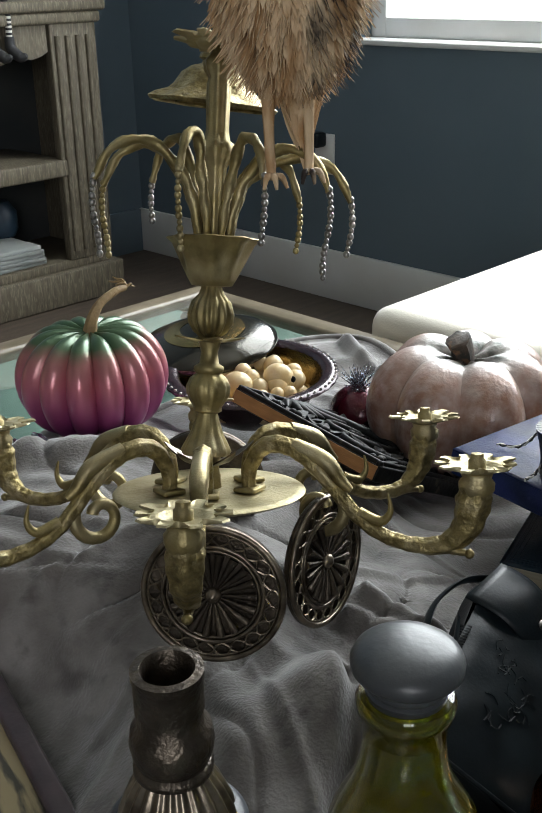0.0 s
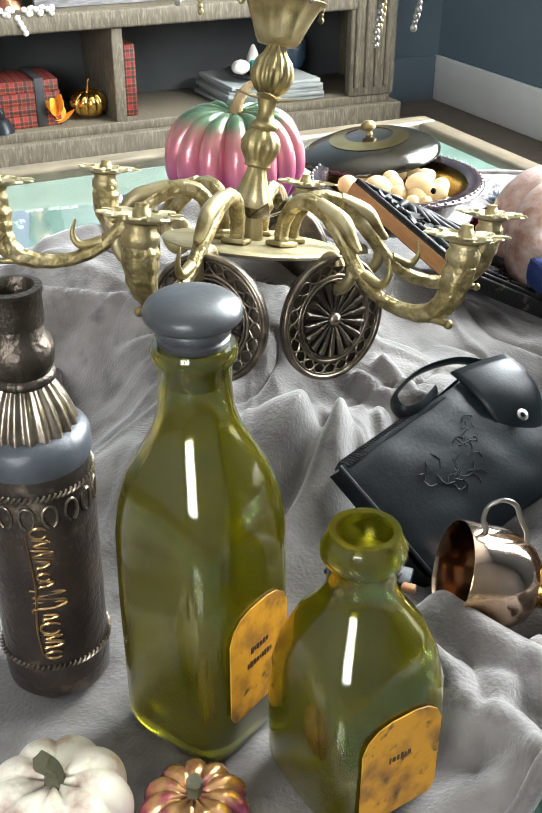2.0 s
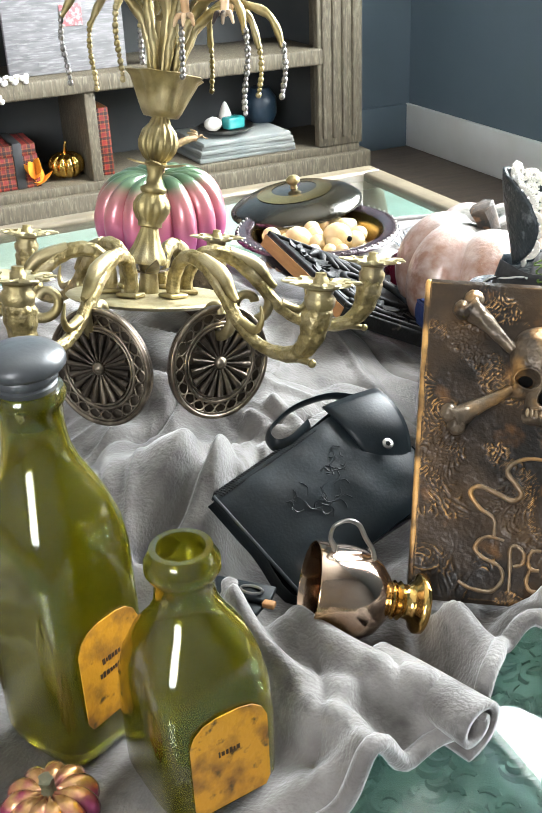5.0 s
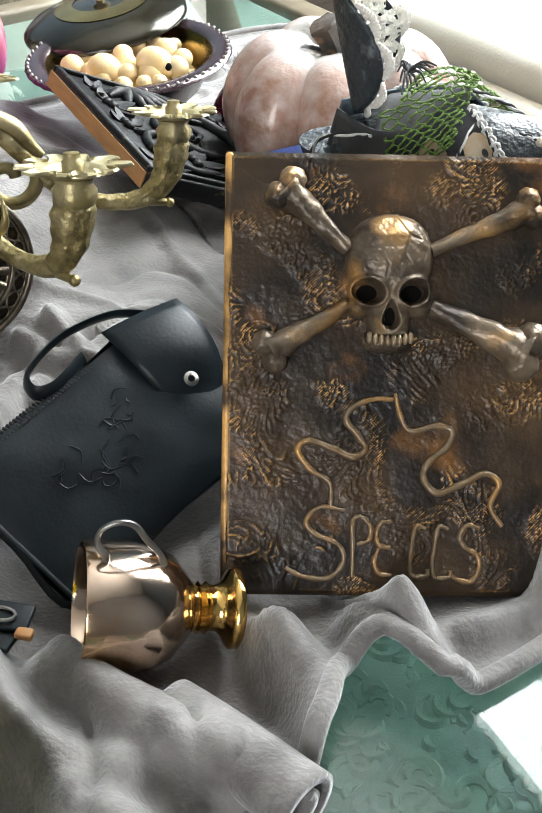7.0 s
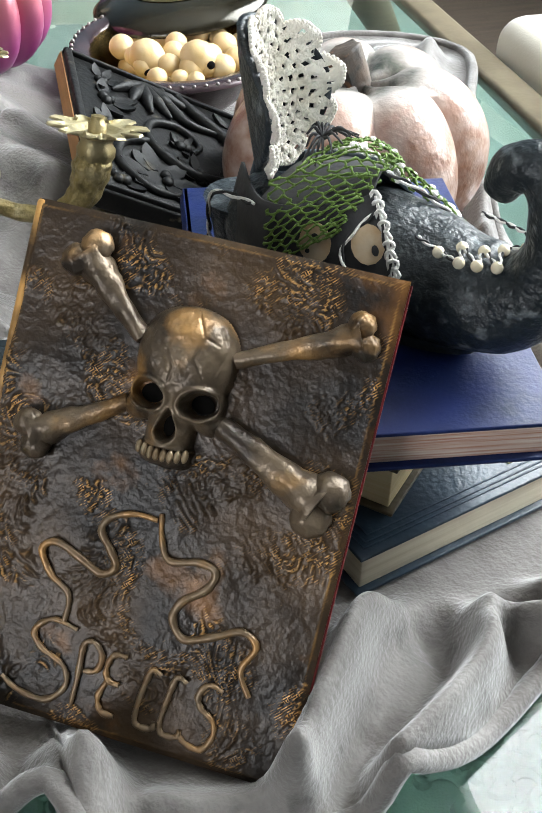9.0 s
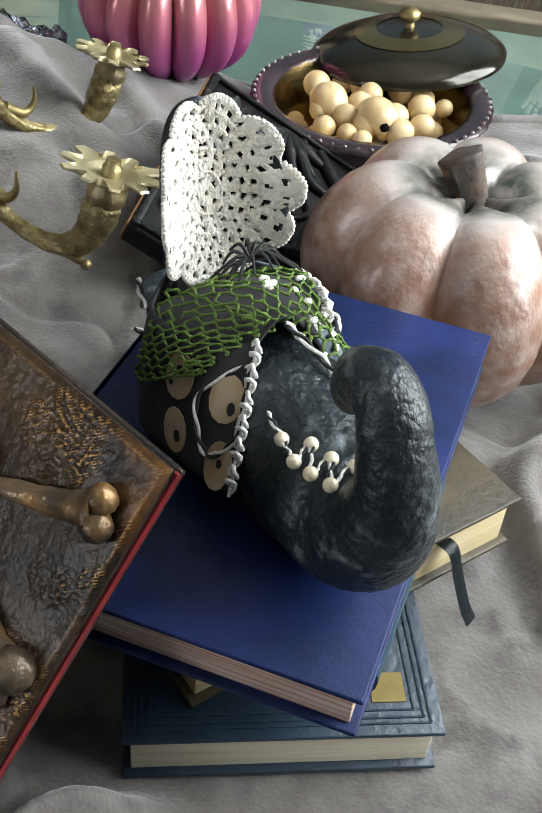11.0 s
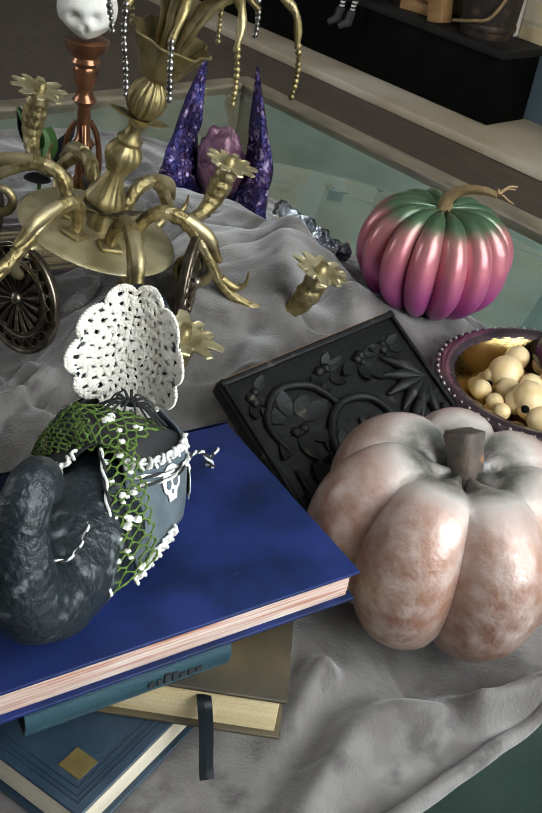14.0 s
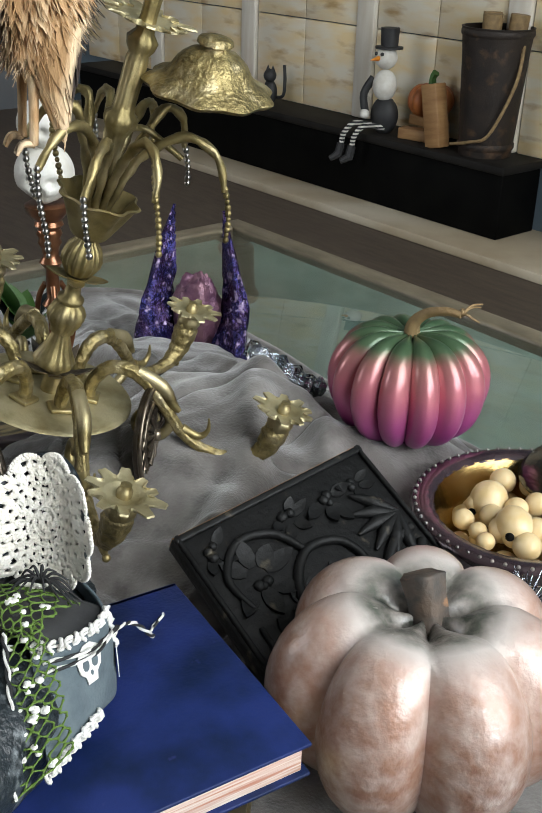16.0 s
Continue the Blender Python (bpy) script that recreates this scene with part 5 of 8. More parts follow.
# ---- carved slab ----
SA, SB, SC = Vector((-0.015, 0.971, 0.498)), Vector((0.12, 0.835, 0.476)), Vector((0.085, 1.095, 0.415))
slab_m = frame_of(SA, SB - SA, SC - SA)
sw, sl = (SB - SA).length, 0.19
slab = thing("carved_panel", slab_m, "black painted carved wooden panel with a scroll and leaf relief", "panel")
zdir = 1 if (slab_m.to_3x3() @ Vector((0, 0, 1))).z > 0 else -1
part("board", box(sw, sl, 0.016, at(sw / 2, sl / 2, -0.016 if zdir > 0 else 0), None, 0.002), M_RELIEF, slab)
part("raw_edge", box(sw - 0.004, 0.0012, 0.013, at(sw / 2, -0.0004, -0.0147 if zdir > 0 else 0.0015)), M_RAWWOOD, slab, "unpainted orange wood edge")
zz = 0.001 * zdir
g = G()
for sx, sy, lx, ly in ((sw / 2, 0.004, sw, 0.006), (sw / 2, sl - 0.004, sw, 0.006), (0.004, sl / 2, 0.006, sl), (sw - 0.004, sl / 2, 0.006, sl)):
    box(lx - 0.002, ly, 0.006, at(sx, sy, -0.002), g, 0.0015)
part("border", g, M_RELIEF, slab)
g = G()
# a great scrolling branch with a fan of long leaves at one end and clusters of berries and leaves along it
def stroke(pts, r):
    sweep(smooth_line([(x, y, 0.0022 * zdir) for x, y in pts], 8), r, 8, None, g, 1.0, (0, 0, 1))


stroke([(0.012, 0.1), (0.03, 0.115), (0.06, 0.142), (0.1, 0.145), (0.128, 0.12), (0.13, 0.085), (0.105, 0.06), (0.075, 0.066), (0.066, 0.092), (0.083, 0.108), (0.1, 0.098)], [0.0045, 0.0055, 0.0055, 0.005, 0.0045, 0.0045, 0.004, 0.0038, 0.0034, 0.003, 0.0024])
stroke([(0.012, 0.085), (0.035, 0.09), (0.052, 0.105), (0.05, 0.132)], [0.004, 0.005, 0.004, 0.002])
stroke([(0.06, 0.142), (0.1, 0.165), (0.145, 0.16), (0.172, 0.13), (0.175, 0.095)], [0.003, 0.0042, 0.004, 0.0034, 0.002])
stroke([(0.105, 0.06), (0.12, 0.035), (0.15, 0.028), (0.174, 0.05), (0.17, 0.08)], [0.003, 0.004, 0.0038, 0.0034, 0.002])
for k in range(6):
    a = radians(-62 + 25 * k)
    base = Vector((0.014, 0.07))
    d = Vector((math.cos(a), math.sin(a)))
    e = Vector((-d.y, d.x))
    stroke([base, base + d * 0.022 + e * 0.003, base + d * 0.042 + e * 0.009], [0.0036, 0.0058, 0.0012])
rnd = random.Random(2)
for (cx, cy), r0, n in (((0.152, 0.06), 0.026, 8), ((0.15, 0.135), 0.028, 9), ((0.172, 0.165), 0.018, 6), ((0.128, 0.1), 0.016, 6), ((0.03, 0.155), 0.018, 6), ((0.03, 0.03), 0.014, 5), ((0.172, 0.025), 0.016, 5), ((0.1, 0.03), 0.016, 6), ((0.055, 0.165), 0.014, 5), ((0.092, 0.092), 0.011, 5), ((0.06, 0.03), 0.02, 6), ((0.11, 0.172), 0.01, 4)):
    for k in range(n):
        a = 2 * math.pi * k / n + rnd.uniform(-0.2, 0.2)
        c = Vector((cx + 0.35 * r0 * math.cos(a), cy + 0.35 * r0 * math.sin(a), 0.0006 * zdir))
        lf = leaf(rnd.uniform(0.8, 1.15) * r0, r0 * 0.55, rnd.uniform(0.003, 0.006) * zdir, 0.003, 6)
        if 0.012 < c.x + r0 * math.cos(a) < sw - 0.008 and 0.012 < c.y + r0 * math.sin(a) < sl - 0.008:
            g.add(lf.v, lf.f, at(*c) @ pose(0, 0, 0, 0, 0, math.degrees(a) + rnd.uniform(-15, 15)))
    for k in range(3):
        ball(rnd.uniform(0.0035, 0.005), at(cx + rnd.uniform(-0.3, 0.3) * r0, cy + rnd.uniform(-0.3, 0.3) * r0, 0.0015 * zdir), g, 8, (1, 1, 0.8))
tagged(part("scroll_relief", g, M_RELIEF, slab), kind="stuff")

# ---- bowl of beads ----
M_BOWL = material("dark_plum_lacquer", (0.035, 0.02, 0.026), 0.25, 0.4, second=(0.07, 0.045, 0.05), scale=30, bump=0.08, coat=0.4)
M_BOWLIN = material("brass_lining", (0.5, 0.36, 0.14), 0.22, 1.0, second=(0.36, 0.25, 0.1), scale=25, bump=0.06)
bowl = thing("bowl", pose(-0.008, 1.125, 0.398, 2, 0, 0), "dark metal bowl with a brass lining and ornate rim", "bowl")
part("body", lathe([(0.0, 0.0), (0.04, 0.0), (0.045, 0.003), (0.07, 0.025), (0.082, 0.05), (0.086, 0.058)], 56, None, None, None, False), M_BOWL, bowl)
part("lining", lathe([(0.084, 0.058), (0.08, 0.049), (0.068, 0.026), (0.045, 0.006), (0.0, 0.0035)], 56, None, None, None, False), M_BOWLIN, bowl, "polished brass lining")
part("rim", lathe([(0.083, 0.057), (0.086, 0.06), (0.096, 0.061), (0.102, 0.059), (0.103, 0.0565), (0.1, 0.055), (0.086, 0.056)], 96, None, None, lambda a, i: 1 + 0.006 * math.cos(36 * a), False), M_BOWL, bowl, "wide dark beaded rim")
g = G()
for k in range(60):
    a = 2 * math.pi * k / 60
    ball(0.0017, at(0.0995 * math.cos(a), 0.0995 * math.sin(a), 0.0605), g, 6)
part("beading", g, M_SILVER, bowl)
rnd = random.Random(21)
spots = []
bead_mesh = {}
tries = 0
while len(spots) < 46 and tries < 4000:
    tries += 1
    a, q = rnd.uniform(0, 6.28), 0.066 * math.sqrt(rnd.random())
    r = rnd.choice((0.008, 0.0095, 0.0105, 0.012))
    x, y = q * math.cos(a), q * math.sin(a)
    lvl = 0.03 + 0.022 * (len(spots) > 24)
    z = lvl + 0.4 * r - 0.12 * q
    if all((x - X) ** 2 + (y - Y) ** 2 + (z - Z) ** 2 > (0.9 * (r + R)) ** 2 for X, Y, Z, R in spots):
        spots.append((x, y, z, r))
for x, y, z, r in spots:
    if r not in bead_mesh:
        bead_mesh[r] = mesh_of("bead", ball(r, None, None, 12, (1, 1, 0.97), 0.03, 2), M_IVORY)
    b = new("bead", bead_mesh[r])
    b.matrix_basis = at(-0.008 + x, 1.125 + y, 0.398 + z)
    tagged(b, "round ivory coloured wooden bead lying in the bowl", "bead", "beads in the bowl")


def little_skull(m, k, label):
    g = G()
    ball(k, None, g, 12, (1, 1.1, 0.95), 0.04)
    ball(k * 0.6, at(0, -k * 0.75, -k * 0.35), g, 10, (1, 0.8, 0.8))
    s = thing("skull_bead", m, label, "bead", "beads in the bowl")
    part("cranium", g, M_IVORY, s)
    h = G()
    for sx in (-1, 1):
        ball(k * 0.24, at(sx * k * 0.4, -k * 0.98, -k * 0.1), h, 8)
    part("eye_socket", h, M_HOLE, s)


little_skull(pose(-0.02, 1.088, 0.452, 20, 0, 60), 0.0165, "carved ivory skull among the beads")
little_skull(pose(0.025, 1.105, 0.456, 10, 20, 100), 0.016, "carved ivory skull among the beads")
M_LID = material("black_olive_metal", (0.016, 0.014, 0.009), 0.16, 0.5, second=(0.035, 0.029, 0.016), scale=30, bump=0.08, coat=0.3)
lid = thing("dish_cover", pose(-0.065, 1.205, 0.462, 4, -5, 0), "dark domed metal lid with a brass knob propped behind the bowl", "lid")
part("dome", lathe([(0.088, -0.004), (0.088, 0.0), (0.08, 0.006), (0.06, 0.014), (0.03, 0.02), (0.0, 0.021), (0.0, 0.019), (0.03, 0.017), (0.06, 0.011), (0.084, 0.0)], 56, None, None, None, False), M_LID, lid)
part("band", lathe([(0.05, 0.0168), (0.04, 0.0192), (0.03, 0.0204)], 56, None, None, None, False), M_BOWLIN, lid, "brassy band")
part("knob", lathe([(0.005, 0.02), (0.004, 0.025), (0.009, 0.029), (0.0095, 0.033), (0.006, 0.037), (0.0, 0.038)], 20, None, None, None, False), M_BRASS, lid)

# ---- leather pouch ----
PL, PT, PB = Vector((0.1113, 0.5266, 0.4407)), Vector((0.1836, 0.6619, 0.4689)), Vector((0.176, 0.4985, 0.387))
pouch_m = frame_of(PL, PT - PL, PB - PL)
pouch = thing("leather_pouch", pouch_m, "black leather pouch with whip-stitched edge, flap and strap loop", "pouch")
pz = 1 if (pouch_m.to_3x3() @ Vector((0, 0, 1))).dot(Vector((0, -1, 0.3))) > 0 else -1
PLEN, PDEP = 0.157, 0.098


def panel(w, h, puff, z0, g, nx=24, ny=14, skew=0.0, corner=0.0):
    vs, fs = [], []
    for i in range(nx + 1):
        for j in range(ny + 1):
            u, v = i / nx, j / ny
            bulge = puff * (4 * u * (1 - u)) ** 0.5 * (4 * v * (1 - v)) ** 0.5
            q = Vector((u * 3, v * 2, 0))
            bulge += 0.0016 * noise.noise(q * 2.2)
            vs.append((u * w * (1 - corner * v) + skew * v, v * h, z0 + bulge))
    for i in range(nx):
        for j in range(ny):
            a = i * (ny + 1) + j
            fs.append((a, a + ny + 1, a + ny + 2, a + 1))
    return g.add(vs, fs)


g = G()
panel(PLEN, PDEP, 0.008 * pz, 0.008 * pz, g, skew=0.006)
panel(PLEN, PDEP, -0.006 * pz, -0.012 * pz, g, skew=0.006)
part("body", g, M_BLACK, pouch, sharp=180)
# side walls between the two faces, sagging a little between the seams
ring = [(0, 0), (0.003, PDEP * 0.5), (0.006, PDEP), (PLEN * 0.5, PDEP), (PLEN + 0.006, PDEP), (PLEN + 0.003, PDEP * 0.5), (PLEN, 0), (PLEN * 0.5, 0), (0, 0)]
ring = [p for p in smooth_line([(x, y, 0) for x, y in ring], 5)]
g = G()
for p in ring:
    d = (p - Vector((PLEN / 2, PDEP / 2, 0))).normalized()
    g.v += [p + Vector((0, 0, 0.008 * pz)), p - d * 0.003 - Vector((0, 0, 0.002 * pz)), p - Vector((0, 0, 0.012 * pz))]
for k in range(len(ring) - 1):
    g.f += [(3 * k, 3 * k + 3, 3 * k + 4, 3 * k + 1), (3 * k + 1, 3 * k + 4, 3 * k + 5, 3 * k + 2)]
part("side_wall", g, M_BLACK, pouch, sharp=180)
part("piping", sweep(smooth_line([(0, 0, 0.008 * pz), (0.003, PDEP * 0.5, 0.0085 * pz), (0.006, PDEP, 0.008 * pz)], 5), 0.0016, 8), M_BLACK, pouch)
g = G()
for k in range(40):
    x = 0.004 + k * (PLEN * 0.62) / 40
    sweep([(x, -0.001, -0.006 * pz), (x + 0.001, -0.0028, 0.004 * pz), (x + 0.002, 0.004, 0.0105 * pz)], 0.0010, 5, None, g)
for k in range(34):
    y = 0.01 + k * 0.0022
    sweep([(PLEN - 0.004, y, 0.0105 * pz), (PLEN - 0.002, y + 0.001, 0.0105 * pz)], 0.0007, 5, None, g)
tagged(part("whip_stitching", g, M_STITCH, pouch), kind="stuff")
# flap folded over the upper end
g = G()
vs, fs = [], []
for i in range(11):
    u = i / 10
    for j in range(11):
        v = j / 10
        half = 0.022 * math.sqrt(max(1 - (v * 0.99) ** 3, 0.0)) + 0.003
        w = (u - 0.5) * 2
        vs.append((PLEN * 0.93 - 0.008 * v + w * half, -0.003 + 0.066 * v + 0.006 * w, (0.011 + 0.010 * math.sin(math.pi * min(v * 1.1, 1)) - 0.004 * w * w) * pz))
for i in range(10):
    for j in range(10):
        a = i * 11 + j
        fs.append((a, a + 11, a + 12, a + 1))
g.add(vs, fs)
flap = part("flap", g, M_BLACK, pouch, sharp=180)
sm = flap.modifiers.new("thickness", "SOLIDIFY")
sm.thickness = 0.002
part("snap", lathe([(0.0022, 0.0), (0.0045, 0.0005), (0.0045, 0.0014), (0.0022, 0.0018), (0.0018, 0.0008)], 18, at(0.137, 0.046, 0.0205 * pz) @ pose(0, 0, 0, 0 if pz > 0 else 180, 0, 0), None, None, False), M_SILVER, flap, "nickel snap fastener")
part("strap_loop", sweep(smooth_line([(PLEN * 0.97, -0.002, 0.004 * pz), (PLEN * 0.86, -0.016, 0.002 * pz), (PLEN * 0.66, -0.024, 0.0), (PLEN * 0.47, -0.019, 0.002 * pz), (PLEN * 0.43, -0.007, 0.006 * pz), (PLEN * 0.5, -0.001, 0.008 * pz), (PLEN * 0.66, -0.005, 0.004 * pz)], 7), 0.0058, 8, None, None, 0.28, (0, 0, 1)), M_BLACK, pouch)
g = G()
rnd = random.Random(5)
for k in range(30):
    t = rnd.random()
    c = Vector((0.045 + 0.05 * t + rnd.uniform(-0.008, 0.008), 0.026 + rnd.uniform(-0.01, 0.01) + 0.03 * math.sin(t * 3.1), 0.0162 * pz))
    d = Vector((rnd.uniform(-1, 1), rnd.uniform(-1, 1), 0)) * 0.008
    sweep(smooth_line([c - d * 0.7, c + Vector((d.y, -d.x, 0)) * 0.4, c + d * 0.7], 3), 0.0005, 5, None, g)
tagged(part("tooled_emblem", g, M_BLACK, pouch), kind="stuff")

# ---- the tipped cup ----
M_CUP = material("copper_silver_plate", (0.5, 0.38, 0.3), 0.13, 1.0, second=(0.34, 0.21, 0.12), scale=22, spread=(0.4, 0.62), third=(0.6, 0.36, 0.14), third_scale=12, third_spread=(0.55, 0.7), bump=0.04, bump_scale=60, rough_var=0.06)
M_CUPGOLD = material("gold_plate", (0.75, 0.48, 0.16), 0.1, 1.0, second=(0.6, 0.36, 0.1), scale=14)
ax = Vector((0.87, 0.41, -0.27)).normalized()
cup = thing("cup", frame_of((0.204, 0.479, 0.418), ax, (-0.41, 0.87, 0)) @ pose(0, 0, 0, 0, 90, 0) @ Matrix.Scale(1.05, 4), "shiny copper and silver plated cup lying on its side", "cup")
part("bowl", lathe([(0.0305, 0.0), (0.031, 0.001), (0.031, 0.012), (0.0315, 0.024), (0.03, 0.034), (0.025, 0.044), (0.017, 0.051), (0.0125, 0.054), (0.0105, 0.0535), (0.015, 0.049), (0.023, 0.042), (0.028, 0.033), (0.0293, 0.022), (0.0293, 0.004), (0.0305, 0.0)], 48, None, None, None, False), M_CUP, cup)
part("foot", lathe([(0.0125, 0.053), (0.0115, 0.056), (0.013, 0.057), (0.011, 0.059), (0.013, 0.061), (0.0112, 0.063), (0.0115, 0.067), (0.014, 0.07), (0.0185, 0.072), (0.02, 0.0735), (0.02, 0.077), (0.0185, 0.078), (0.0, 0.074)], 40, None, None, None, False), M_CUPGOLD, cup, "stepped golden foot")
hd = [(-0.03, 0, 0.009), (-0.034, 0, 0.008), (-0.04, 0, 0.004), (-0.049, 0, 0.004), (-0.0545, 0, 0.011), (-0.053, 0, 0.019), (-0.044, 0, 0.026), (-0.036, 0, 0.033), (-0.029, 0, 0.036)]
part("handle", sweep(smooth_line(hd, 6), [0.0018, 0.0019, 0.0015, 0.0012, 0.0014, 0.0016, 0.0016, 0.0015, 0.002], 9, None, None, 1.0, (0, 1, 0)), M_SILVER, cup)


# ---- witch's shoe on the blue book ----
M_SHOE = material("black_painted_clay", (0.008, 0.0125, 0.0155), 0.4, second=(0.014, 0.021, 0.026), scale=30, third=(0.16, 0.18, 0.19), third_scale=95, third_spread=(0.58, 0.74), bump=0.55, bump_scale=210, spec=0.5)
M_LACE = material("cream_crochet", (0.76, 0.71, 0.62), 0.85, second=(0.8, 0.77, 0.7), scale=90, bump=0.5, bump_scale=500, sheen=0.2)
M_WHITETRIM = material("white_cotton_trim", (0.76, 0.75, 0.72), 0.85, second=(0.66, 0.64, 0.6), scale=120, bump=0.4, bump_scale=500)
M_NET = material("green_net", (0.1, 0.17, 0.025), 0.75, second=(0.09, 0.16, 0.025), scale=120, bump=0.2)
M_PRINT = material("skull_print_cotton", (0.02, 0.02, 0.022), 0.8, second=(0.035, 0.035, 0.036), scale=60, bump=0.15)
M_PRINTPALE = material("printed_pale_motif", (0.5, 0.4, 0.28), 0.8, second=(0.42, 0.27, 0.13), scale=60, bump=0.1)
M_PEARL = material("cream_pearls", (0.7, 0.6, 0.4), 0.25, second=(0.75, 0.68, 0.52), scale=60, coat=0.5)
M_CORDDARK = material("black_cord", (0.015, 0.015, 0.016), 0.8)

shoe = thing("witch_shoe", at(0.35, 0.792, 0.4865), "curly toed black witch shoe trimmed with lace, green net and pearls", "shoe")
SO = Vector((0.35, 0.792, 0.4865))


def rel(points):
    return [Vector(p) - SO for p in points]


foot = smooth_line(rel([(0.268, 0.797, 0.522), (0.29, 0.797, 0.519), (0.325, 0.797, 0.521), (0.365, 0.795, 0.521), (0.4, 0.79, 0.5185), (0.428, 0.786, 0.522), (0.445, 0.783, 0.537), (0.4515, 0.781, 0.56), (0.447, 0.78, 0.584), (0.437, 0.781, 0.5975), (0.424, 0.782, 0.594), (0.418, 0.783, 0.581)]), 8)
part("foot", sweep(foot, [0.02, 0.029, 0.0335, 0.034, 0.0315, 0.0275, 0.0215, 0.0162, 0.0135, 0.0124, 0.0118, 0.008], 36, None, None, 1.0, (0, 0, 1), lambda a, i: 1 + 0.018 * math.sin(3 * a + i * 0.7) + 0.014 * noise.noise(Vector((2.2 * math.cos(a), 2.2 * math.sin(a), i * 0.3))) + 0.01 * noise.noise(Vector((7 * math.cos(a), 7 * math.sin(a), i * 0.9)))), M_SHOE, shoe)
part("sole", plate([(p.x, p.y) for p in smooth_line(rel([(0.252, 0.797, 0), (0.262, 0.776, 0), (0.3, 0.768, 0), (0.36, 0.768, 0), (0.4, 0.772, 0), (0.42, 0.785, 0), (0.4, 0.804, 0), (0.36, 0.822, 0), (0.3, 0.824, 0), (0.262, 0.818, 0), (0.252, 0.797, 0)]), 4)[:-1]], 0.006, at(0, 0, 0.0005)), M_SHOE, shoe)
part("heel", lathe([(0.016, 0.001), (0.0155, 0.012), (0.018, 0.028), (0.022, 0.042)], 20, at(-0.083, 0.005, 0)), M_SHOE, shoe)


def sheet(fn, nu, nv, keep=None, g=None, u0=-1.0, u1=1.0, v0=0.0, v1=1.0):
    g = g or G()
    vs = [fn(u0 + (u1 - u0) * i / nu, v0 + (v1 - v0) * j / nv) for i in range(nu + 1) for j in range(nv + 1)]
    fs = []
    for i in range(nu):
        for j in range(nv):
            if keep is None or keep(i, j):
                a = i * (nv + 1) + j
                fs.append((a, a + nv + 1, a + nv + 2, a + 1))
    return g.add(vs, fs)


def thicken(ob, t, offset=0.0):
    s = ob.modifiers.new("thickness", "SOLIDIFY")
    s.thickness, s.offset = t, offset
    return ob


# the spoon shaped back of the shaft; s across and t up, both from -1 to 1
SPOON, SPOON_UP, SPOON_OUT = Vector((0.281, 0.797, 0.59)) - SO, Vector((-0.2, 0, 0.98)), Vector((0.98, 0, 0.2))


def spoon(s, t, behind=0.0):
    high = 0.041 if t > 0 else 0.04
    hollow = 0.025 * abs(s) ** 2.1 + 0.003 * max(t, 0) ** 3
    return SPOON + Vector((0, 0.029 * s * (1 - 0.06 * t), 0)) + SPOON_UP * (high * t) + SPOON_OUT * (hollow - behind)


def shaft_rim(u, v):
    """The dark outside of the shaft: rings out from the middle of its back to its rim."""
    a = math.pi * u
    wide = 1.07 + 0.06 * max(-math.cos(a), 0)
    return spoon(v * wide * math.sin(a), v * 1.0 * math.cos(a), 0.0065)


thicken(part("shaft", sheet(shaft_rim, 64, 16, None, None, -1.0, 1.0, 0.02, 1.0), M_SHOE, shoe, sharp=180), 0.0035, 0.0)
# crochet doily lining the shaft: rounds of stitches with openwork, and a scalloped rim standing over the edge
TURNS, ROUNDS = 156, 32


def doily(i, j):
    a, q = 2 * math.pi * i / TURNS, 0.03 + 0.97 * j / ROUNDS
    lobes = abs(math.sin(a * 5 + 0.3)) ** 0.65 - 0.6
    grow = 1 + 0.17 * lobes * max(q - 0.6, 0) / 0.4
    flare = 0.004 * max(q - 0.75, 0) / 0.25
    s, t = q * grow * math.sin(a), q * grow * math.cos(a)
    w = noise.noise(Vector((s * 6, t * 6, 1.5))) * 0.0012 + noise.noise(Vector((s * 28, t * 28, 4.5))) * 0.0005
    return spoon(s, t, -0.0005 - w) + Vector((0, flare * math.sin(a), 0))


rnd = random.Random(17)
holes = set()
for j in range(4, ROUNDS - 3, 4):
    cell = 1.6 * j / ROUNDS
    step = max(round((6.0 + 1.5 * (j > 20)) / cell), 3)
    for i in range((j * 5) % step, TURNS, step):
        wide = max(round(rnd.uniform(1.6, 3.2) / cell), 1)
        for k in range(wide):
            holes.add(((i + k) % TURNS, j))
            if k < wide * 0.6 and rnd.random() < 0.85:
                holes.add(((i + k) % TURNS, j + 1))
for i in range(0, TURNS, 7):
    holes.add((i, ROUNDS - 3))
g = G()
g.v = [doily(i, j) for i in range(TURNS) for j in range(ROUNDS + 1)]
for i in range(TURNS):
    k = (i + 1) % TURNS
    for j in range(ROUNDS):
        if (i, j) not in holes:
            g.f.append((i * (ROUNDS + 1) + j, i * (ROUNDS + 1) + j + 1, k * (ROUNDS + 1) + j + 1, k * (ROUNDS + 1) + j))
thicken(part("lace_collar", g, M_LACE, shoe, "cream crochet doily with scalloped rim lining the shaft", sharp=180), 0.0022)
g = G()
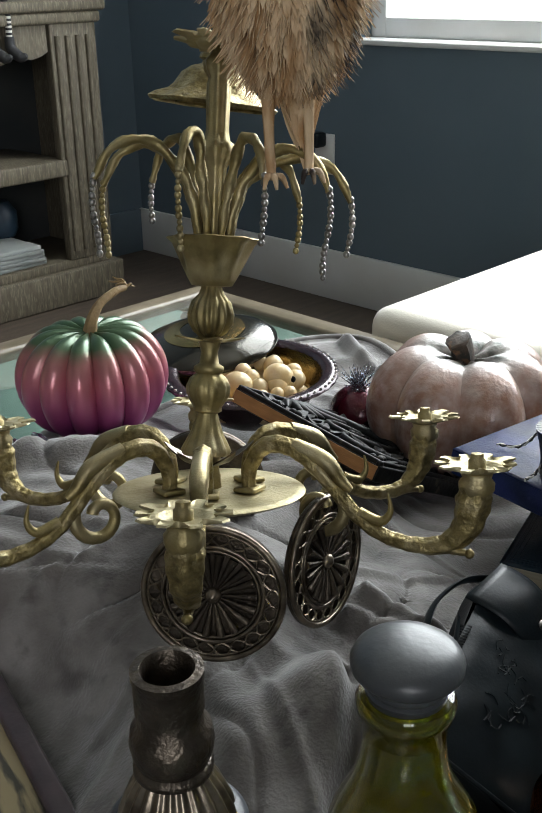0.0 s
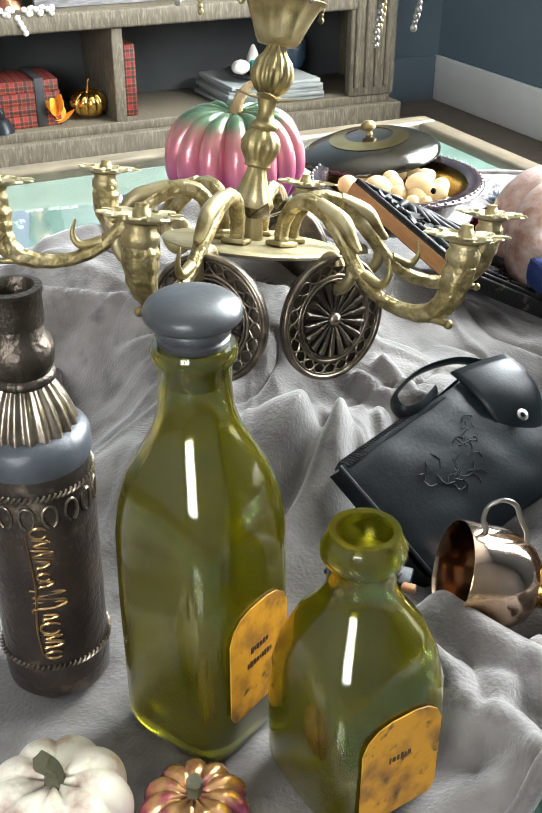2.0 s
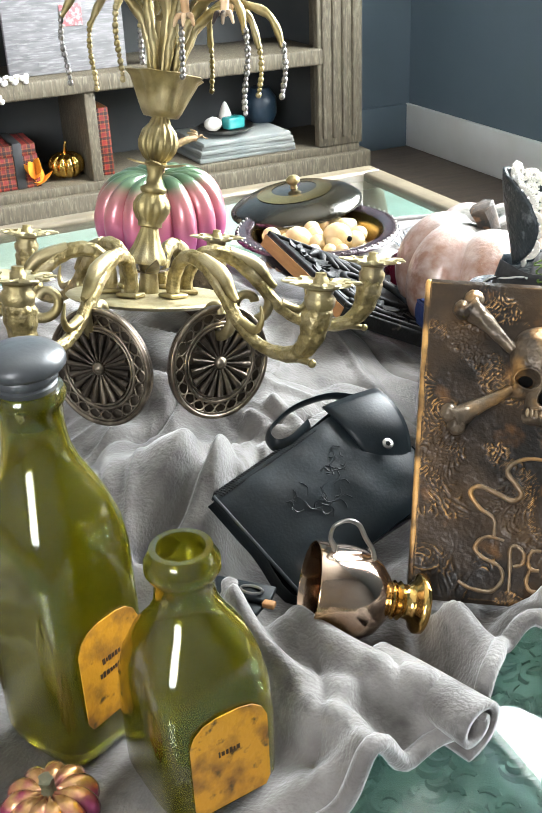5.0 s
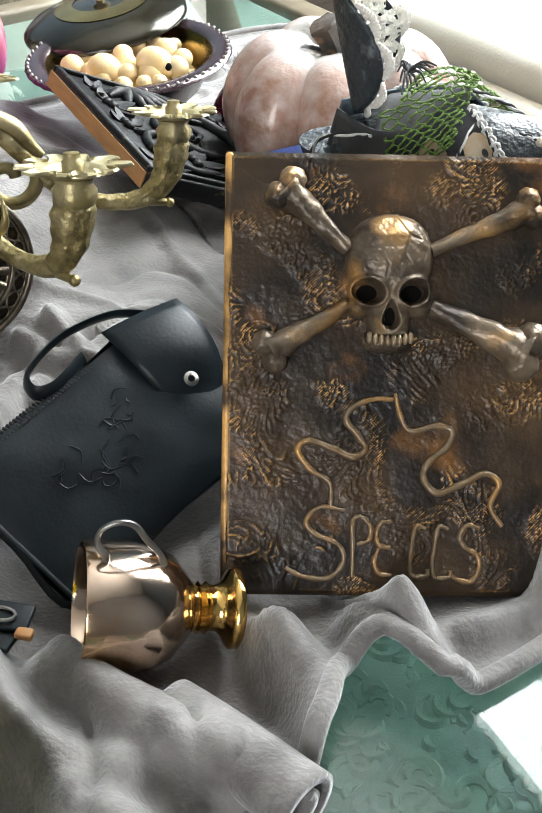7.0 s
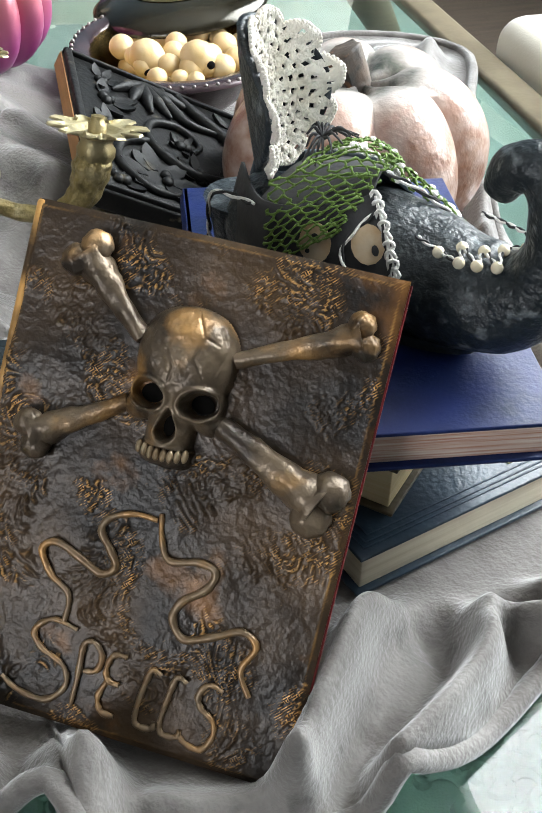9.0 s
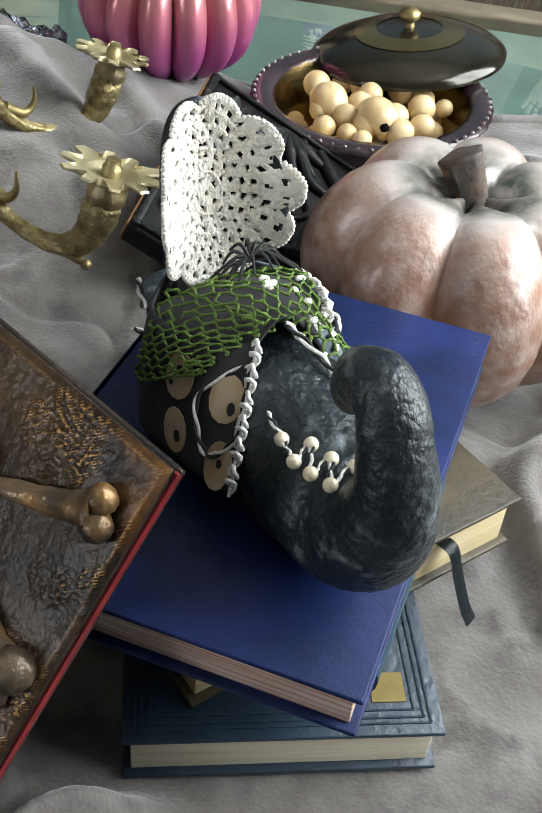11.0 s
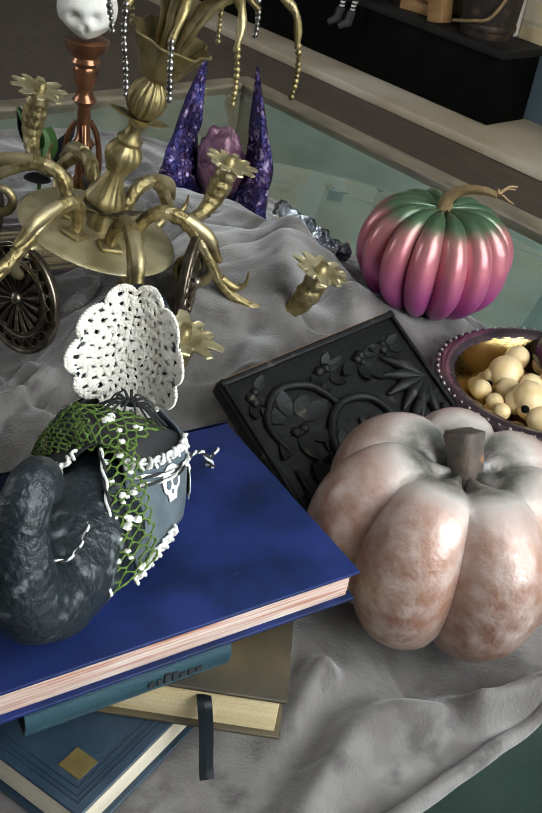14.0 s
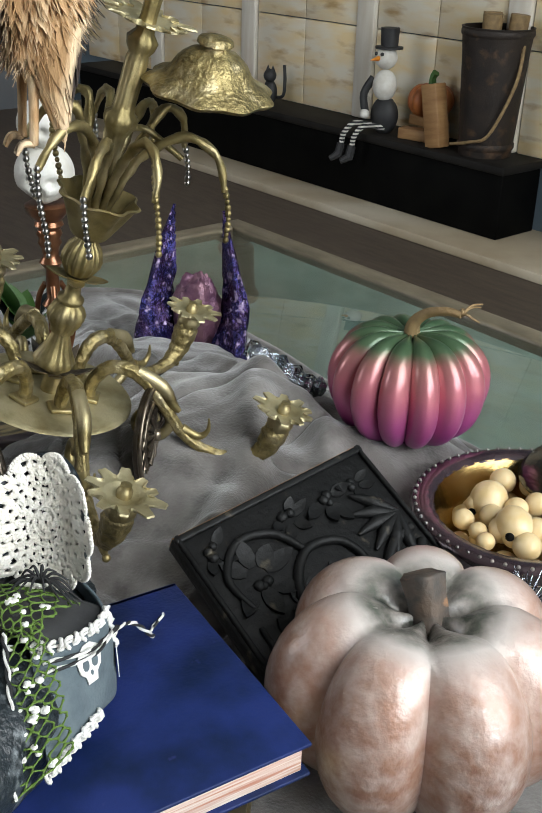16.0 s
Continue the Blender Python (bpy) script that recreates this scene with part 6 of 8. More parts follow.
for i in range(TURNS):
    ball(0.0013, at(*doily(i, ROUNDS)), g, 5, (1, 1, 1), 0.2, 3, i)
for j in range(7, ROUNDS, 4):
    for i in range(0, TURNS, 3):
        ball(0.0009, at(*(doily(i, j) + SPOON_OUT * 0.0008)), g, 4)
tagged(part("crochet_edging", g, M_LACE, shoe), kind="stuff")

# cloth sides of the ankle: from the back seam round to the front edge, and from the top hem down
PANELS = {-1: [((0.272, 0.79, 0.553), (0.262, 0.79, 0.493)), ((0.303, 0.760, 0.553), (0.303, 0.753, 0.493)), ((0.338, 0.766, 0.557), (0.352, 0.749, 0.506)), ((0.354, 0.782, 0.561), (0.389, 0.751, 0.519))],
          1: [((0.272, 0.804, 0.553), (0.262, 0.804, 0.493)), ((0.303, 0.834, 0.55), (0.303, 0.839, 0.493)), ((0.338, 0.827, 0.556), (0.347, 0.8385, 0.508)), ((0.352, 0.808, 0.56), (0.394, 0.829, 0.5125))]}


def side_point(s, u, v, off=0.0):
    q = [Vector(a).lerp(Vector(b), v) - SO for a, b in PANELS[s]]
    x = min(max(u, 0.0), 1.0) * 3
    i = min(int(x), 2)
    t = x - i
    p0, p1, p2, p3 = q[max(i - 1, 0)], q[i], q[i + 1], q[min(i + 2, 3)]
    p = 0.5 * (2 * p1 + (p2 - p0) * t + (2 * p0 - 5 * p1 + 4 * p2 - p3) * t * t + (3 * p1 - p0 - 3 * p2 + p3) * t ** 3)
    out = Vector((p.x + 0.03, (p.y - 0.005) * 1.0, 0)).normalized()
    return p + out * (off + 0.0025 * math.sin(math.pi * v))


def instep(u, v):
    """The cloth between the two sides, arched over the instep."""
    return side_point(-1, u, 0.0).lerp(side_point(1, u, 0.0), v) + Vector((0, 0, 0.012 * math.sin(math.pi * v) * (0.35 + 0.65 * u) - 0.003))


M_PRINTGREY = material("slate_skull_cotton", (0.075, 0.1, 0.115), 0.8, second=(0.11, 0.14, 0.155), scale=70, bump=0.2, bump_scale=500)
for s, mat, words in ((-1, M_PRINT, "black cotton panel with pale printed motifs"), (1, M_PRINTGREY, "slate blue cotton panel with white printed skulls")):
    thicken(part("print_panel", sheet(lambda u, v: side_point(s, u, v), 30, 14, None, None, 0.0, 1.0, 0.0, 1.0), mat, shoe, words, sharp=180), 0.0016)


thicken(part("instep_panel", sheet(instep, 20, 16, None, None, 0.3, 1.0, 0.0, 1.0), M_PRINT, shoe, "black cotton arched over the instep", sharp=180), 0.0014)


def motif(s, u, v, outline, mat, words, marks):
    """A flat printed shape on the cloth with dark marks on it."""
    c = side_point(s, u, v, 0.0014)
    du, dv = side_point(s, u - 0.03, v, 0.0014) - c, side_point(s, u, v - 0.05, 0.0014) - c
    m = frame_of(c, du if s > 0 else -du, dv)
    ob = part("printed_motif", plate(outline, 0.0005, m), mat, shoe, words, smooth=False)
    for x, y, r, tall in marks:
        part("motif_mark", plate([(x + r * math.cos(t), y + r * tall * math.sin(t)) for t in np.linspace(0, 2 * math.pi, 13)[:-1]], 0.0004, m @ at(0, 0, 0.0005)), M_PRINTGREY if s > 0 else M_CORDDARK, ob, smooth=False)


SKULL_SHAPE = [(-0.0045, -0.0095), (0.0045, -0.0095), (0.0055, -0.005), (0.0095, -0.002), (0.011, 0.004), (0.0085, 0.0095), (0.003, 0.0125), (-0.003, 0.0125), (-0.0085, 0.0095), (-0.011, 0.004), (-0.0095, -0.002), (-0.0055, -0.005)]
FACE = [(-0.0042, 0.0015, 0.0028, 1.2), (0.0042, 0.0015, 0.0028, 1.2), (0, -0.004, 0.001, 1.5)]
motif(1, 0.62, 0.36, SKULL_SHAPE, M_WHITETRIM, "white printed skull", FACE)
motif(1, 0.36, 0.62, SKULL_SHAPE, M_WHITETRIM, "white printed skull", FACE)
MOON = [(0.0085 * math.cos(t), 0.0105 * math.sin(t)) for t in np.linspace(0, 2 * math.pi, 15)[:-1]]
for u, v, marks in ((0.86, 0.36, [(0.003, -0.004, 0.0018, 1.6)]), (0.6, 0.3, [(0.0, 0.003, 0.002, 1.0), (-0.004, -0.004, 0.0012, 1.0)]), (0.88, 0.84, [(0.001, 0.001, 0.0016, 1.2)]), (0.62, 0.74, [(0.002, -0.002, 0.002, 1.4)])):
    motif(-1, u, v, MOON, M_PRINTPALE, "pale tan printed moon", marks)


# moss green lace net, a web of six sided meshes, in three pieces
def net(fn, cols, rows, seed, r=0.0006):
    g, rng = G(), random.Random(seed)
    grid = {}
    for i in range(cols + 1):
        for j in range(rows + 1):
            u = (i + rng.uniform(-0.22, 0.22)) / cols
            v = (j + (0.28 if (i + j) % 2 else -0.28) + rng.uniform(-0.14, 0.14)) / rows
            grid[i, j] = fn(min(max(u, 0), 1), min(max(v, 0), 1))
    for (i, j), p in grid.items():
        for q in ((i + 1, j), (i, j + 1) if (i + j) % 2 else None):
            if q in grid and rng.random() > 0.05:
                mid = (p + grid[q]) / 2
                thin = r * rng.uniform(0.75, 1.25)
                sweep([p, mid, grid[q]], [thin * 1.5, thin * 0.75, thin * 1.5], 5, None, g)
    return g


def quad(a, b, c, d, puff):
    """A draped four-cornered cloth; u runs from a to b, v from a to d."""
    a, b, c, d = [Vector(p) - SO for p in (a, b, c, d)]

    def fn(u, v):
        p = a.lerp(b, u).lerp(d.lerp(c, u), v)
        q = 4 * (u * (1 - u) + v * (1 - v)) / 2
        return p + Vector(puff) * q + Vector((0, 0, 0.0016 * noise.noise(Vector((u * 5, v * 5, 2)))))
    return fn


flap = quad((0.352, 0.795, 0.5665), (0.342, 0.812, 0.5665), (0.378, 0.8375, 0.516), (0.415, 0.8185, 0.515), (0.005, 0.005, 0.0075))
cover = quad((0.354, 0.797, 0.5665), (0.302, 0.769, 0.5605), (0.312, 0.7465, 0.522), (0.347, 0.7605, 0.547), (0.003, -0.0085, 0.0055))
band = quad((0.318, 0.826, 0.5625), (0.312, 0.768, 0.5635), (0.353, 0.781, 0.5665), (0.357, 0.812, 0.566), (0.004, 0, 0.013))
for fn, nc, nr, k in ((flap, 7, 17, 31), (cover, 13, 12, 32), (band, 14, 7, 33)):
    tagged(part("green_net", net(fn, nc, nr, k), M_NET, shoe, "moss green lace net", sharp=180), kind="stuff")
# white flowers worked into the net
g = G()
rnd = random.Random(12)
for k in range(26):
    u, v = rnd.choice((0.12, 0.35, 0.6)) + rnd.uniform(-0.06, 0.06), rnd.uniform(0.05, 0.97)
    fl = flap(u, v) + Vector((0, 0, -0.0004))
    ball(rnd.uniform(0.0015, 0.0027), at(*fl), g, 6, (1, 1, 0.5), 0.3, 3, k)
for k in range(9):
    ball(rnd.uniform(0.0015, 0.0025), at(*band(rnd.uniform(0.1, 0.7), rnd.uniform(0.2, 0.9))), g, 6, (1, 1, 0.5), 0.3, 3, k)
tagged(part("net_blossom", g, M_WHITETRIM, shoe, "small white flowers worked into the net"), kind="stuff")


def trim(line, r, step, name, mat, label=""):
    """A row of small crochet loops on a narrow tape."""
    pts = smooth_line(line, 14)
    g, acc, k = G(), step, 0
    sweep(pts[::4] + [pts[-1]], r * 0.3, 5, None, g)
    for a, b in zip(pts[:-1], pts[1:]):
        acc += (b - a).length
        if acc >= step:
            acc, k = 0.0, k + 1
            ring = [a + Vector((r * math.cos(t), 0.35 * r * math.sin(2 * t) * (-1) ** k, r * math.sin(t))) for t in np.linspace(0, 2 * math.pi, 9)]
            sweep(ring, r * 0.42, 5, None, g)
    return tagged(part(name, g, mat, shoe, label, sharp=180), kind="stuff")


# looped tape down the front edge of the dark side, scalloped tape round the hem of the other
trim([side_point(-1, 1.0, v, 0.0025) for v in (0.0, 0.35, 0.7, 1.0)], 0.0026, 0.0044, "crochet_trim", M_WHITETRIM, "white looped crochet trim")
trim([side_point(1, u, 0.02, 0.002) for u in (0.95, 0.75, 0.5, 0.34)], 0.003, 0.0042, "crochet_trim", M_WHITETRIM, "white scalloped crochet trim")
trim([side_point(1, u, 0.97, 0.003) for u in (1.0, 0.88, 0.74, 0.62)], 0.0032, 0.0042, "crochet_trim", M_WHITETRIM)
trim([side_point(1, 0.34, v, 0.002) for v in (0.04, 0.25, 0.5)], 0.0024, 0.0042, "crochet_trim", M_WHITETRIM)


def cord(line, r=0.0009):
    pts = smooth_line(line, 10)
    for k, mat in ((0, M_WHITETRIM), (1, M_CORDDARK)):
        tw = []
        for i, p in enumerate(pts):
            a = i * 0.9 + k * math.pi
            tw.append(p + Vector((r * math.cos(a), r * math.sin(a), r * 0.5 * math.sin(a))))
        part("twisted_cord", sweep(tw, r, 6), mat, shoe, "" if k else "black and white twisted cord")


cord([side_point(1, 0.9, 0.12, 0.004), side_point(1, 0.62, 0.17, 0.004), side_point(1, 0.34, 0.28, 0.004), Vector((0.282, 0.846, 0.524)) - SO, Vector((0.263, 0.853, 0.5)) - SO, Vector((0.245, 0.847, 0.4885)) - SO, Vector((0.226, 0.852, 0.4885)) - SO])
cord([side_point(1, 0.92, 0.2, 0.004), side_point(1, 0.6, 0.24, 0.004), side_point(1, 0.36, 0.22, 0.004)])
cord([flap(0.02, v) + Vector((0.002, 0, 0.001)) for v in (0.0, 0.3, 0.6, 1.0)])
cord([side_point(-1, 0.95, 0.1, 0.004), side_point(-1, 0.72, 0.35, 0.004), side_point(-1, 0.8, 0.75, 0.004), side_point(-1, 0.95, 0.6, 0.003), side_point(-1, 0.97, 0.2, 0.003)], 0.0008)
cord([side_point(-1, 0.3, 0.05, 0.003), Vector((0.264, 0.772, 0.54)) - SO, Vector((0.252, 0.785, 0.505)) - SO, Vector((0.247, 0.792, 0.4895)) - SO, Vector((0.236, 0.782, 0.4885)) - SO])
# pearls strung along the instep
strung = [(0.398, 0.768, 0.549), (0.407, 0.7757, 0.5505), (0.4174, 0.7781, 0.5505), (0.4254, 0.7834, 0.551), (0.4346, 0.7885, 0.5525), (0.4095, 0.7665, 0.5475), (0.418, 0.7685, 0.5475), (0.427, 0.7715, 0.548)]
for p in strung:
    part("pearl", ball(0.0031, at(*(Vector(p) - SO)), None, 10), M_PEARL, shoe)
loops = [Vector(p) + Vector((0, 0, 0.001)) - SO for p in ((0.386, 0.768, 0.553), strung[0], strung[5], strung[1], strung[6], strung[2], strung[7], strung[3], strung[4], (0.433, 0.799, 0.552), (0.42, 0.803, 0.553), (0.405, 0.803, 0.555))]
cord(loops, 0.0007)
g = G()
rnd = random.Random(6)
for k in range(18):
    a = 2 * math.pi * k / 18
    c = Vector((0.313, 0.803, 0.5715)) - SO
    d = Vector((math.cos(a) * 0.5 + 0.25, math.sin(a), 0.3 * math.cos(2 * a) + 0.1))
    sweep(smooth_line([c, c + d * rnd.uniform(0.008, 0.013) + Vector((0, 0, 0.004)), c + d * rnd.uniform(0.016, 0.026) - Vector((0, 0, 0.003))], 4), [0.0012, 0.0005], 5, None, g)
part("bow_threads", g, M_CORDDARK, shoe, "small black thread bow")


# ---- arching palm arms, bell and top dish of the candelabrum ----
def palm(angle, reach, peak, drop):
    m = pose(0, 0, 0, 0, 0, angle)
    line = smooth_line([(0.008, 0, 0.14), (0.014, 0, 0.17), (0.024, 0, 0.198), (reach * 0.55, 0, peak), (reach * 0.85, 0, peak - 0.006), (reach, 0, peak - 0.03)], 6)
    p = part("palm_arm", sweep(line, [0.003, 0.0034, 0.0039, 0.0039, 0.0034, 0.0024], 10, None, None, 1.0, (0, 1, 0), lambda a, i: 1 + 0.22 * math.cos(2 * a + i * 1.4)), M_BRASS, chand)
    p.matrix_basis = STEM @ m
    g = G()
    down = (Matrix.Rotation(radians(20), 4, "X") @ Vector((0, 0, -1)))
    down = (m.to_3x3().inverted() @ down).normalized()
    q = Vector((reach, 0, peak - 0.028))
    for k in range(int(drop / 0.0046)):
        ball(0.0026 - 0.0006 * (k % 3 == 2), at(*(q + down * 0.0046 * k + Vector((0.002 * math.sin(k * 0.4), 0, 0)))), g, 7, (1, 1, 1.1))
    part("bead_strand", g, M_SILVER if angle % 2 else M_BRASS, p, "hanging strand of small beads")


for a, r, pk, dr in ((-57, 0.068, 0.222, 0.055), (-21, 0.088, 0.218, 0.07), (5, 0.1, 0.216, 0.05), (40, 0.08, 0.22, 0.05), (92, 0.092, 0.224, 0.05), (139, 0.07, 0.23, 0.04), (172, 0.085, 0.222, 0.06), (205, 0.09, 0.22, 0.06), (250, 0.06, 0.225, 0.06)):
    palm(a, r, pk, dr)
part("top_dish", flower_dish(0.036, 11, None, at(0, 0, 0.292), 9), M_BRASS_PALE, chand, "pale brass flower dish").matrix_basis = STEM
bell = part("bell_shade", lathe([(0.052, -0.004), (0.054, -0.001), (0.049, 0.003), (0.038, 0.008), (0.033, 0.015), (0.028, 0.025), (0.02, 0.032), (0.012, 0.035), (0.011, 0.039), (0.0145, 0.041), (0.0135, 0.045), (0.008, 0.047), (0.0, 0.048)], 72, None, None, lambda a, i: 1 + (0.05 * math.cos(9 * a) if i < 4 else 0.02 * math.sin(12 * a)), False), M_BRASS_CHASED, chand, "embossed brass bell shaped cap")
thicken(bell, 0.0014)
bell.matrix_basis = LEAN.inverted() @ pose(-0.017, 0.841, 0.79, -10, 8, 0) @ Matrix.Diagonal((0.9, 0.9, 0.78, 1))
part("bell_bracket", sweep(smooth_line([(0.002, 0.006, 0.2), (0.0, 0.03, 0.214), (0.0, 0.055, 0.205), (0.0, 0.066, 0.2)], 6), 0.0028, 8), M_BRASS, chand)

# ---- feathered owl ornament on the palm arms: one plain form ----
M_FEATHER = material("tawny_feathers", (0.44, 0.26, 0.12), 0.8, second=(0.74, 0.56, 0.36), scale=40, spread=(0.42, 0.58), third=(0.03, 0.02, 0.016), third_scale=24, third_spread=(0.54, 0.62), bump=0.5, bump_scale=200, stretch=(1, 1, 0.35))


def owl():
    g = G()
    rnd = random.Random(77)
    c = Vector((0, 0, 0.145))
    ball(0.05, at(*c), g, 18, (0.95, 0.85, 1.7), 0.06)
    for k in range(1500):
        z = rnd.uniform(-0.97, 0.9)
        a = rnd.uniform(0, 6.283)
        s = math.sqrt(1 - z * z)
        p = c + Vector((0.0475 * s * math.cos(a), 0.0425 * s * math.sin(a), 0.085 * z))
        n = Vector((s * math.cos(a) / 0.95, s * math.sin(a) / 0.85, z / 1.7)).normalized()
        down = (Vector((0, 0, -1)) + n * n.z)
        down = (down.normalized() if down.length > 0.05 else Vector((1, 0, 0)))
        fluff = 0.35 + 0.5 * max(-z, 0)
        lf = leaf(rnd.uniform(0.01, 0.02), rnd.uniform(0.004, 0.0065), 0.002, 0.0004, 3)
        g.add(lf.v, lf.f, frame_of(p, down + n * fluff + Vector((rnd.uniform(-0.3, 0.3), rnd.uniform(-0.3, 0.3), 0)) * 0.4, n.cross(down)))
    for k in range(260):
        a, z = rnd.uniform(0, 6.283), rnd.uniform(-0.98, -0.7)
        s = math.sqrt(1 - z * z)
        p = c + Vector((0.047 * s * math.cos(a), 0.042 * s * math.sin(a), 0.084 * z))
        d = Vector((math.cos(a) * 0.7, math.sin(a) * 0.7, -0.8)).normalized()
        sweep([p, p + d * rnd.uniform(0.008, 0.018)], [0.0006, 0.0002], 3, None, g)
    for sx, sy in ((-0.017, -0.008), (0.012, 0.002)):
        sweep(smooth_line([(sx, sy, 0.075), (sx * 1.05, sy - 0.003, 0.035), (sx, sy - 0.005, 0.004)], 5), [0.006, 0.0036, 0.0032], 8, None, g)
        for t in (-0.6, 0.0, 0.6):
            sweep(smooth_line([(sx, sy - 0.005, 0.004), (sx + 0.009 * math.sin(t), sy - 0.005 - 0.009 * math.cos(t), 0.005), (sx + 0.014 * math.sin(t), sy - 0.005 - 0.014 * math.cos(t), -0.002)], 4), [0.0026, 0.0024, 0.001], 6, None, g)
    for k in range(1800):
        a, z = rnd.uniform(0, 6.283), rnd.uniform(-0.98, 0.3)
        s = math.sqrt(1 - z * z)
        p = c + Vector((0.049 * s * math.cos(a), 0.044 * s * math.sin(a), 0.086 * z))
        d = Vector((math.cos(a) * 0.6 + rnd.uniform(-0.3, 0.3), math.sin(a) * 0.6 + rnd.uniform(-0.3, 0.3), -0.8)).normalized()
        sweep([p, p + d * rnd.uniform(0.01, 0.02)], [0.0006, 0.0002], 3, None, g)
    for k in range(110):
        t = rnd.uniform(-1, 1)
        z = rnd.uniform(0.045, 0.1)
        w = 0.006 + 0.028 * (z - 0.02) / 0.1
        lf = leaf(rnd.uniform(0.03, 0.05), 0.008, 0.002, 0.0006, 4)
        a = rnd.uniform(0, 6.28)
        g.add(lf.v, lf.f, frame_of((0.01 + w * math.cos(a), 0.012 + w * math.sin(a), z), (-0.35 * math.cos(a) + 0.1, -0.35 * math.sin(a) + 0.15, -1), (-math.sin(a), math.cos(a), 0)))
    return g


single("owl_ornament", owl(), M_FEATHER, pose(0.044, 0.728, 0.752, 0, 0, 15), "tawny feathered owl ornament perched on the candelabrum", "ornament", sharp=60)

# ---- behind the candelabrum ----
M_COPPER = material("copper_turned", (0.3, 0.13, 0.06), 0.28, 0.8, second=(0.16, 0.07, 0.035), scale=40, bump=0.1, coat=0.3)
M_PLASTER = material("white_plaster", (0.74, 0.72, 0.67), 0.6, second=(0.6, 0.57, 0.5), scale=40, bump=0.15)
zb = rest(-0.33, 0.6)
stick = thing("candlestick", at(-0.335, 0.602, zb - 0.004), "turned copper coloured candlestick carrying white skulls", "candlestick")
k = (0.606 - zb + 0.004) / 0.16
part("stem", lathe([(0.0, 0.0), (0.028, 0.0), (0.029, 0.004), (0.012, 0.01), (0.01, 0.02), (0.015, 0.028), (0.009, 0.036), (0.008, 0.06), (0.014, 0.066), (0.008, 0.072), (0.0075, 0.1), (0.014, 0.106), (0.009, 0.112), (0.011, 0.12), (0.014, 0.124), (0.012, 0.128), (0.015, 0.132), (0.013, 0.136), (0.017, 0.14), (0.015, 0.144), (0.024, 0.152), (0.026, 0.158), (0.022, 0.16), (0.0, 0.158)], 32, Matrix.Diagonal((1, 1, k, 1)), None, None, False), M_COPPER, stick)
for j in range(3):
    a = radians(120 * j + 20)
    part("side_rod", sweep(smooth_line([(0.012 * math.cos(a), 0.012 * math.sin(a), 0.012), (0.024 * math.cos(a), 0.024 * math.sin(a), 0.05), (0.02 * math.cos(a), 0.02 * math.sin(a), 0.09), (0.01 * math.cos(a), 0.01 * math.sin(a), 0.11)], 5), 0.0035, 8), M_COPPER, stick)
for j, (dz, s) in enumerate(((0.0, 1.0), (0.058, 0.85))):
    g0 = ball(1.0, None, None, 26)
    g, q = G(), 0.033 * s
    for p in g0.v:
        d = Vector(p)
        d.x *= 1.12
        jaw = min(max((-d.z - 0.35) / 0.5, 0), 1) * (1 if d.x > 0 else 0.4)
        d.y *= 1 - 0.35 * jaw
        for sy in (-1, 1):
            d *= 1 - 0.34 * math.exp(-(((p[1] - sy * 0.36) / 0.2) ** 2 + ((p[2] + 0.16) / 0.18) ** 2)) * (p[0] > 0)
        d *= 1 - 0.2 * math.exp(-((p[1] / 0.11) ** 2 + ((p[2] + 0.48) / 0.14) ** 2)) * (p[0] > 0)
        d *= 1 - 0.07 * math.exp(-((p[2] + 0.68) / 0.05) ** 2) * (p[0] > 0)
        g.v.append(d * q + Vector((0.004, 0, q * 0.92)))
    g.f = g0.f
    single("skull_ornament", g, M_PLASTER, pose(-0.335, 0.602, 0.609 + dz, 0, 0, 10 + 25 * j), "white plaster skull set on the candlestick", "ornament", "plaster skulls", sharp=180)
# violet winged ornament
M_VIOLET = material("violet_glitter", (0.035, 0.016, 0.06), 0.22, 0.7, second=(0.015, 0.016, 0.09), scale=60, third=(0.3, 0.23, 0.36), third_scale=110, third_spread=(0.57, 0.68), bump=1.0, bump_scale=180)
M_MAUVE = material("mauve_resin", (0.2, 0.1, 0.13), 0.3, 0.4, second=(0.1, 0.04, 0.08), scale=60, bump=0.6, bump_scale=200)
zv = rest(-0.41, 0.755) - 0.004
wing = thing("winged_ornament", at(-0.41, 0.755, zv), "glittering violet ornament with two upswept pointed wings", "ornament")
for s, tip in ((-1, (-0.06, -0.035)), (1, (-0.04, 0.03))):
    for j in range(9):
        t = j / 8
        b0 = Vector((0.03 - 0.05 * t, s * (0.058 - 0.032 * t), 0.002))
        g = sweep(smooth_line([b0, b0.lerp(Vector((tip[0], tip[1], 0.13)), 0.45) + Vector((0, s * 0.012, 0)), Vector((tip[0], tip[1], (0.575 - zv) * (1 - 0.45 * t)))], 6), [0.011, 0.0095, 0.0014], 8, None, None, 1.0, (0, 0, 1), lambda a, i: 1 + 0.3 * math.cos(3 * a + i))
        part("wing_feather", g, M_VIOLET, wing)
part("body", ball(0.032, at(-0.02, 0, 0.046), None, 16, (0.8, 0.95, 1.6), 0.3, 3.5), M_MAUVE, wing, "mauve resin body")
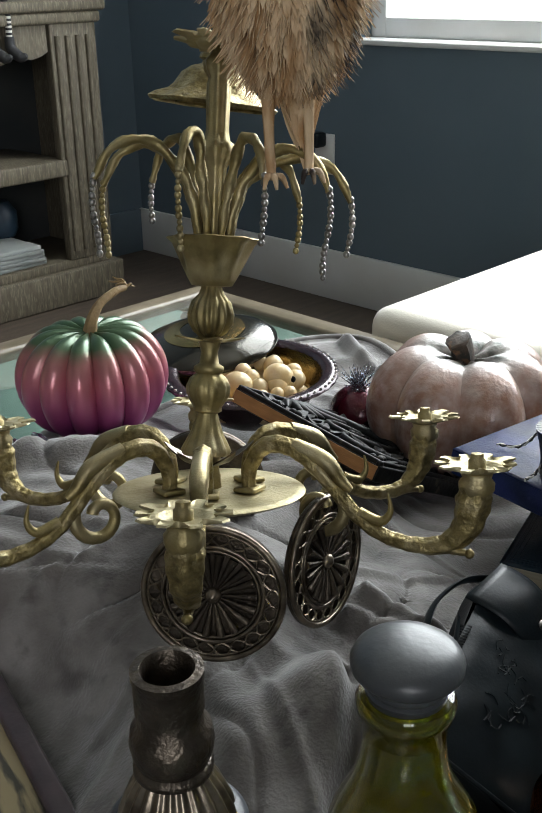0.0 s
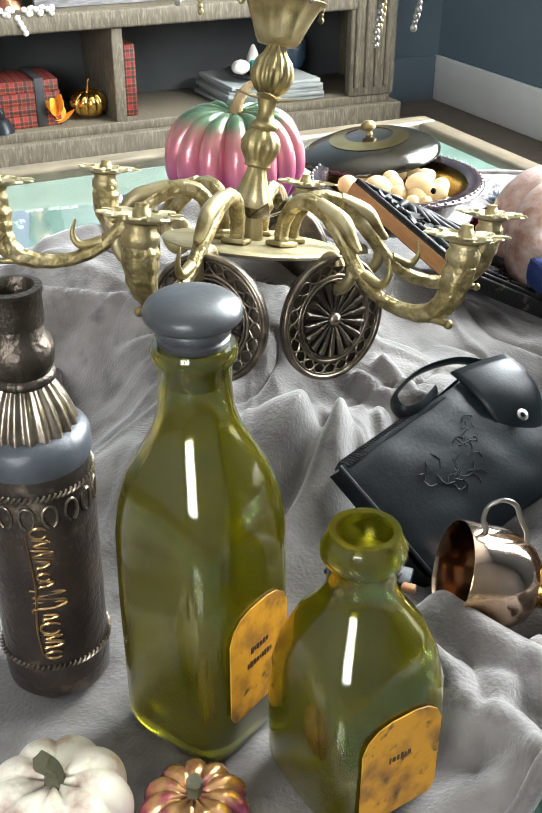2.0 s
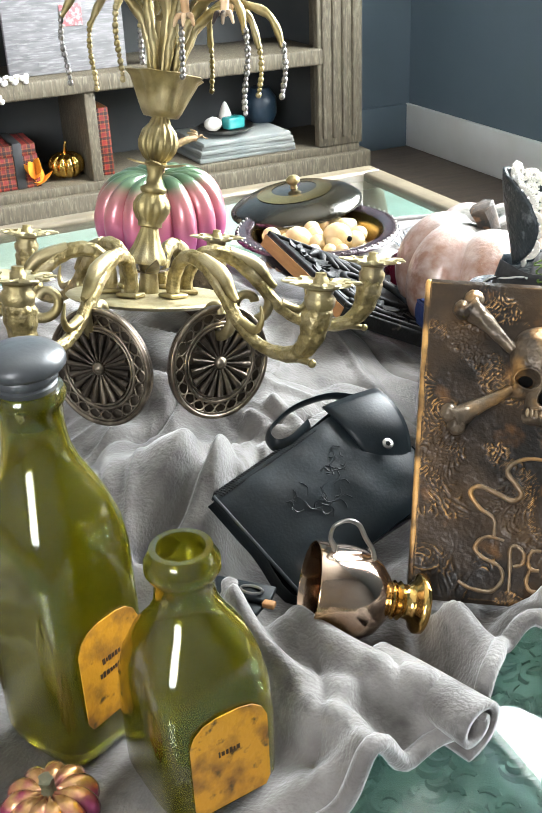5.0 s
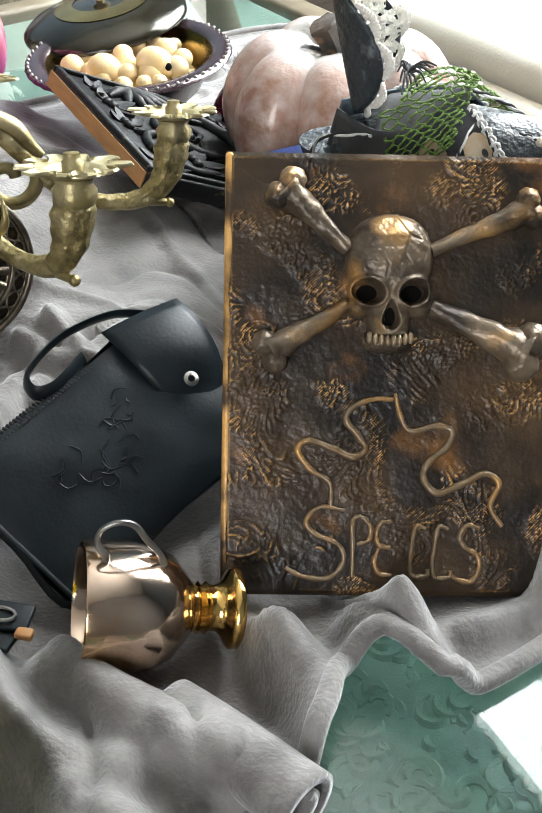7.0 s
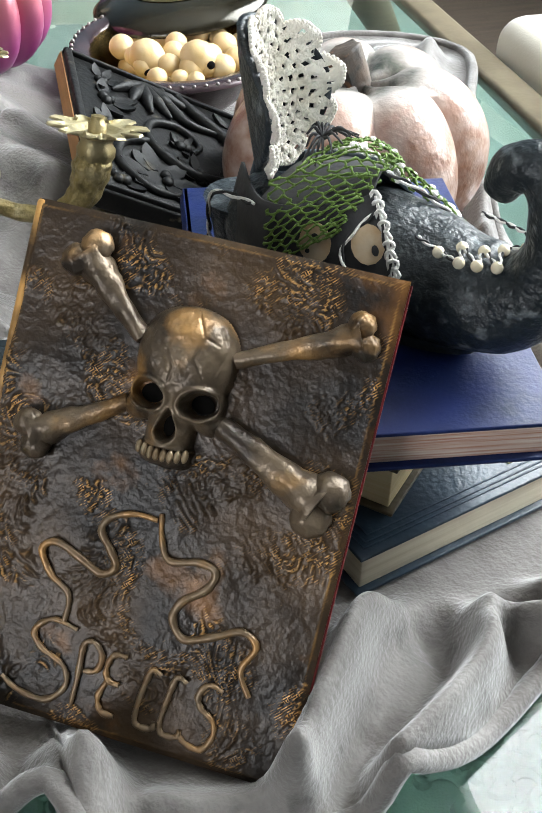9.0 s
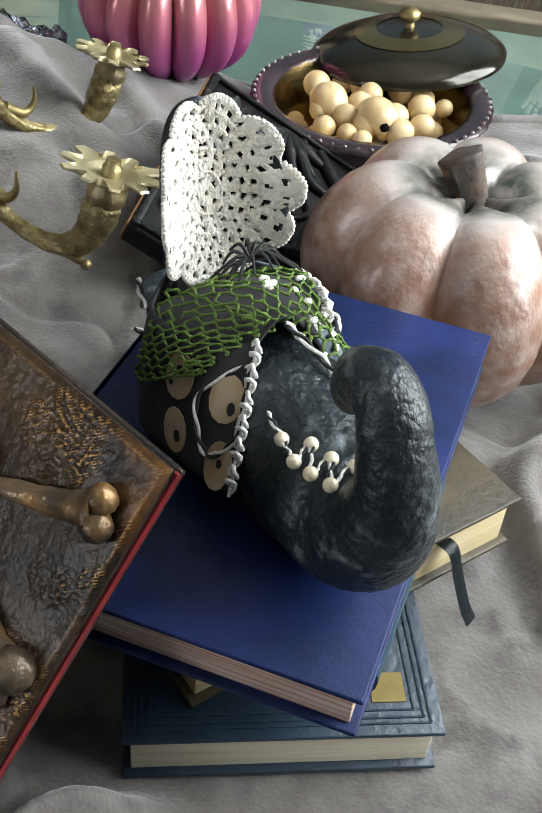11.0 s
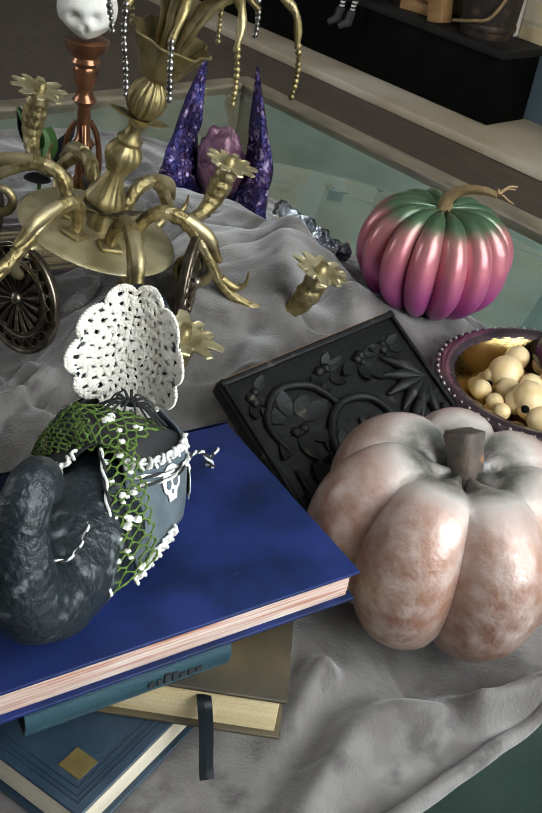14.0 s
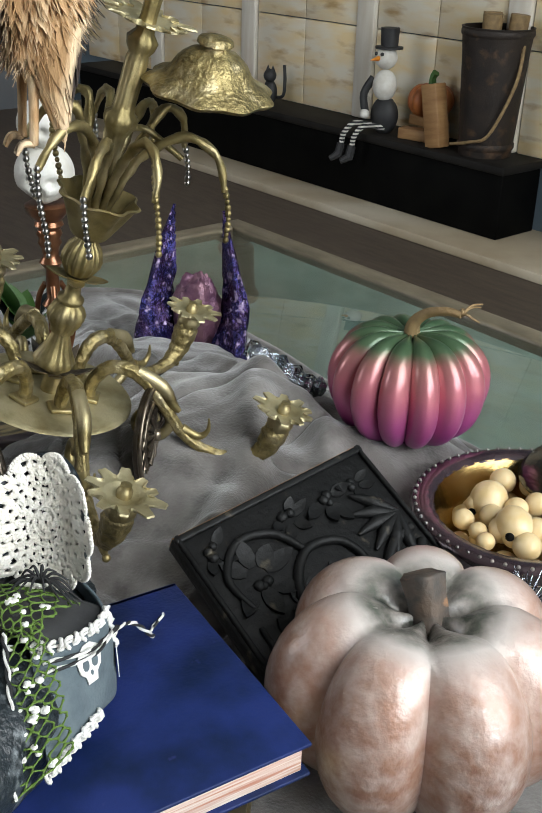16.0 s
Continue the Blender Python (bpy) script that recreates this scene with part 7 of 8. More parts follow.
# crystal garland beside the ribbed pumpkin
M_CRYSTAL = glass("crystal", (0.95, 0.96, 1.0), 0.02, 1.5)
M_FOIL = material("silver_foil", (0.55, 0.58, 0.62), 0.18, 1.0, second=(0.2, 0.22, 0.28), scale=120, bump=0.9, bump_scale=240)
zg = rest(-0.23, 0.87)
garl = thing("garland", at(-0.225, 0.885, zg + 0.004), "garland of crystals and crumpled silver foil", "garland")
rnd = random.Random(9)
for j in range(15):
    t = j / 14
    x, y = -0.015 + 0.03 * t, -0.035 + 0.075 * t
    z = rest(-0.225 + x, 0.885 + y) - zg + 0.003 + rnd.uniform(0, 0.006)
    part("crystal" if j % 3 == 0 else "foil_knot", ball(rnd.uniform(0.008, 0.0135), at(x + rnd.uniform(-0.009, 0.009), y, z + 0.006), None, 5, (1, 1, 1.2), 0.5, 4, j), M_CRYSTAL if j % 3 == 0 else M_FOIL, garl, smooth=False)
# leaf sprig
M_LEAF = material("green_leaf", (0.035, 0.1, 0.02), 0.5, second=(0.06, 0.14, 0.03), scale=40, bump=0.2)
zl = rest(-0.4, 0.52)
sprig = thing("leaf_sprig", at(-0.4, 0.53, zl), "artificial sprig with green and black leaves", "plant")
rnd = random.Random(14)
for j in range(9):
    lf = leaf(rnd.uniform(0.045, 0.07), 0.034, 0.012)
    p = part("leaf", lf, M_LEAF if j % 3 else M_BLACK, sprig)
    p.matrix_basis = at(0, 0, 0.01 + 0.006 * j) @ pose(0, 0, 0, 0, -25 - 4 * j, 40 * j + 10)
part("stalk", sweep([(0, 0, -0.006), (0.003, 0.002, 0.06)], 0.003, 8), M_LEAF, sprig)

# ---- dark red bauble beside the bowl ----
M_WINE = material("wine_red_lacquer", (0.1, 0.008, 0.02), 0.2, 0.3, second=(0.03, 0.006, 0.012), scale=20, third=(0.5, 0.3, 0.32), third_scale=160, third_spread=(0.66, 0.74), bump=0.2, coat=0.5)
bau = thing("bauble", at(0.118, 1.105, 0.372), "dark wine red bauble with a tinsel crown", "bauble")
part("body", ball(0.036, at(0, 0, 0.036), None, 18, (1, 1, 1), 0.04), M_WINE, bau)
rnd = random.Random(41)
g = G()
for j in range(70):
    a, e = rnd.uniform(0, 6.28), rnd.uniform(0.2, 1.4)
    d = Vector((math.cos(a) * math.cos(e), math.sin(a) * math.cos(e), math.sin(e)))
    sweep([(0, 0, 0.066), Vector((0, 0, 0.068)) + d * rnd.uniform(0.015, 0.034)], [0.0012, 0.0004], 4, None, g)
tagged(part("tinsel_crown", g, M_FOIL, bau, "silver tinsel crown"), kind="stuff")

# ---- black strap bundle below the pouch ----
zz0 = rest(0.15, 0.455)
strap = thing("leather_straps", at(0.158, 0.465, zz0), "pair of folded black leather strips with a buckle", "straps")
for j, (x, y, turn) in enumerate(((0.0, 0.0, -8), (0.004, 0.006, 4))):
    p = part("strip", box(0.05, 0.016, 0.0035, None, None, 0.0012), M_BLACK, strap)
    p.matrix_basis = pose(x - 0.006, y - 0.002, 0.001 + 0.0042 * j, 6 * j, 3, turn)
part("buckle", sweep([(0.008 + 0.008 * math.cos(t), 0.003 + 0.004 * math.sin(t), 0.0095) for t in np.linspace(0, 6.283, 17)], 0.001, 6), M_SILVER, strap)
part("tab", box(0.009, 0.006, 0.004, at(0.023, -0.003, 0.003), None, 0.001), M_RAWWOOD, strap, "small orange leather tab")

# ---- dark framed print lying at the edge of the blanket ----
M_FRAMEDARK = material("dark_plum_frame", (0.04, 0.03, 0.035), 0.35, second=(0.07, 0.05, 0.055), scale=30, bump=0.1)
M_PRINTTAN = material("sepia_print", (0.3, 0.24, 0.13), 0.5, second=(0.05, 0.045, 0.03), scale=14, spread=(0.46, 0.56), bump=0.05, stretch=(6, 1, 1))
fd = Vector((-0.093, 0.151, 0)).normalized()
fp = thing("framed_print", frame_of((-0.215, 0.56, rest(-0.2, 0.56) + 0.012), Vector((fd.y, -fd.x, 0)), fd), "dark framed sepia print lying on the blanket", "picture")
part("print", box(0.12, 0.2, 0.003, at(0, 0, 0.002)), M_PRINTTAN, fp)
for sx, sy, lx, ly in ((0.068, 0, 0.016, 0.232), (-0.068, 0, 0.016, 0.232), (0, 0.108, 0.12, 0.016), (0, -0.108, 0.12, 0.016)):
    part("frame_rail", box(lx, ly, 0.012, at(sx, sy, 0), None, 0.003), M_FRAMEDARK, fp)

# ---- white ottoman beyond the table ----
M_CREAM = material("cream_upholstery", (0.74, 0.7, 0.6), 0.6, second=(0.68, 0.63, 0.52), scale=8, bump=0.12, bump_scale=300, sheen=0.2)
oa0, oa1, ob0, ob1 = -0.98, -0.4, 1.8, 2.9
ott = thing("ottoman", frame_of(room_point((oa0 + oa1) / 2, (ob0 + ob1) / 2, 0), RU, -RV), "cream upholstered ottoman with a golden trim line", "ottoman")
ow, ol = oa1 - oa0, ob1 - ob0
part("cushion", box(ow, ol, 0.12, at(0, 0, 0.285), None, 0.032, 5), M_CREAM, ott, sharp=80)
part("base", box(ow - 0.03, ol - 0.03, 0.19, at(0, 0, 0.08), None, 0.01), M_CARPET, ott, "dark brown base")
part("trim", box(ow - 0.01, ol - 0.01, 0.018, at(0, 0, 0.268), None, 0.004), M_GILT, ott, "golden trim line")
for sx in (-1, 1):
    for sy in (-1, 1):
        part("leg", lathe([(0.015, 0.0), (0.022, 0.08)], 14, at(sx * (ow / 2 - 0.06), sy * (ol / 2 - 0.06), 0)), M_CARPET, ott)
outlet = thing("wall_outlet", frame_of(room_point(-0.001, 0.84, 0.41), RV, (0, 0, 1)), "white wall outlet with a dark plug", "outlet")
part("cover_plate", box(0.07, 0.11, 0.006, at(0, 0, 0.0), None, 0.002), M_WHITE, outlet)
part("plug", box(0.04, 0.04, 0.04, at(-0.01, 0.04, 0.005), None, 0.008), M_BLACK, outlet, "dark plug")


# ---- bookcase along the blue wall ----
# local axes of things on that side: x along the wall to the window, y out of the room, z up
def by_wall(a, b, z, turn=0.0):
    return frame_of(room_point(a, b, z), RU, -RV) @ pose(0, 0, 0, 0, 0, turn)


CL, CR, CF = -2.05, -0.375, 0.33
case = thing("bookcase", by_wall((CL + CR) / 2, CF / 2 + 0.01, 0), "low limed oak bookcase with open shelves and a fluted post", "bookcase")
cw, cd = CR - CL, CF - 0.02


def cx(a):
    return a - (CL + CR) / 2


part("back_panel", box(cw - 0.02, 0.012, 0.78, at(0, cd / 2 - 0.007, 0.02)), M_CASE_DARK, case, "dark back panel")
part("plinth", box(cw + 0.04, cd + 0.02, 0.1, at(0, -0.012, 0.001), None, 0.006), M_CASE, case)
part("shelf", box(cw - 0.02, cd, 0.025, at(0, 0, 0.1), None, 0.003), M_CASE, case)
part("shelf", box(cw - 0.14, cd + 0.012, 0.046, at(-0.06, -0.004, 0.363), None, 0.006), M_CASE, case)
part("top", box(cw + 0.05, cd + 0.03, 0.03, at(0, -0.01, 0.79), None, 0.008), M_CASE, case)
part("cornice", box(cw + 0.02, 0.03, 0.03, at(0, -cd / 2 - 0.002, 0.76), None, 0.008), M_CASE, case)
part("divider", box(0.03, cd - 0.01, 0.24, at(cx(-1.205), 0, 0.124), None, 0.003), M_CASE, case)
part("side_panel", box(0.02, cd, 0.67, at(cx(CR) - 0.011, 0, 0.124)), M_CASE, case)
part("side_panel", box(0.02, cd, 0.67, at(cx(CL) + 0.011, 0, 0.124)), M_CASE, case)
post = part("post", box(0.14, 0.03, 0.64, at(cx(-0.455), -cd / 2 + 0.01, 0.124), None, 0.004), M_CASE, case)
for k in range(4):
    part("flute", sweep([(cx(-0.505 + 0.033 * k), -cd / 2 - 0.006, 0.15), (cx(-0.505 + 0.033 * k), -cd / 2 - 0.006, 0.73)], 0.008, 8), M_CASE, post)
# scalloped valance
outline = [(cx(-0.53), 0.76), (cx(-1.2), 0.76)]
for k in range(29):
    t = k / 28
    outline.append((cx(-1.2 + 0.67 * t), 0.68 - 0.016 * abs(math.sin(t * math.pi * 7)) + 0.012 * math.cos(t * math.pi * 2)))
part("valance", plate(outline, 0.014, Matrix(((1, 0, 0, 0), (0, 0, 1, -cd / 2 + 0.004), (0, 1, 0, 0), (0, 0, 0, 1)))), M_CASE, case, smooth=False)

M_REDBOOK = material("red_cloth_binding", (0.26, 0.016, 0.014), 0.6, second=(0.09, 0.008, 0.008), scale=30, bump=0.15, piece=0.25)
def plaid(mat):
    """Dark and gold crossing lines woven over the cloth."""
    nt = mat.node_tree
    bs = nt.nodes["Principled BSDF"]
    tc = next(n for n in nt.nodes if n.type == "TEX_COORD")
    for way, size, cut0, tone in (("X", 14, 0.78, (0.012, 0.01, 0.01, 1)), ("Z", 14, 0.78, (0.012, 0.01, 0.01, 1)), ("Z", 28, 0.965, (0.3, 0.16, 0.03, 1)), ("X", 28, 0.965, (0.3, 0.16, 0.03, 1))):
        wave = nt.nodes.new("ShaderNodeTexWave")
        wave.bands_direction, wave.inputs["Scale"].default_value = way, size
        nt.links.new(tc.outputs["Object"], wave.inputs["Vector"])
        edge = nt.nodes.new("ShaderNodeMapRange")
        edge.inputs["From Min"].default_value, edge.inputs["From Max"].default_value = cut0, cut0 + 0.06
        edge.inputs["To Max"].default_value = 0.8
        nt.links.new(wave.outputs["Fac"], edge.inputs["Value"])
        mixed = nt.nodes.new("ShaderNodeMix")
        mixed.data_type = "RGBA"
        nt.links.new(edge.outputs[0], mixed.inputs[0])
        nt.links.new(bs.inputs["Base Color"].links[0].from_socket, mixed.inputs[6])
        mixed.inputs[7].default_value = tone
        nt.links.new(mixed.outputs[2], bs.inputs["Base Color"])


plaid(M_REDBOOK)
M_BLACKCLOTH = material("black_cloth_binding", (0.02, 0.02, 0.022), 0.6, second=(0.03, 0.03, 0.03), scale=30, bump=0.1)
M_ORANGE = material("orange_silk", (0.65, 0.16, 0.01), 0.6, second=(0.75, 0.28, 0.02), scale=40, bump=0.2)
M_GOLD = material("gold_foil_paint", (0.7, 0.46, 0.12), 0.22, 1.0, second=(0.5, 0.3, 0.07), scale=30)
M_GREYBOARD = material("grey_weathered_board", (0.22, 0.215, 0.22), 0.8, second=(0.14, 0.135, 0.14), scale=12, third=(0.29, 0.28, 0.285), third_scale=30, bump=0.3, stretch=(1, 1, 7))
M_PURPLE = material("purple_felt", (0.09, 0.013, 0.17), 0.9, second=(0.14, 0.03, 0.24), scale=60, bump=0.3)
M_TEAL = material("teal_glaze", (0.03, 0.3, 0.3), 0.25, second=(0.05, 0.36, 0.34), scale=20, coat=0.4)
M_BOARDGREY = material("magazine_paper", (0.24, 0.27, 0.265), 0.5, second=(0.34, 0.35, 0.33), scale=10, bump=0.1, piece=0.3)


def shelf_book(a, z, w, h, d, mat, label, turn=0.0, flat=False):
    m = by_wall(a, CF - 0.04 - d / 2, z, turn)
    b = thing("book", m, label, "book", "shelf books")
    part("page_block", box(w * 0.8, d - 0.008, h - 0.008, at(0, 0.002, 0.004)), M_PAGES, b)
    part("binding", box(w, 0.004, h, at(0, -d / 2 + 0.002, 0), None, 0.001), mat, b)
    if flat:
        for zz1 in (0, h - 0.003):
            part("cover_board", box(w, d, 0.003, at(0, 0, zz1)), mat, b)
    else:
        for sx in (-1, 1):
            part("cover_board", box(w * 0.1, d, h, at(sx * w * 0.45, 0, 0)), mat, b)
    return b


rnd = random.Random(6)
a = -1.9
k = 0
while a < -1.58:
    w = rnd.uniform(0.03, 0.042)
    shelf_book(a + w / 2, 0.126, w - 0.002, rnd.uniform(0.2, 0.215), 0.15, M_BLACKCLOTH if k in (4, 7) else M_REDBOOK, "upright cloth bound book in a red row")
    a += w
    k += 1
z = 0.126
for k in range(4):
    shelf_book(-1.455, z, 0.19, 0.029, 0.15, M_REDBOOK, "red cloth bound book lying in a pile", rnd.uniform(-3, 3), True)
    z += 0.0295
single("ribbon_band", box(0.025, 0.158, 0.122, at(0, 0, 0), None, 0.002), M_BLACKCLOTH, by_wall(-1.41, CF - 0.117, 0.126), "black ribbon band tied round the red books", "ribbon")
single("box", box(0.04, 0.1, 0.185, None, None, 0.003), M_REDBOOK, by_wall(-1.165, CF - 0.1, 0.126), "tall red box with a dark band", "box")
gp = pumpkin(by_wall(-1.27, CF - 0.09, 0.125), 0.05, 0.075, 10, 0.14, 0.1, M_GOLD, M_GOLD, [(0, 0, 0.065), (0.002, 0, 0.09), (0.006, 0, 0.1)], [0.006, 0.004, 0.004], "shiny gold ribbed pumpkin on the shelf", seed=5)
for a, b, s in ((-1.37, 0.04, 1.0), (-1.64, 0.05, 1.1), (-1.7, 0.04, 0.9)):
    sp = thing("silk_leaves", by_wall(a, CF - b, 0.126), "orange and yellow silk autumn leaves", "leaves", "autumn leaves")
    for k in range(6):
        p = part("leaf", leaf(0.055 * s, 0.035 * s, 0.014), M_ORANGE, sp)
        p.matrix_basis = at(0, 0, 0.004 + 0.006 * k) @ pose(0, 0, 0, 15 * k, -20 - 8 * k, 63 * k)
    part("bud", ball(0.018 * s, at(0, 0.01, 0.036 * s), None, 10, (1, 1, 0.9), 0.1), M_ORANGE, sp)
single("dark_ornament", lathe([(0.0, 0), (0.035, 0.0), (0.03, 0.012), (0.022, 0.03), (0.012, 0.034), (0.014, 0.05), (0.006, 0.06), (0.0, 0.062)], 20, None, None, None, False), M_BLACK, by_wall(-1.52, CF - 0.03, 0.126), "small black ornament before the red books", "ornament")
# magazines and dish
z = 0.126
for k, w in enumerate((0.31, 0.3, 0.3, 0.29, 0.28)):
    mg = single("magazine", box(w, 0.23, 0.011, None, None, 0.002), M_BOARDGREY, by_wall(-0.75 + 0.006 * (k % 2), CF - 0.13, z, (-1) ** k * 1.6), "pale magazine lying in a pile", "magazine", "magazine pile")
    z += 0.0113
dish = thing("dish", by_wall(-0.78, CF - 0.1, z), "shallow grey dish holding soaps and shells", "dish")
part("body", lathe([(0.0, 0.0), (0.03, 0.0), (0.07, 0.012), (0.085, 0.022), (0.082, 0.024), (0.06, 0.014), (0.0, 0.006)], 32, None, None, None, False), M_SILVER, dish)
zd = z + 0.012
single("teal_soap", box(0.06, 0.04, 0.035, None, None, 0.006), M_TEAL, by_wall(-0.755, CF - 0.1, zd, 15), "teal patterned block in the dish", "soap")
single("white_shell", ball(0.024, at(0, 0, 0.02), None, 12, (1.1, 0.9, 0.85), 0.1), M_PLASTER, by_wall(-0.82, CF - 0.1, zd), "round white shell in the dish", "shell")
single("white_shell", lathe([(0.0, 0.0), (0.026, 0.004), (0.02, 0.03), (0.012, 0.055), (0.005, 0.07), (0.0, 0.074)], 18, None, None, lambda a, i: 1 + 0.06 * math.cos(7 * a), False), M_PLASTER, by_wall(-0.765, CF - 0.135, zd), "tall white spiral shell", "shell")
single("blue_jar", lathe([(0.0, 0.0), (0.04, 0.0), (0.05, 0.02), (0.05, 0.07), (0.035, 0.09), (0.03, 0.1), (0.0, 0.1)], 28, None, None, None, False), M_NAVY, by_wall(-0.62, CF - 0.2, 0.126 + 0.057), "dark blue glazed jar behind the dish", "jar")
# on the middle shelf
ZM = 0.41


lamp = thing("amber_lamp", by_wall(-1.455, CF - 0.11, ZM), "carved amber and bronze lamp base", "lamp")
part("base", lathe([(0.0, 0.0), (0.045, 0.0), (0.04, 0.015), (0.02, 0.03), (0.016, 0.06), (0.03, 0.09), (0.034, 0.13), (0.02, 0.17), (0.014, 0.2), (0.024, 0.23), (0.0, 0.24)], 28, None, None, lambda a, i: 1 + 0.05 * math.cos(8 * a), False), M_COPPER, lamp)
plaque = thing("plaque", by_wall(-1.235, CF - 0.07, ZM), "grey weathered board plaque with a red motif", "plaque")
part("board", box(0.32, 0.018, 0.25, at(0, 0, 0), None, 0.002), M_GREYBOARD, plaque)
part("motif", box(0.06, 0.003, 0.055, at(0.02, -0.0105, 0.115), None, 0.001), material("faded_red_print", (0.34, 0.12, 0.13), 0.8, second=(0.4, 0.3, 0.3), scale=90, spread=(0.45, 0.6)), plaque, "faded red printed square")
for k in range(3):
    part("lettering", box(0.24 - 0.05 * k, 0.002, 0.012, at(-0.01, -0.0097, 0.07 - 0.025 * k)), M_GREYBOARD, plaque, "faint illegible lettering")
g = lathe([(0.0, 0.0), (0.026, 0.0), (0.022, 0.02), (0.02, 0.04), (0.028, 0.07), (0.03, 0.09), (0.024, 0.105), (0.0, 0.108)], 18, Matrix.Diagonal((1, 0.55, 1, 1)), None, None, False)
for x, l, t in ((-0.022, 0.045, -0.12), (-0.008, 0.06, -0.04), (0.008, 0.058, 0.04), (0.022, 0.046, 0.14)):
    sweep([(x, 0, 0.09), (x + t * l, 0, 0.1 + l)], [0.0075, 0.006], 8, None, g)
sweep([(0.026, 0, 0.06), (0.046, -0.004, 0.085), (0.054, -0.006, 0.105)], [0.009, 0.007, 0.005], 8, None, g)
single("mannequin_palm", g, M_PLASTER, by_wall(-1.0, CF - 0.06, ZM), "white plaster palm ornament standing upright", "ornament")
g = ball(0.014, at(0, 0, 0), None, 10, (1, 1, 1.2))
for k in range(8):
    a = radians(-70 + 45 * k) if k < 4 else radians(110 + 45 * (k - 4))
    d = Vector((math.cos(a), -0.3, math.sin(a)))
    sweep(smooth_line([(0, 0, 0), d * 0.03 + Vector((0, -0.012, 0)), d * 0.052], 4), [0.002, 0.0012], 5, None, g)
single("toy_spider", g, M_BLACK, by_wall(-0.98, CF - 0.02, ZM + 0.13), "black toy spider on the plaster palm", "toy")
rnd = random.Random(19)
pg = thing("pearl_garland", by_wall(-1.43, CF - 0.02, ZM), "white pearl garland trailing over the shelf edge", "garland")
for k in range(26):
    x = -0.07 + 0.14 * k / 25
    y = -0.012 + 0.02 * math.sin(k * 1.3)
    zc = 0.007 if y > -0.02 else 0.0
    if k in (8, 9, 10, 11):
        y, zc = -0.03, -0.008 - 0.012 * (k - 8)
    part("pearl", ball(0.0075, at(x, y, zc + 0.001), None, 8), M_PLASTER, pg)
# doll seated on top of the case: one plain form with dangling striped legs
M_STRIPE = material("striped_knit", (0.6, 0.57, 0.52), 0.8, bump=0.1)
nt = M_STRIPE.node_tree
wave = nt.nodes.new("ShaderNodeTexWave")
wave.bands_direction, wave.inputs["Scale"].default_value = "Z", 28
ramp = nt.nodes.new("ShaderNodeValToRGB")
ramp.color_ramp.interpolation = "CONSTANT"
ramp.color_ramp.elements[0].color, ramp.color_ramp.elements[1].color = (0.02, 0.02, 0.022, 1), (0.6, 0.57, 0.52, 1)
ramp.color_ramp.elements[1].position = 0.5
nt.links.new(next(n for n in nt.nodes if n.type == "TEX_COORD").outputs["Object"], wave.inputs["Vector"])
nt.links.new(wave.outputs["Fac"], ramp.inputs[0])
nt.links.new(ramp.outputs[0], nt.nodes["Principled BSDF"].inputs["Base Color"])


def doll(m, top_mat, parts, label):
    """One mesh with several colours: (geometry, material)."""
    g, spans = G(), []
    for geo, mat in parts:
        n0 = len(g.f)
        g.add(geo.v, geo.f)
        spans.append((n0, len(g.f), mat))
    me = mesh_of("doll", g, spans[0][2])
    for k, (i0, i1, mat) in enumerate(spans):
        if k:
            me.materials.append(mat)
        for f in range(i0, i1):
            me.polygons[f].material_index = k
    ob = new("doll", me)
    ob.matrix_basis = m
    return tagged(ob, label, "doll")


legs, boots = G(), G()
for x in (-0.025, 0.02):
    sweep(smooth_line([(x, 0.0, 0.01), (x, -0.05, 0.005), (x, -0.062, -0.03), (x, -0.06, -0.09)], 5), 0.008, 10, None, legs)
    sweep(smooth_line([(x, -0.06, -0.085), (x + 0.002, -0.06, -0.115), (x + 0.012, -0.085, -0.135), (x + 0.02, -0.1, -0.13)], 5), [0.012, 0.014, 0.014, 0.006], 10, None, boots)
tors = lathe([(0.0, 0.0), (0.04, 0.0), (0.035, 0.06), (0.02, 0.1), (0.028, 0.13), (0.0, 0.17)], 18, at(0, 0.01, 0), None, None, False)
for a, hat in ((-1.61, M_STRIPE), (-1.525, M_PURPLE)):
    body = lathe([(0.0, 0.0), (0.034, 0.0), (0.038, 0.03), (0.034, 0.06), (0.026, 0.075), (0.0, 0.078)], 20, None, None, None, False)
    cap = lathe([(0.03, 0.07), (0.0275, 0.085), (0.02, 0.13), (0.012, 0.19), (0.004, 0.24), (0.0, 0.245)], 20, None, None, None, False)
    beard = ball(0.026, at(0, -0.016, 0.04), None, 12, (1, 0.8, 1.35), 0.2, 4)
    ball(0.009, at(0, -0.037, 0.072), beard, 8)
    tagged(doll(by_wall(a, CF - 0.06, ZM), None, [(body, M_PURPLE), (cap, hat), (beard, M_PLASTER)], "purple felt gnome with white beard and tall pointed hat"), group="gnomes")
doll(by_wall(-0.67, CF - 0.05, 0.822), None, [(tors, M_PURPLE), (legs, M_STRIPE), (boots, M_BLACKCLOTH)], "seated cloth doll with dangling striped legs and dark boots")

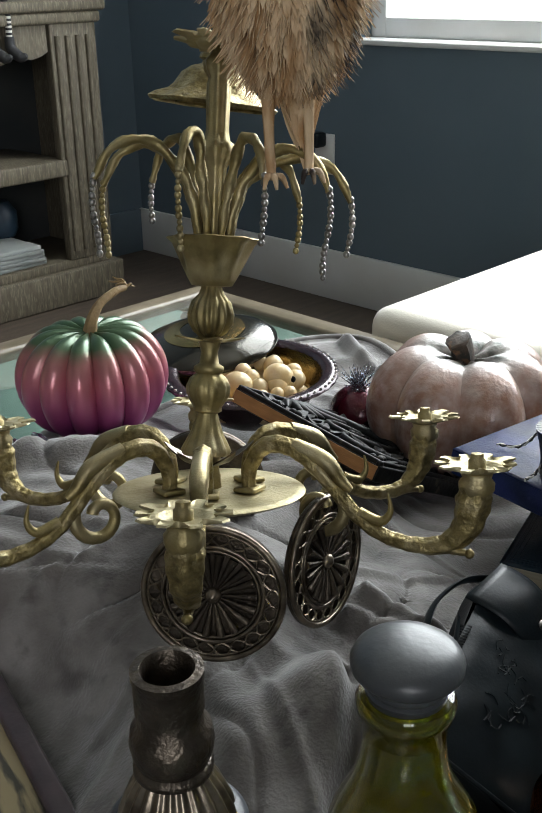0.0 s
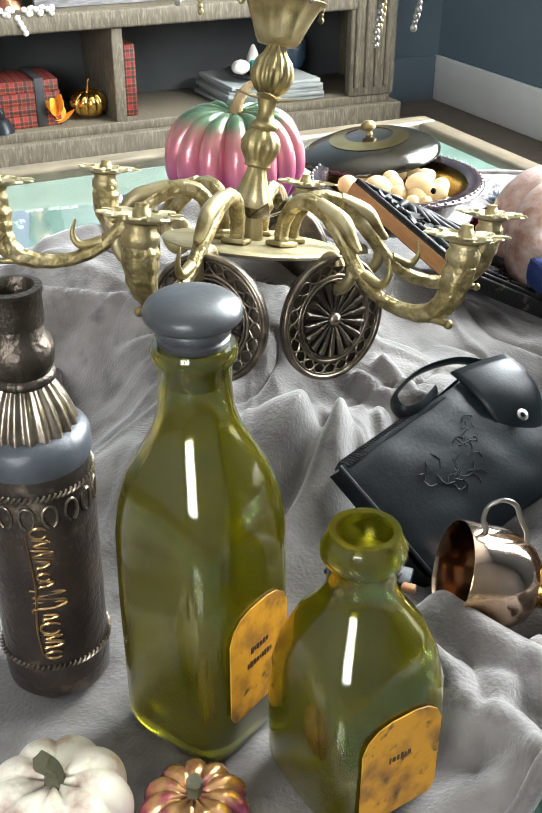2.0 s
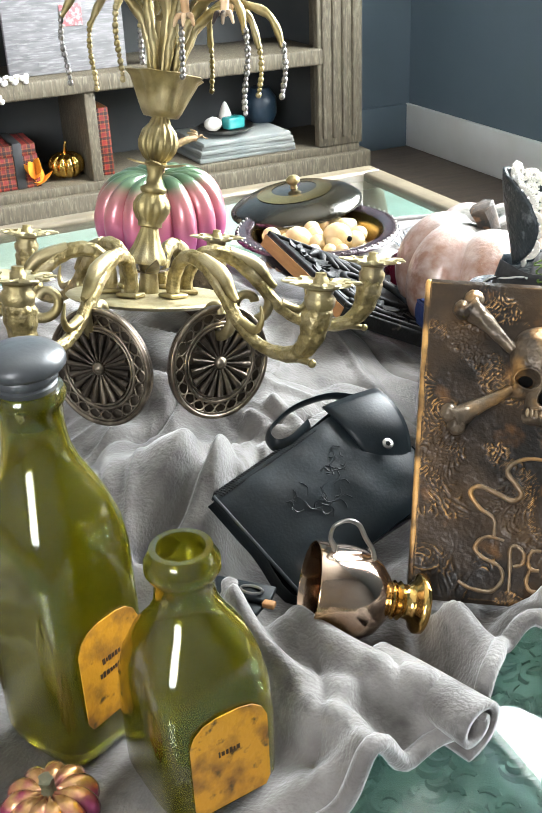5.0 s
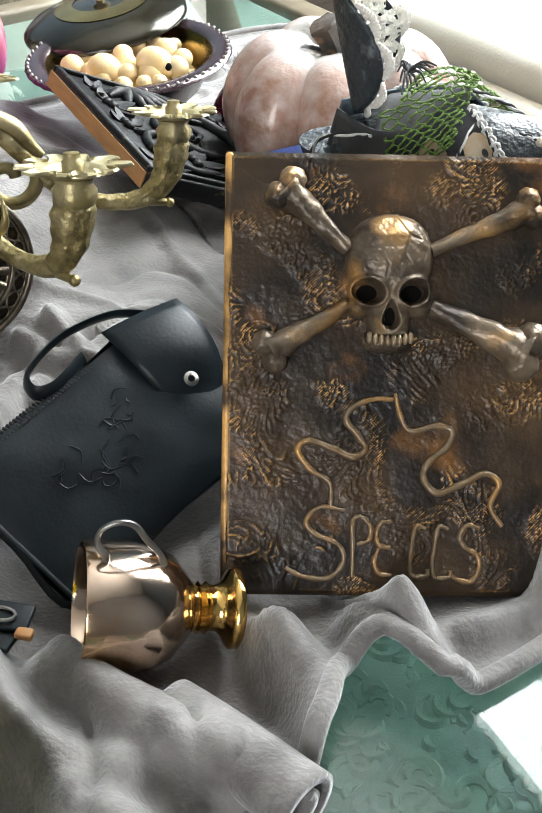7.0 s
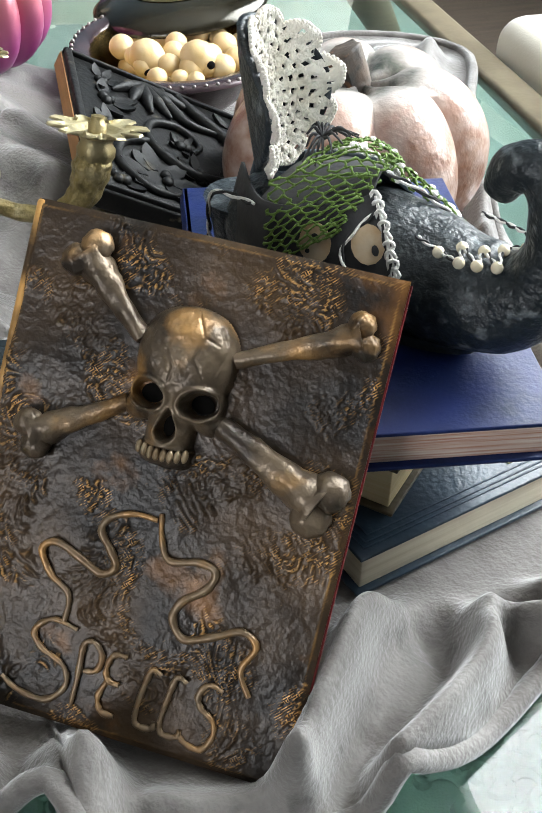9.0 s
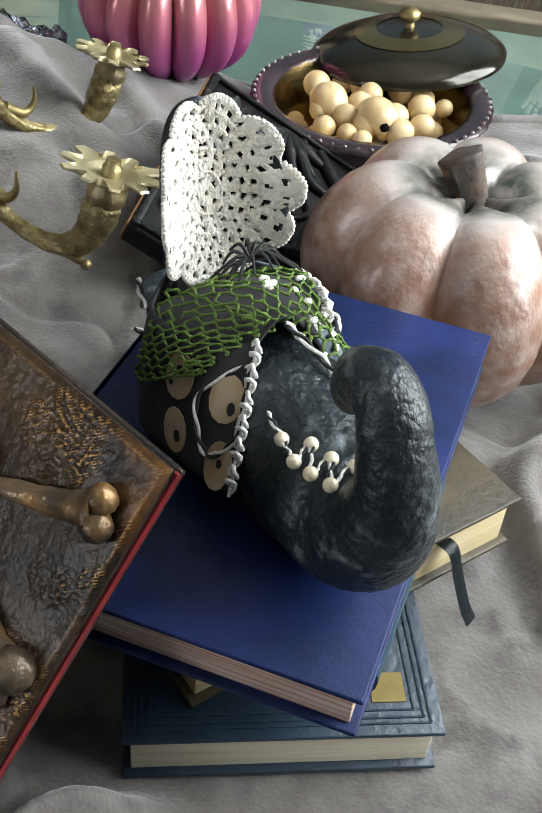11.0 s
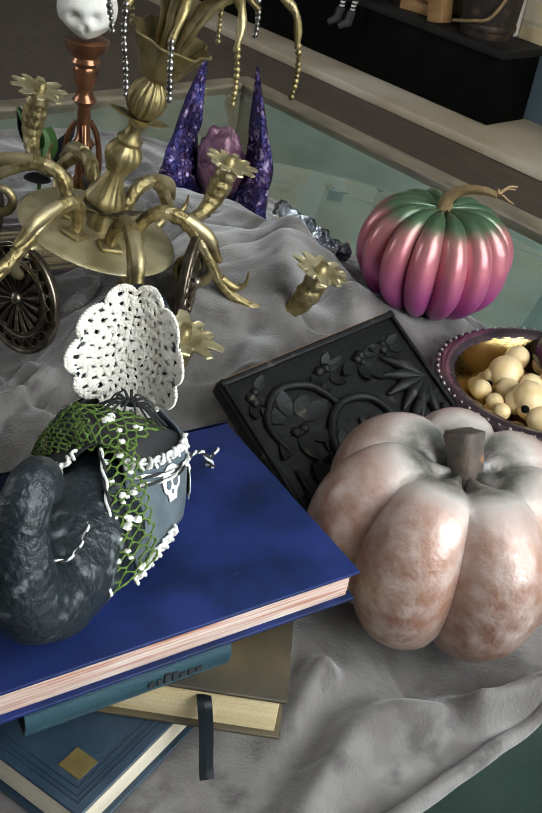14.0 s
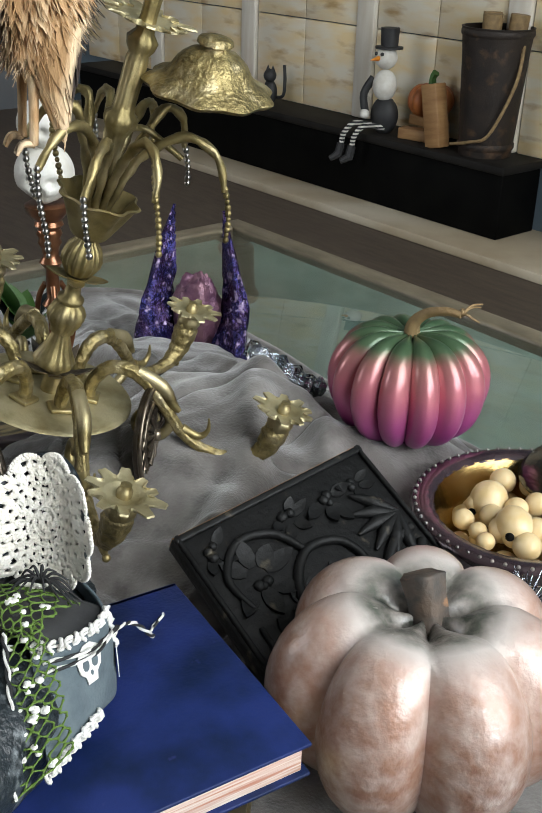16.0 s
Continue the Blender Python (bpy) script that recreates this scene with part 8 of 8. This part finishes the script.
# ---- hearth side ----
M_STONE = material("beige_hearth_stone", (0.42, 0.35, 0.25), 0.45, second=(0.34, 0.27, 0.18), scale=5, third=(0.5, 0.44, 0.34), third_scale=2, bump=0.05)
M_ONYX = material("honey_onyx_tile", (0.72, 0.56, 0.31), 0.3, second=(0.72, 0.66, 0.54), scale=5, spread=(0.38, 0.62), third=(0.45, 0.3, 0.14), third_scale=7, third_spread=(0.55, 0.72), bump=0.03, stretch=(1, 1, 3.5), piece=0.12)
M_ONYXPALE = material("pale_onyx_column", (0.72, 0.68, 0.6), 0.3, second=(0.64, 0.58, 0.48), scale=9, bump=0.03, stretch=(4, 4, 0.6))
M_BENCH = material("black_lacquer", (0.002, 0.002, 0.002), 0.6, spec=0.05, second=(0.004, 0.004, 0.0035), scale=10, bump=0.05)
M_BENCHTOP = material("dark_slate_top", (0.01, 0.009, 0.008), 0.6, spec=0.15, second=(0.018, 0.016, 0.014), scale=12, bump=0.06)
setting(room_box("hearth", -5.5, -2.44, 0.001, 0.345, 0.001, 0.03, M_STONE, 0.004), "beige stone hearth slab along the wall", "hearth")
setting(room_box("trim", -2.438, -2.41, 0.001, 0.345, 0.001, 0.034, M_WHITE, 0.003), "white painted trim at the end of the hearth", "trim")
# folded black navy sheet filling the dark gap between the hearth and the bookcase
M_DARKSHEET = material("black_navy_sheet", (0.003, 0.0035, 0.006), 0.85, spec=0.1, second=(0.005, 0.006, 0.012), scale=12, bump=0.1)
g = G()
for i in range(41):
    x = -0.155 + 0.31 * i / 40
    for z in (0.006, 0.5, 1.3):
        g.v.append((x, 0.018 * math.sin(i * 0.95) * (1 - 0.2 * z), z))
for i in range(40):
    for j in range(2):
        q = i * 3 + j
        g.f.append((q, q + 3, q + 4, q + 1))
curtain = single("curtain", g, M_DARKSHEET, by_wall(-2.235, 0.05, 0), "black navy folded sheet filling the dark gap beside the bookcase", "curtain", sharp=180)
curtain.modifiers.new("thickness", "SOLIDIFY").thickness = 0.004
bench = thing("hearth_bench", by_wall(-3.98, 0.115, 0.03), "long black lacquered bench standing on the hearth", "bench")
part("top", box(2.42, 0.2, 0.025, at(0, 0, 0.195), None, 0.004), M_BENCHTOP, bench, "dark slate top")
part("body", box(2.4, 0.18, 0.193, at(0, 0.004, 0.001), None, 0.003), M_BENCH, bench)
panel_wall = thing("fireplace_surround", by_wall(-3.8, 0.001, 0.25), "honey coloured onyx panels with pale columns", "fireplace")
x = -1.6
k = 0
while x < 1.6:
    wdt = 0.09 if k % 3 == 2 else 0.27
    for j in range(3):
        hgt = 0.3
        if k % 3 == 2:
            if j == 0:
                part("column", box(wdt - 0.006, 0.03, 0.95, at(x + wdt / 2, -0.016, 0), None, 0.006), M_ONYXPALE, panel_wall, "pale onyx column")
        else:
            part("panel", box(wdt - 0.004, 0.016, hgt - 0.004, at(x + wdt / 2, -0.009, j * hgt), None, 0.002), M_ONYX, panel_wall)
    x += wdt
    k += 1
ZB = 0.25
# snowman doll
white, black, stripe, orange = G(), G(), G(), G()
ball(0.05, at(0, 0, 0.055), black, 12, (1, 0.8, 1.2))
ball(0.045, at(0, -0.008, 0.15), white, 12, (0.9, 0.85, 1.1))
ball(0.036, at(0, -0.01, 0.235), white, 12)
lathe([(0.045, 0.262), (0.045, 0.268), (0.028, 0.27), (0.03, 0.325), (0.0, 0.327)], 20, None, black, None, False)
sweep([(0, -0.045, 0.235), (0.005, -0.085, 0.232)], [0.008, 0.001], 8, None, orange)
sweep(smooth_line([(-0.04, -0.02, 0.17), (-0.055, -0.045, 0.12), (-0.03, -0.06, 0.07)], 4), 0.013, 8, None, black)
ball(0.016, at(-0.028, -0.064, 0.062), white, 8)
for xx in (-0.03, 0.02):
    sweep(smooth_line([(xx, -0.02, 0.02), (xx - 0.02, -0.085, 0.03), (xx - 0.035, -0.115, 0.0), (xx - 0.04, -0.12, -0.04)], 5), 0.009, 8, None, stripe)
    sweep([(xx - 0.04, -0.12, -0.035), (xx - 0.045, -0.125, -0.07), (xx - 0.06, -0.15, -0.085)], [0.014, 0.016, 0.009], 8, None, black)
for dx in (-0.013, 0.013):
    ball(0.006, at(dx, -0.043, 0.248), black, 6)
doll(by_wall(-3.33, 0.14, ZB), None, [(white, M_PLASTER), (black, M_BLACKCLOTH), (stripe, M_STRIPE), (orange, M_ORANGE)], "seated snowman doll in a top hat with striped legs")
M_PAIL = material("rusty_pail", (0.035, 0.025, 0.019), 0.6, 0.3, second=(0.02, 0.016, 0.014), scale=14, third=(0.09, 0.05, 0.027), third_scale=22, third_spread=(0.55, 0.7), bump=0.3)
pail = thing("pail", by_wall(-2.93, 0.11, ZB), "tall rusty brown pail with a rope handle", "pail")
part("body", lathe([(0.0, 0.0), (0.078, 0.0), (0.08, 0.01), (0.098, 0.3), (0.104, 0.36), (0.106, 0.365), (0.1, 0.365), (0.074, 0.01), (0.0, 0.008)], 40, None, None, None, False), M_PAIL, pail)
for z in (0.02, 0.34):
    part("hoop", lathe([(0.081 + 0.065 * z, z), (0.084 + 0.065 * z, z + 0.004), (0.084 + 0.065 * z, z + 0.016), (0.081 + 0.065 * z, z + 0.02)], 40, cap=False), M_PAIL, pail)
part("rope_handle", sweep(smooth_line([(0.098, 0, 0.32), (0.115, -0.04, 0.22), (0.08, -0.09, 0.08), (0.02, -0.105, 0.05), (-0.06, -0.09, 0.03)], 6), 0.005, 8), M_STEM, pail)
for k in range(3):
    part("log", sweep([(-0.04 + 0.035 * k, 0.02 * (-1) ** k, 0.1), (-0.05 + 0.05 * k, 0.03 * (-1) ** k, 0.4)], 0.028, 10), M_STEM, pail)
M_ORANGEPUMP = material("burnt_orange_paint", (0.4, 0.13, 0.03), 0.45, second=(0.28, 0.08, 0.02), scale=20, bump=0.2)
M_PALEWOOD = material("split_firewood", (0.36, 0.2, 0.08), 0.6, second=(0.24, 0.12, 0.045), scale=12, bump=0.2, stretch=(1, 1, 5))
single("firewood", box(0.06, 0.05, 0.19, None, None, 0.004), M_PALEWOOD, by_wall(-3.07, 0.165, ZB) @ pose(0, 0, 0, 0, -12, 0), "upright split log beside the pail", "log", "firewood")
single("firewood", box(0.15, 0.05, 0.035, None, None, 0.004), M_PALEWOOD, by_wall(-3.17, 0.13, ZB, 12), "split log lying on the bench", "log", "firewood")
single("firewood", box(0.15, 0.045, 0.03, None, None, 0.004), M_PALEWOOD, by_wall(-3.18, 0.09, ZB + 0.036, -8), "split log lying on the bench", "log", "firewood")
pumpkin(by_wall(-3.17, 0.1, ZB + 0.067), 0.075, 0.11, 10, 0.12, 0.1, M_ORANGEPUMP, M_LEAF, [(0, 0, 0.1), (0.0, 0, 0.125), (0.01, 0, 0.14)], [0.012, 0.01, 0.012], "burnt orange pumpkin stacked on firewood", seed=8)
pumpkin(by_wall(-4.2, 0.11, ZB), 0.065, 0.1, 9, 0.14, 0.1, M_MINIPURPLE, M_GREENSTEM, [(0, 0, 0.09), (0.0, 0, 0.11)], [0.008, 0.007], "shiny magenta pumpkin on the dark bench", seed=9)
g = ball(0.03, at(0, 0, 0.04), None, 12, (1, 0.8, 1.5))
ball(0.024, at(0.01, -0.01, 0.1), g, 10)
for s in (-1, 1):
    lathe([(0.009, 0.0), (0.0, 0.022)], 8, at(0.01 + s * 0.014, -0.008, 0.116), g)
sweep(smooth_line([(0.0, 0.02, 0.02), (0.05, 0.02, 0.03), (0.06, 0.02, 0.08), (0.055, 0.02, 0.14)], 5), 0.006, 8, None, g)
single("cat_ornament", g, M_BLACKCLOTH, by_wall(-3.95, 0.11, ZB), "black cat silhouette ornament", "ornament")
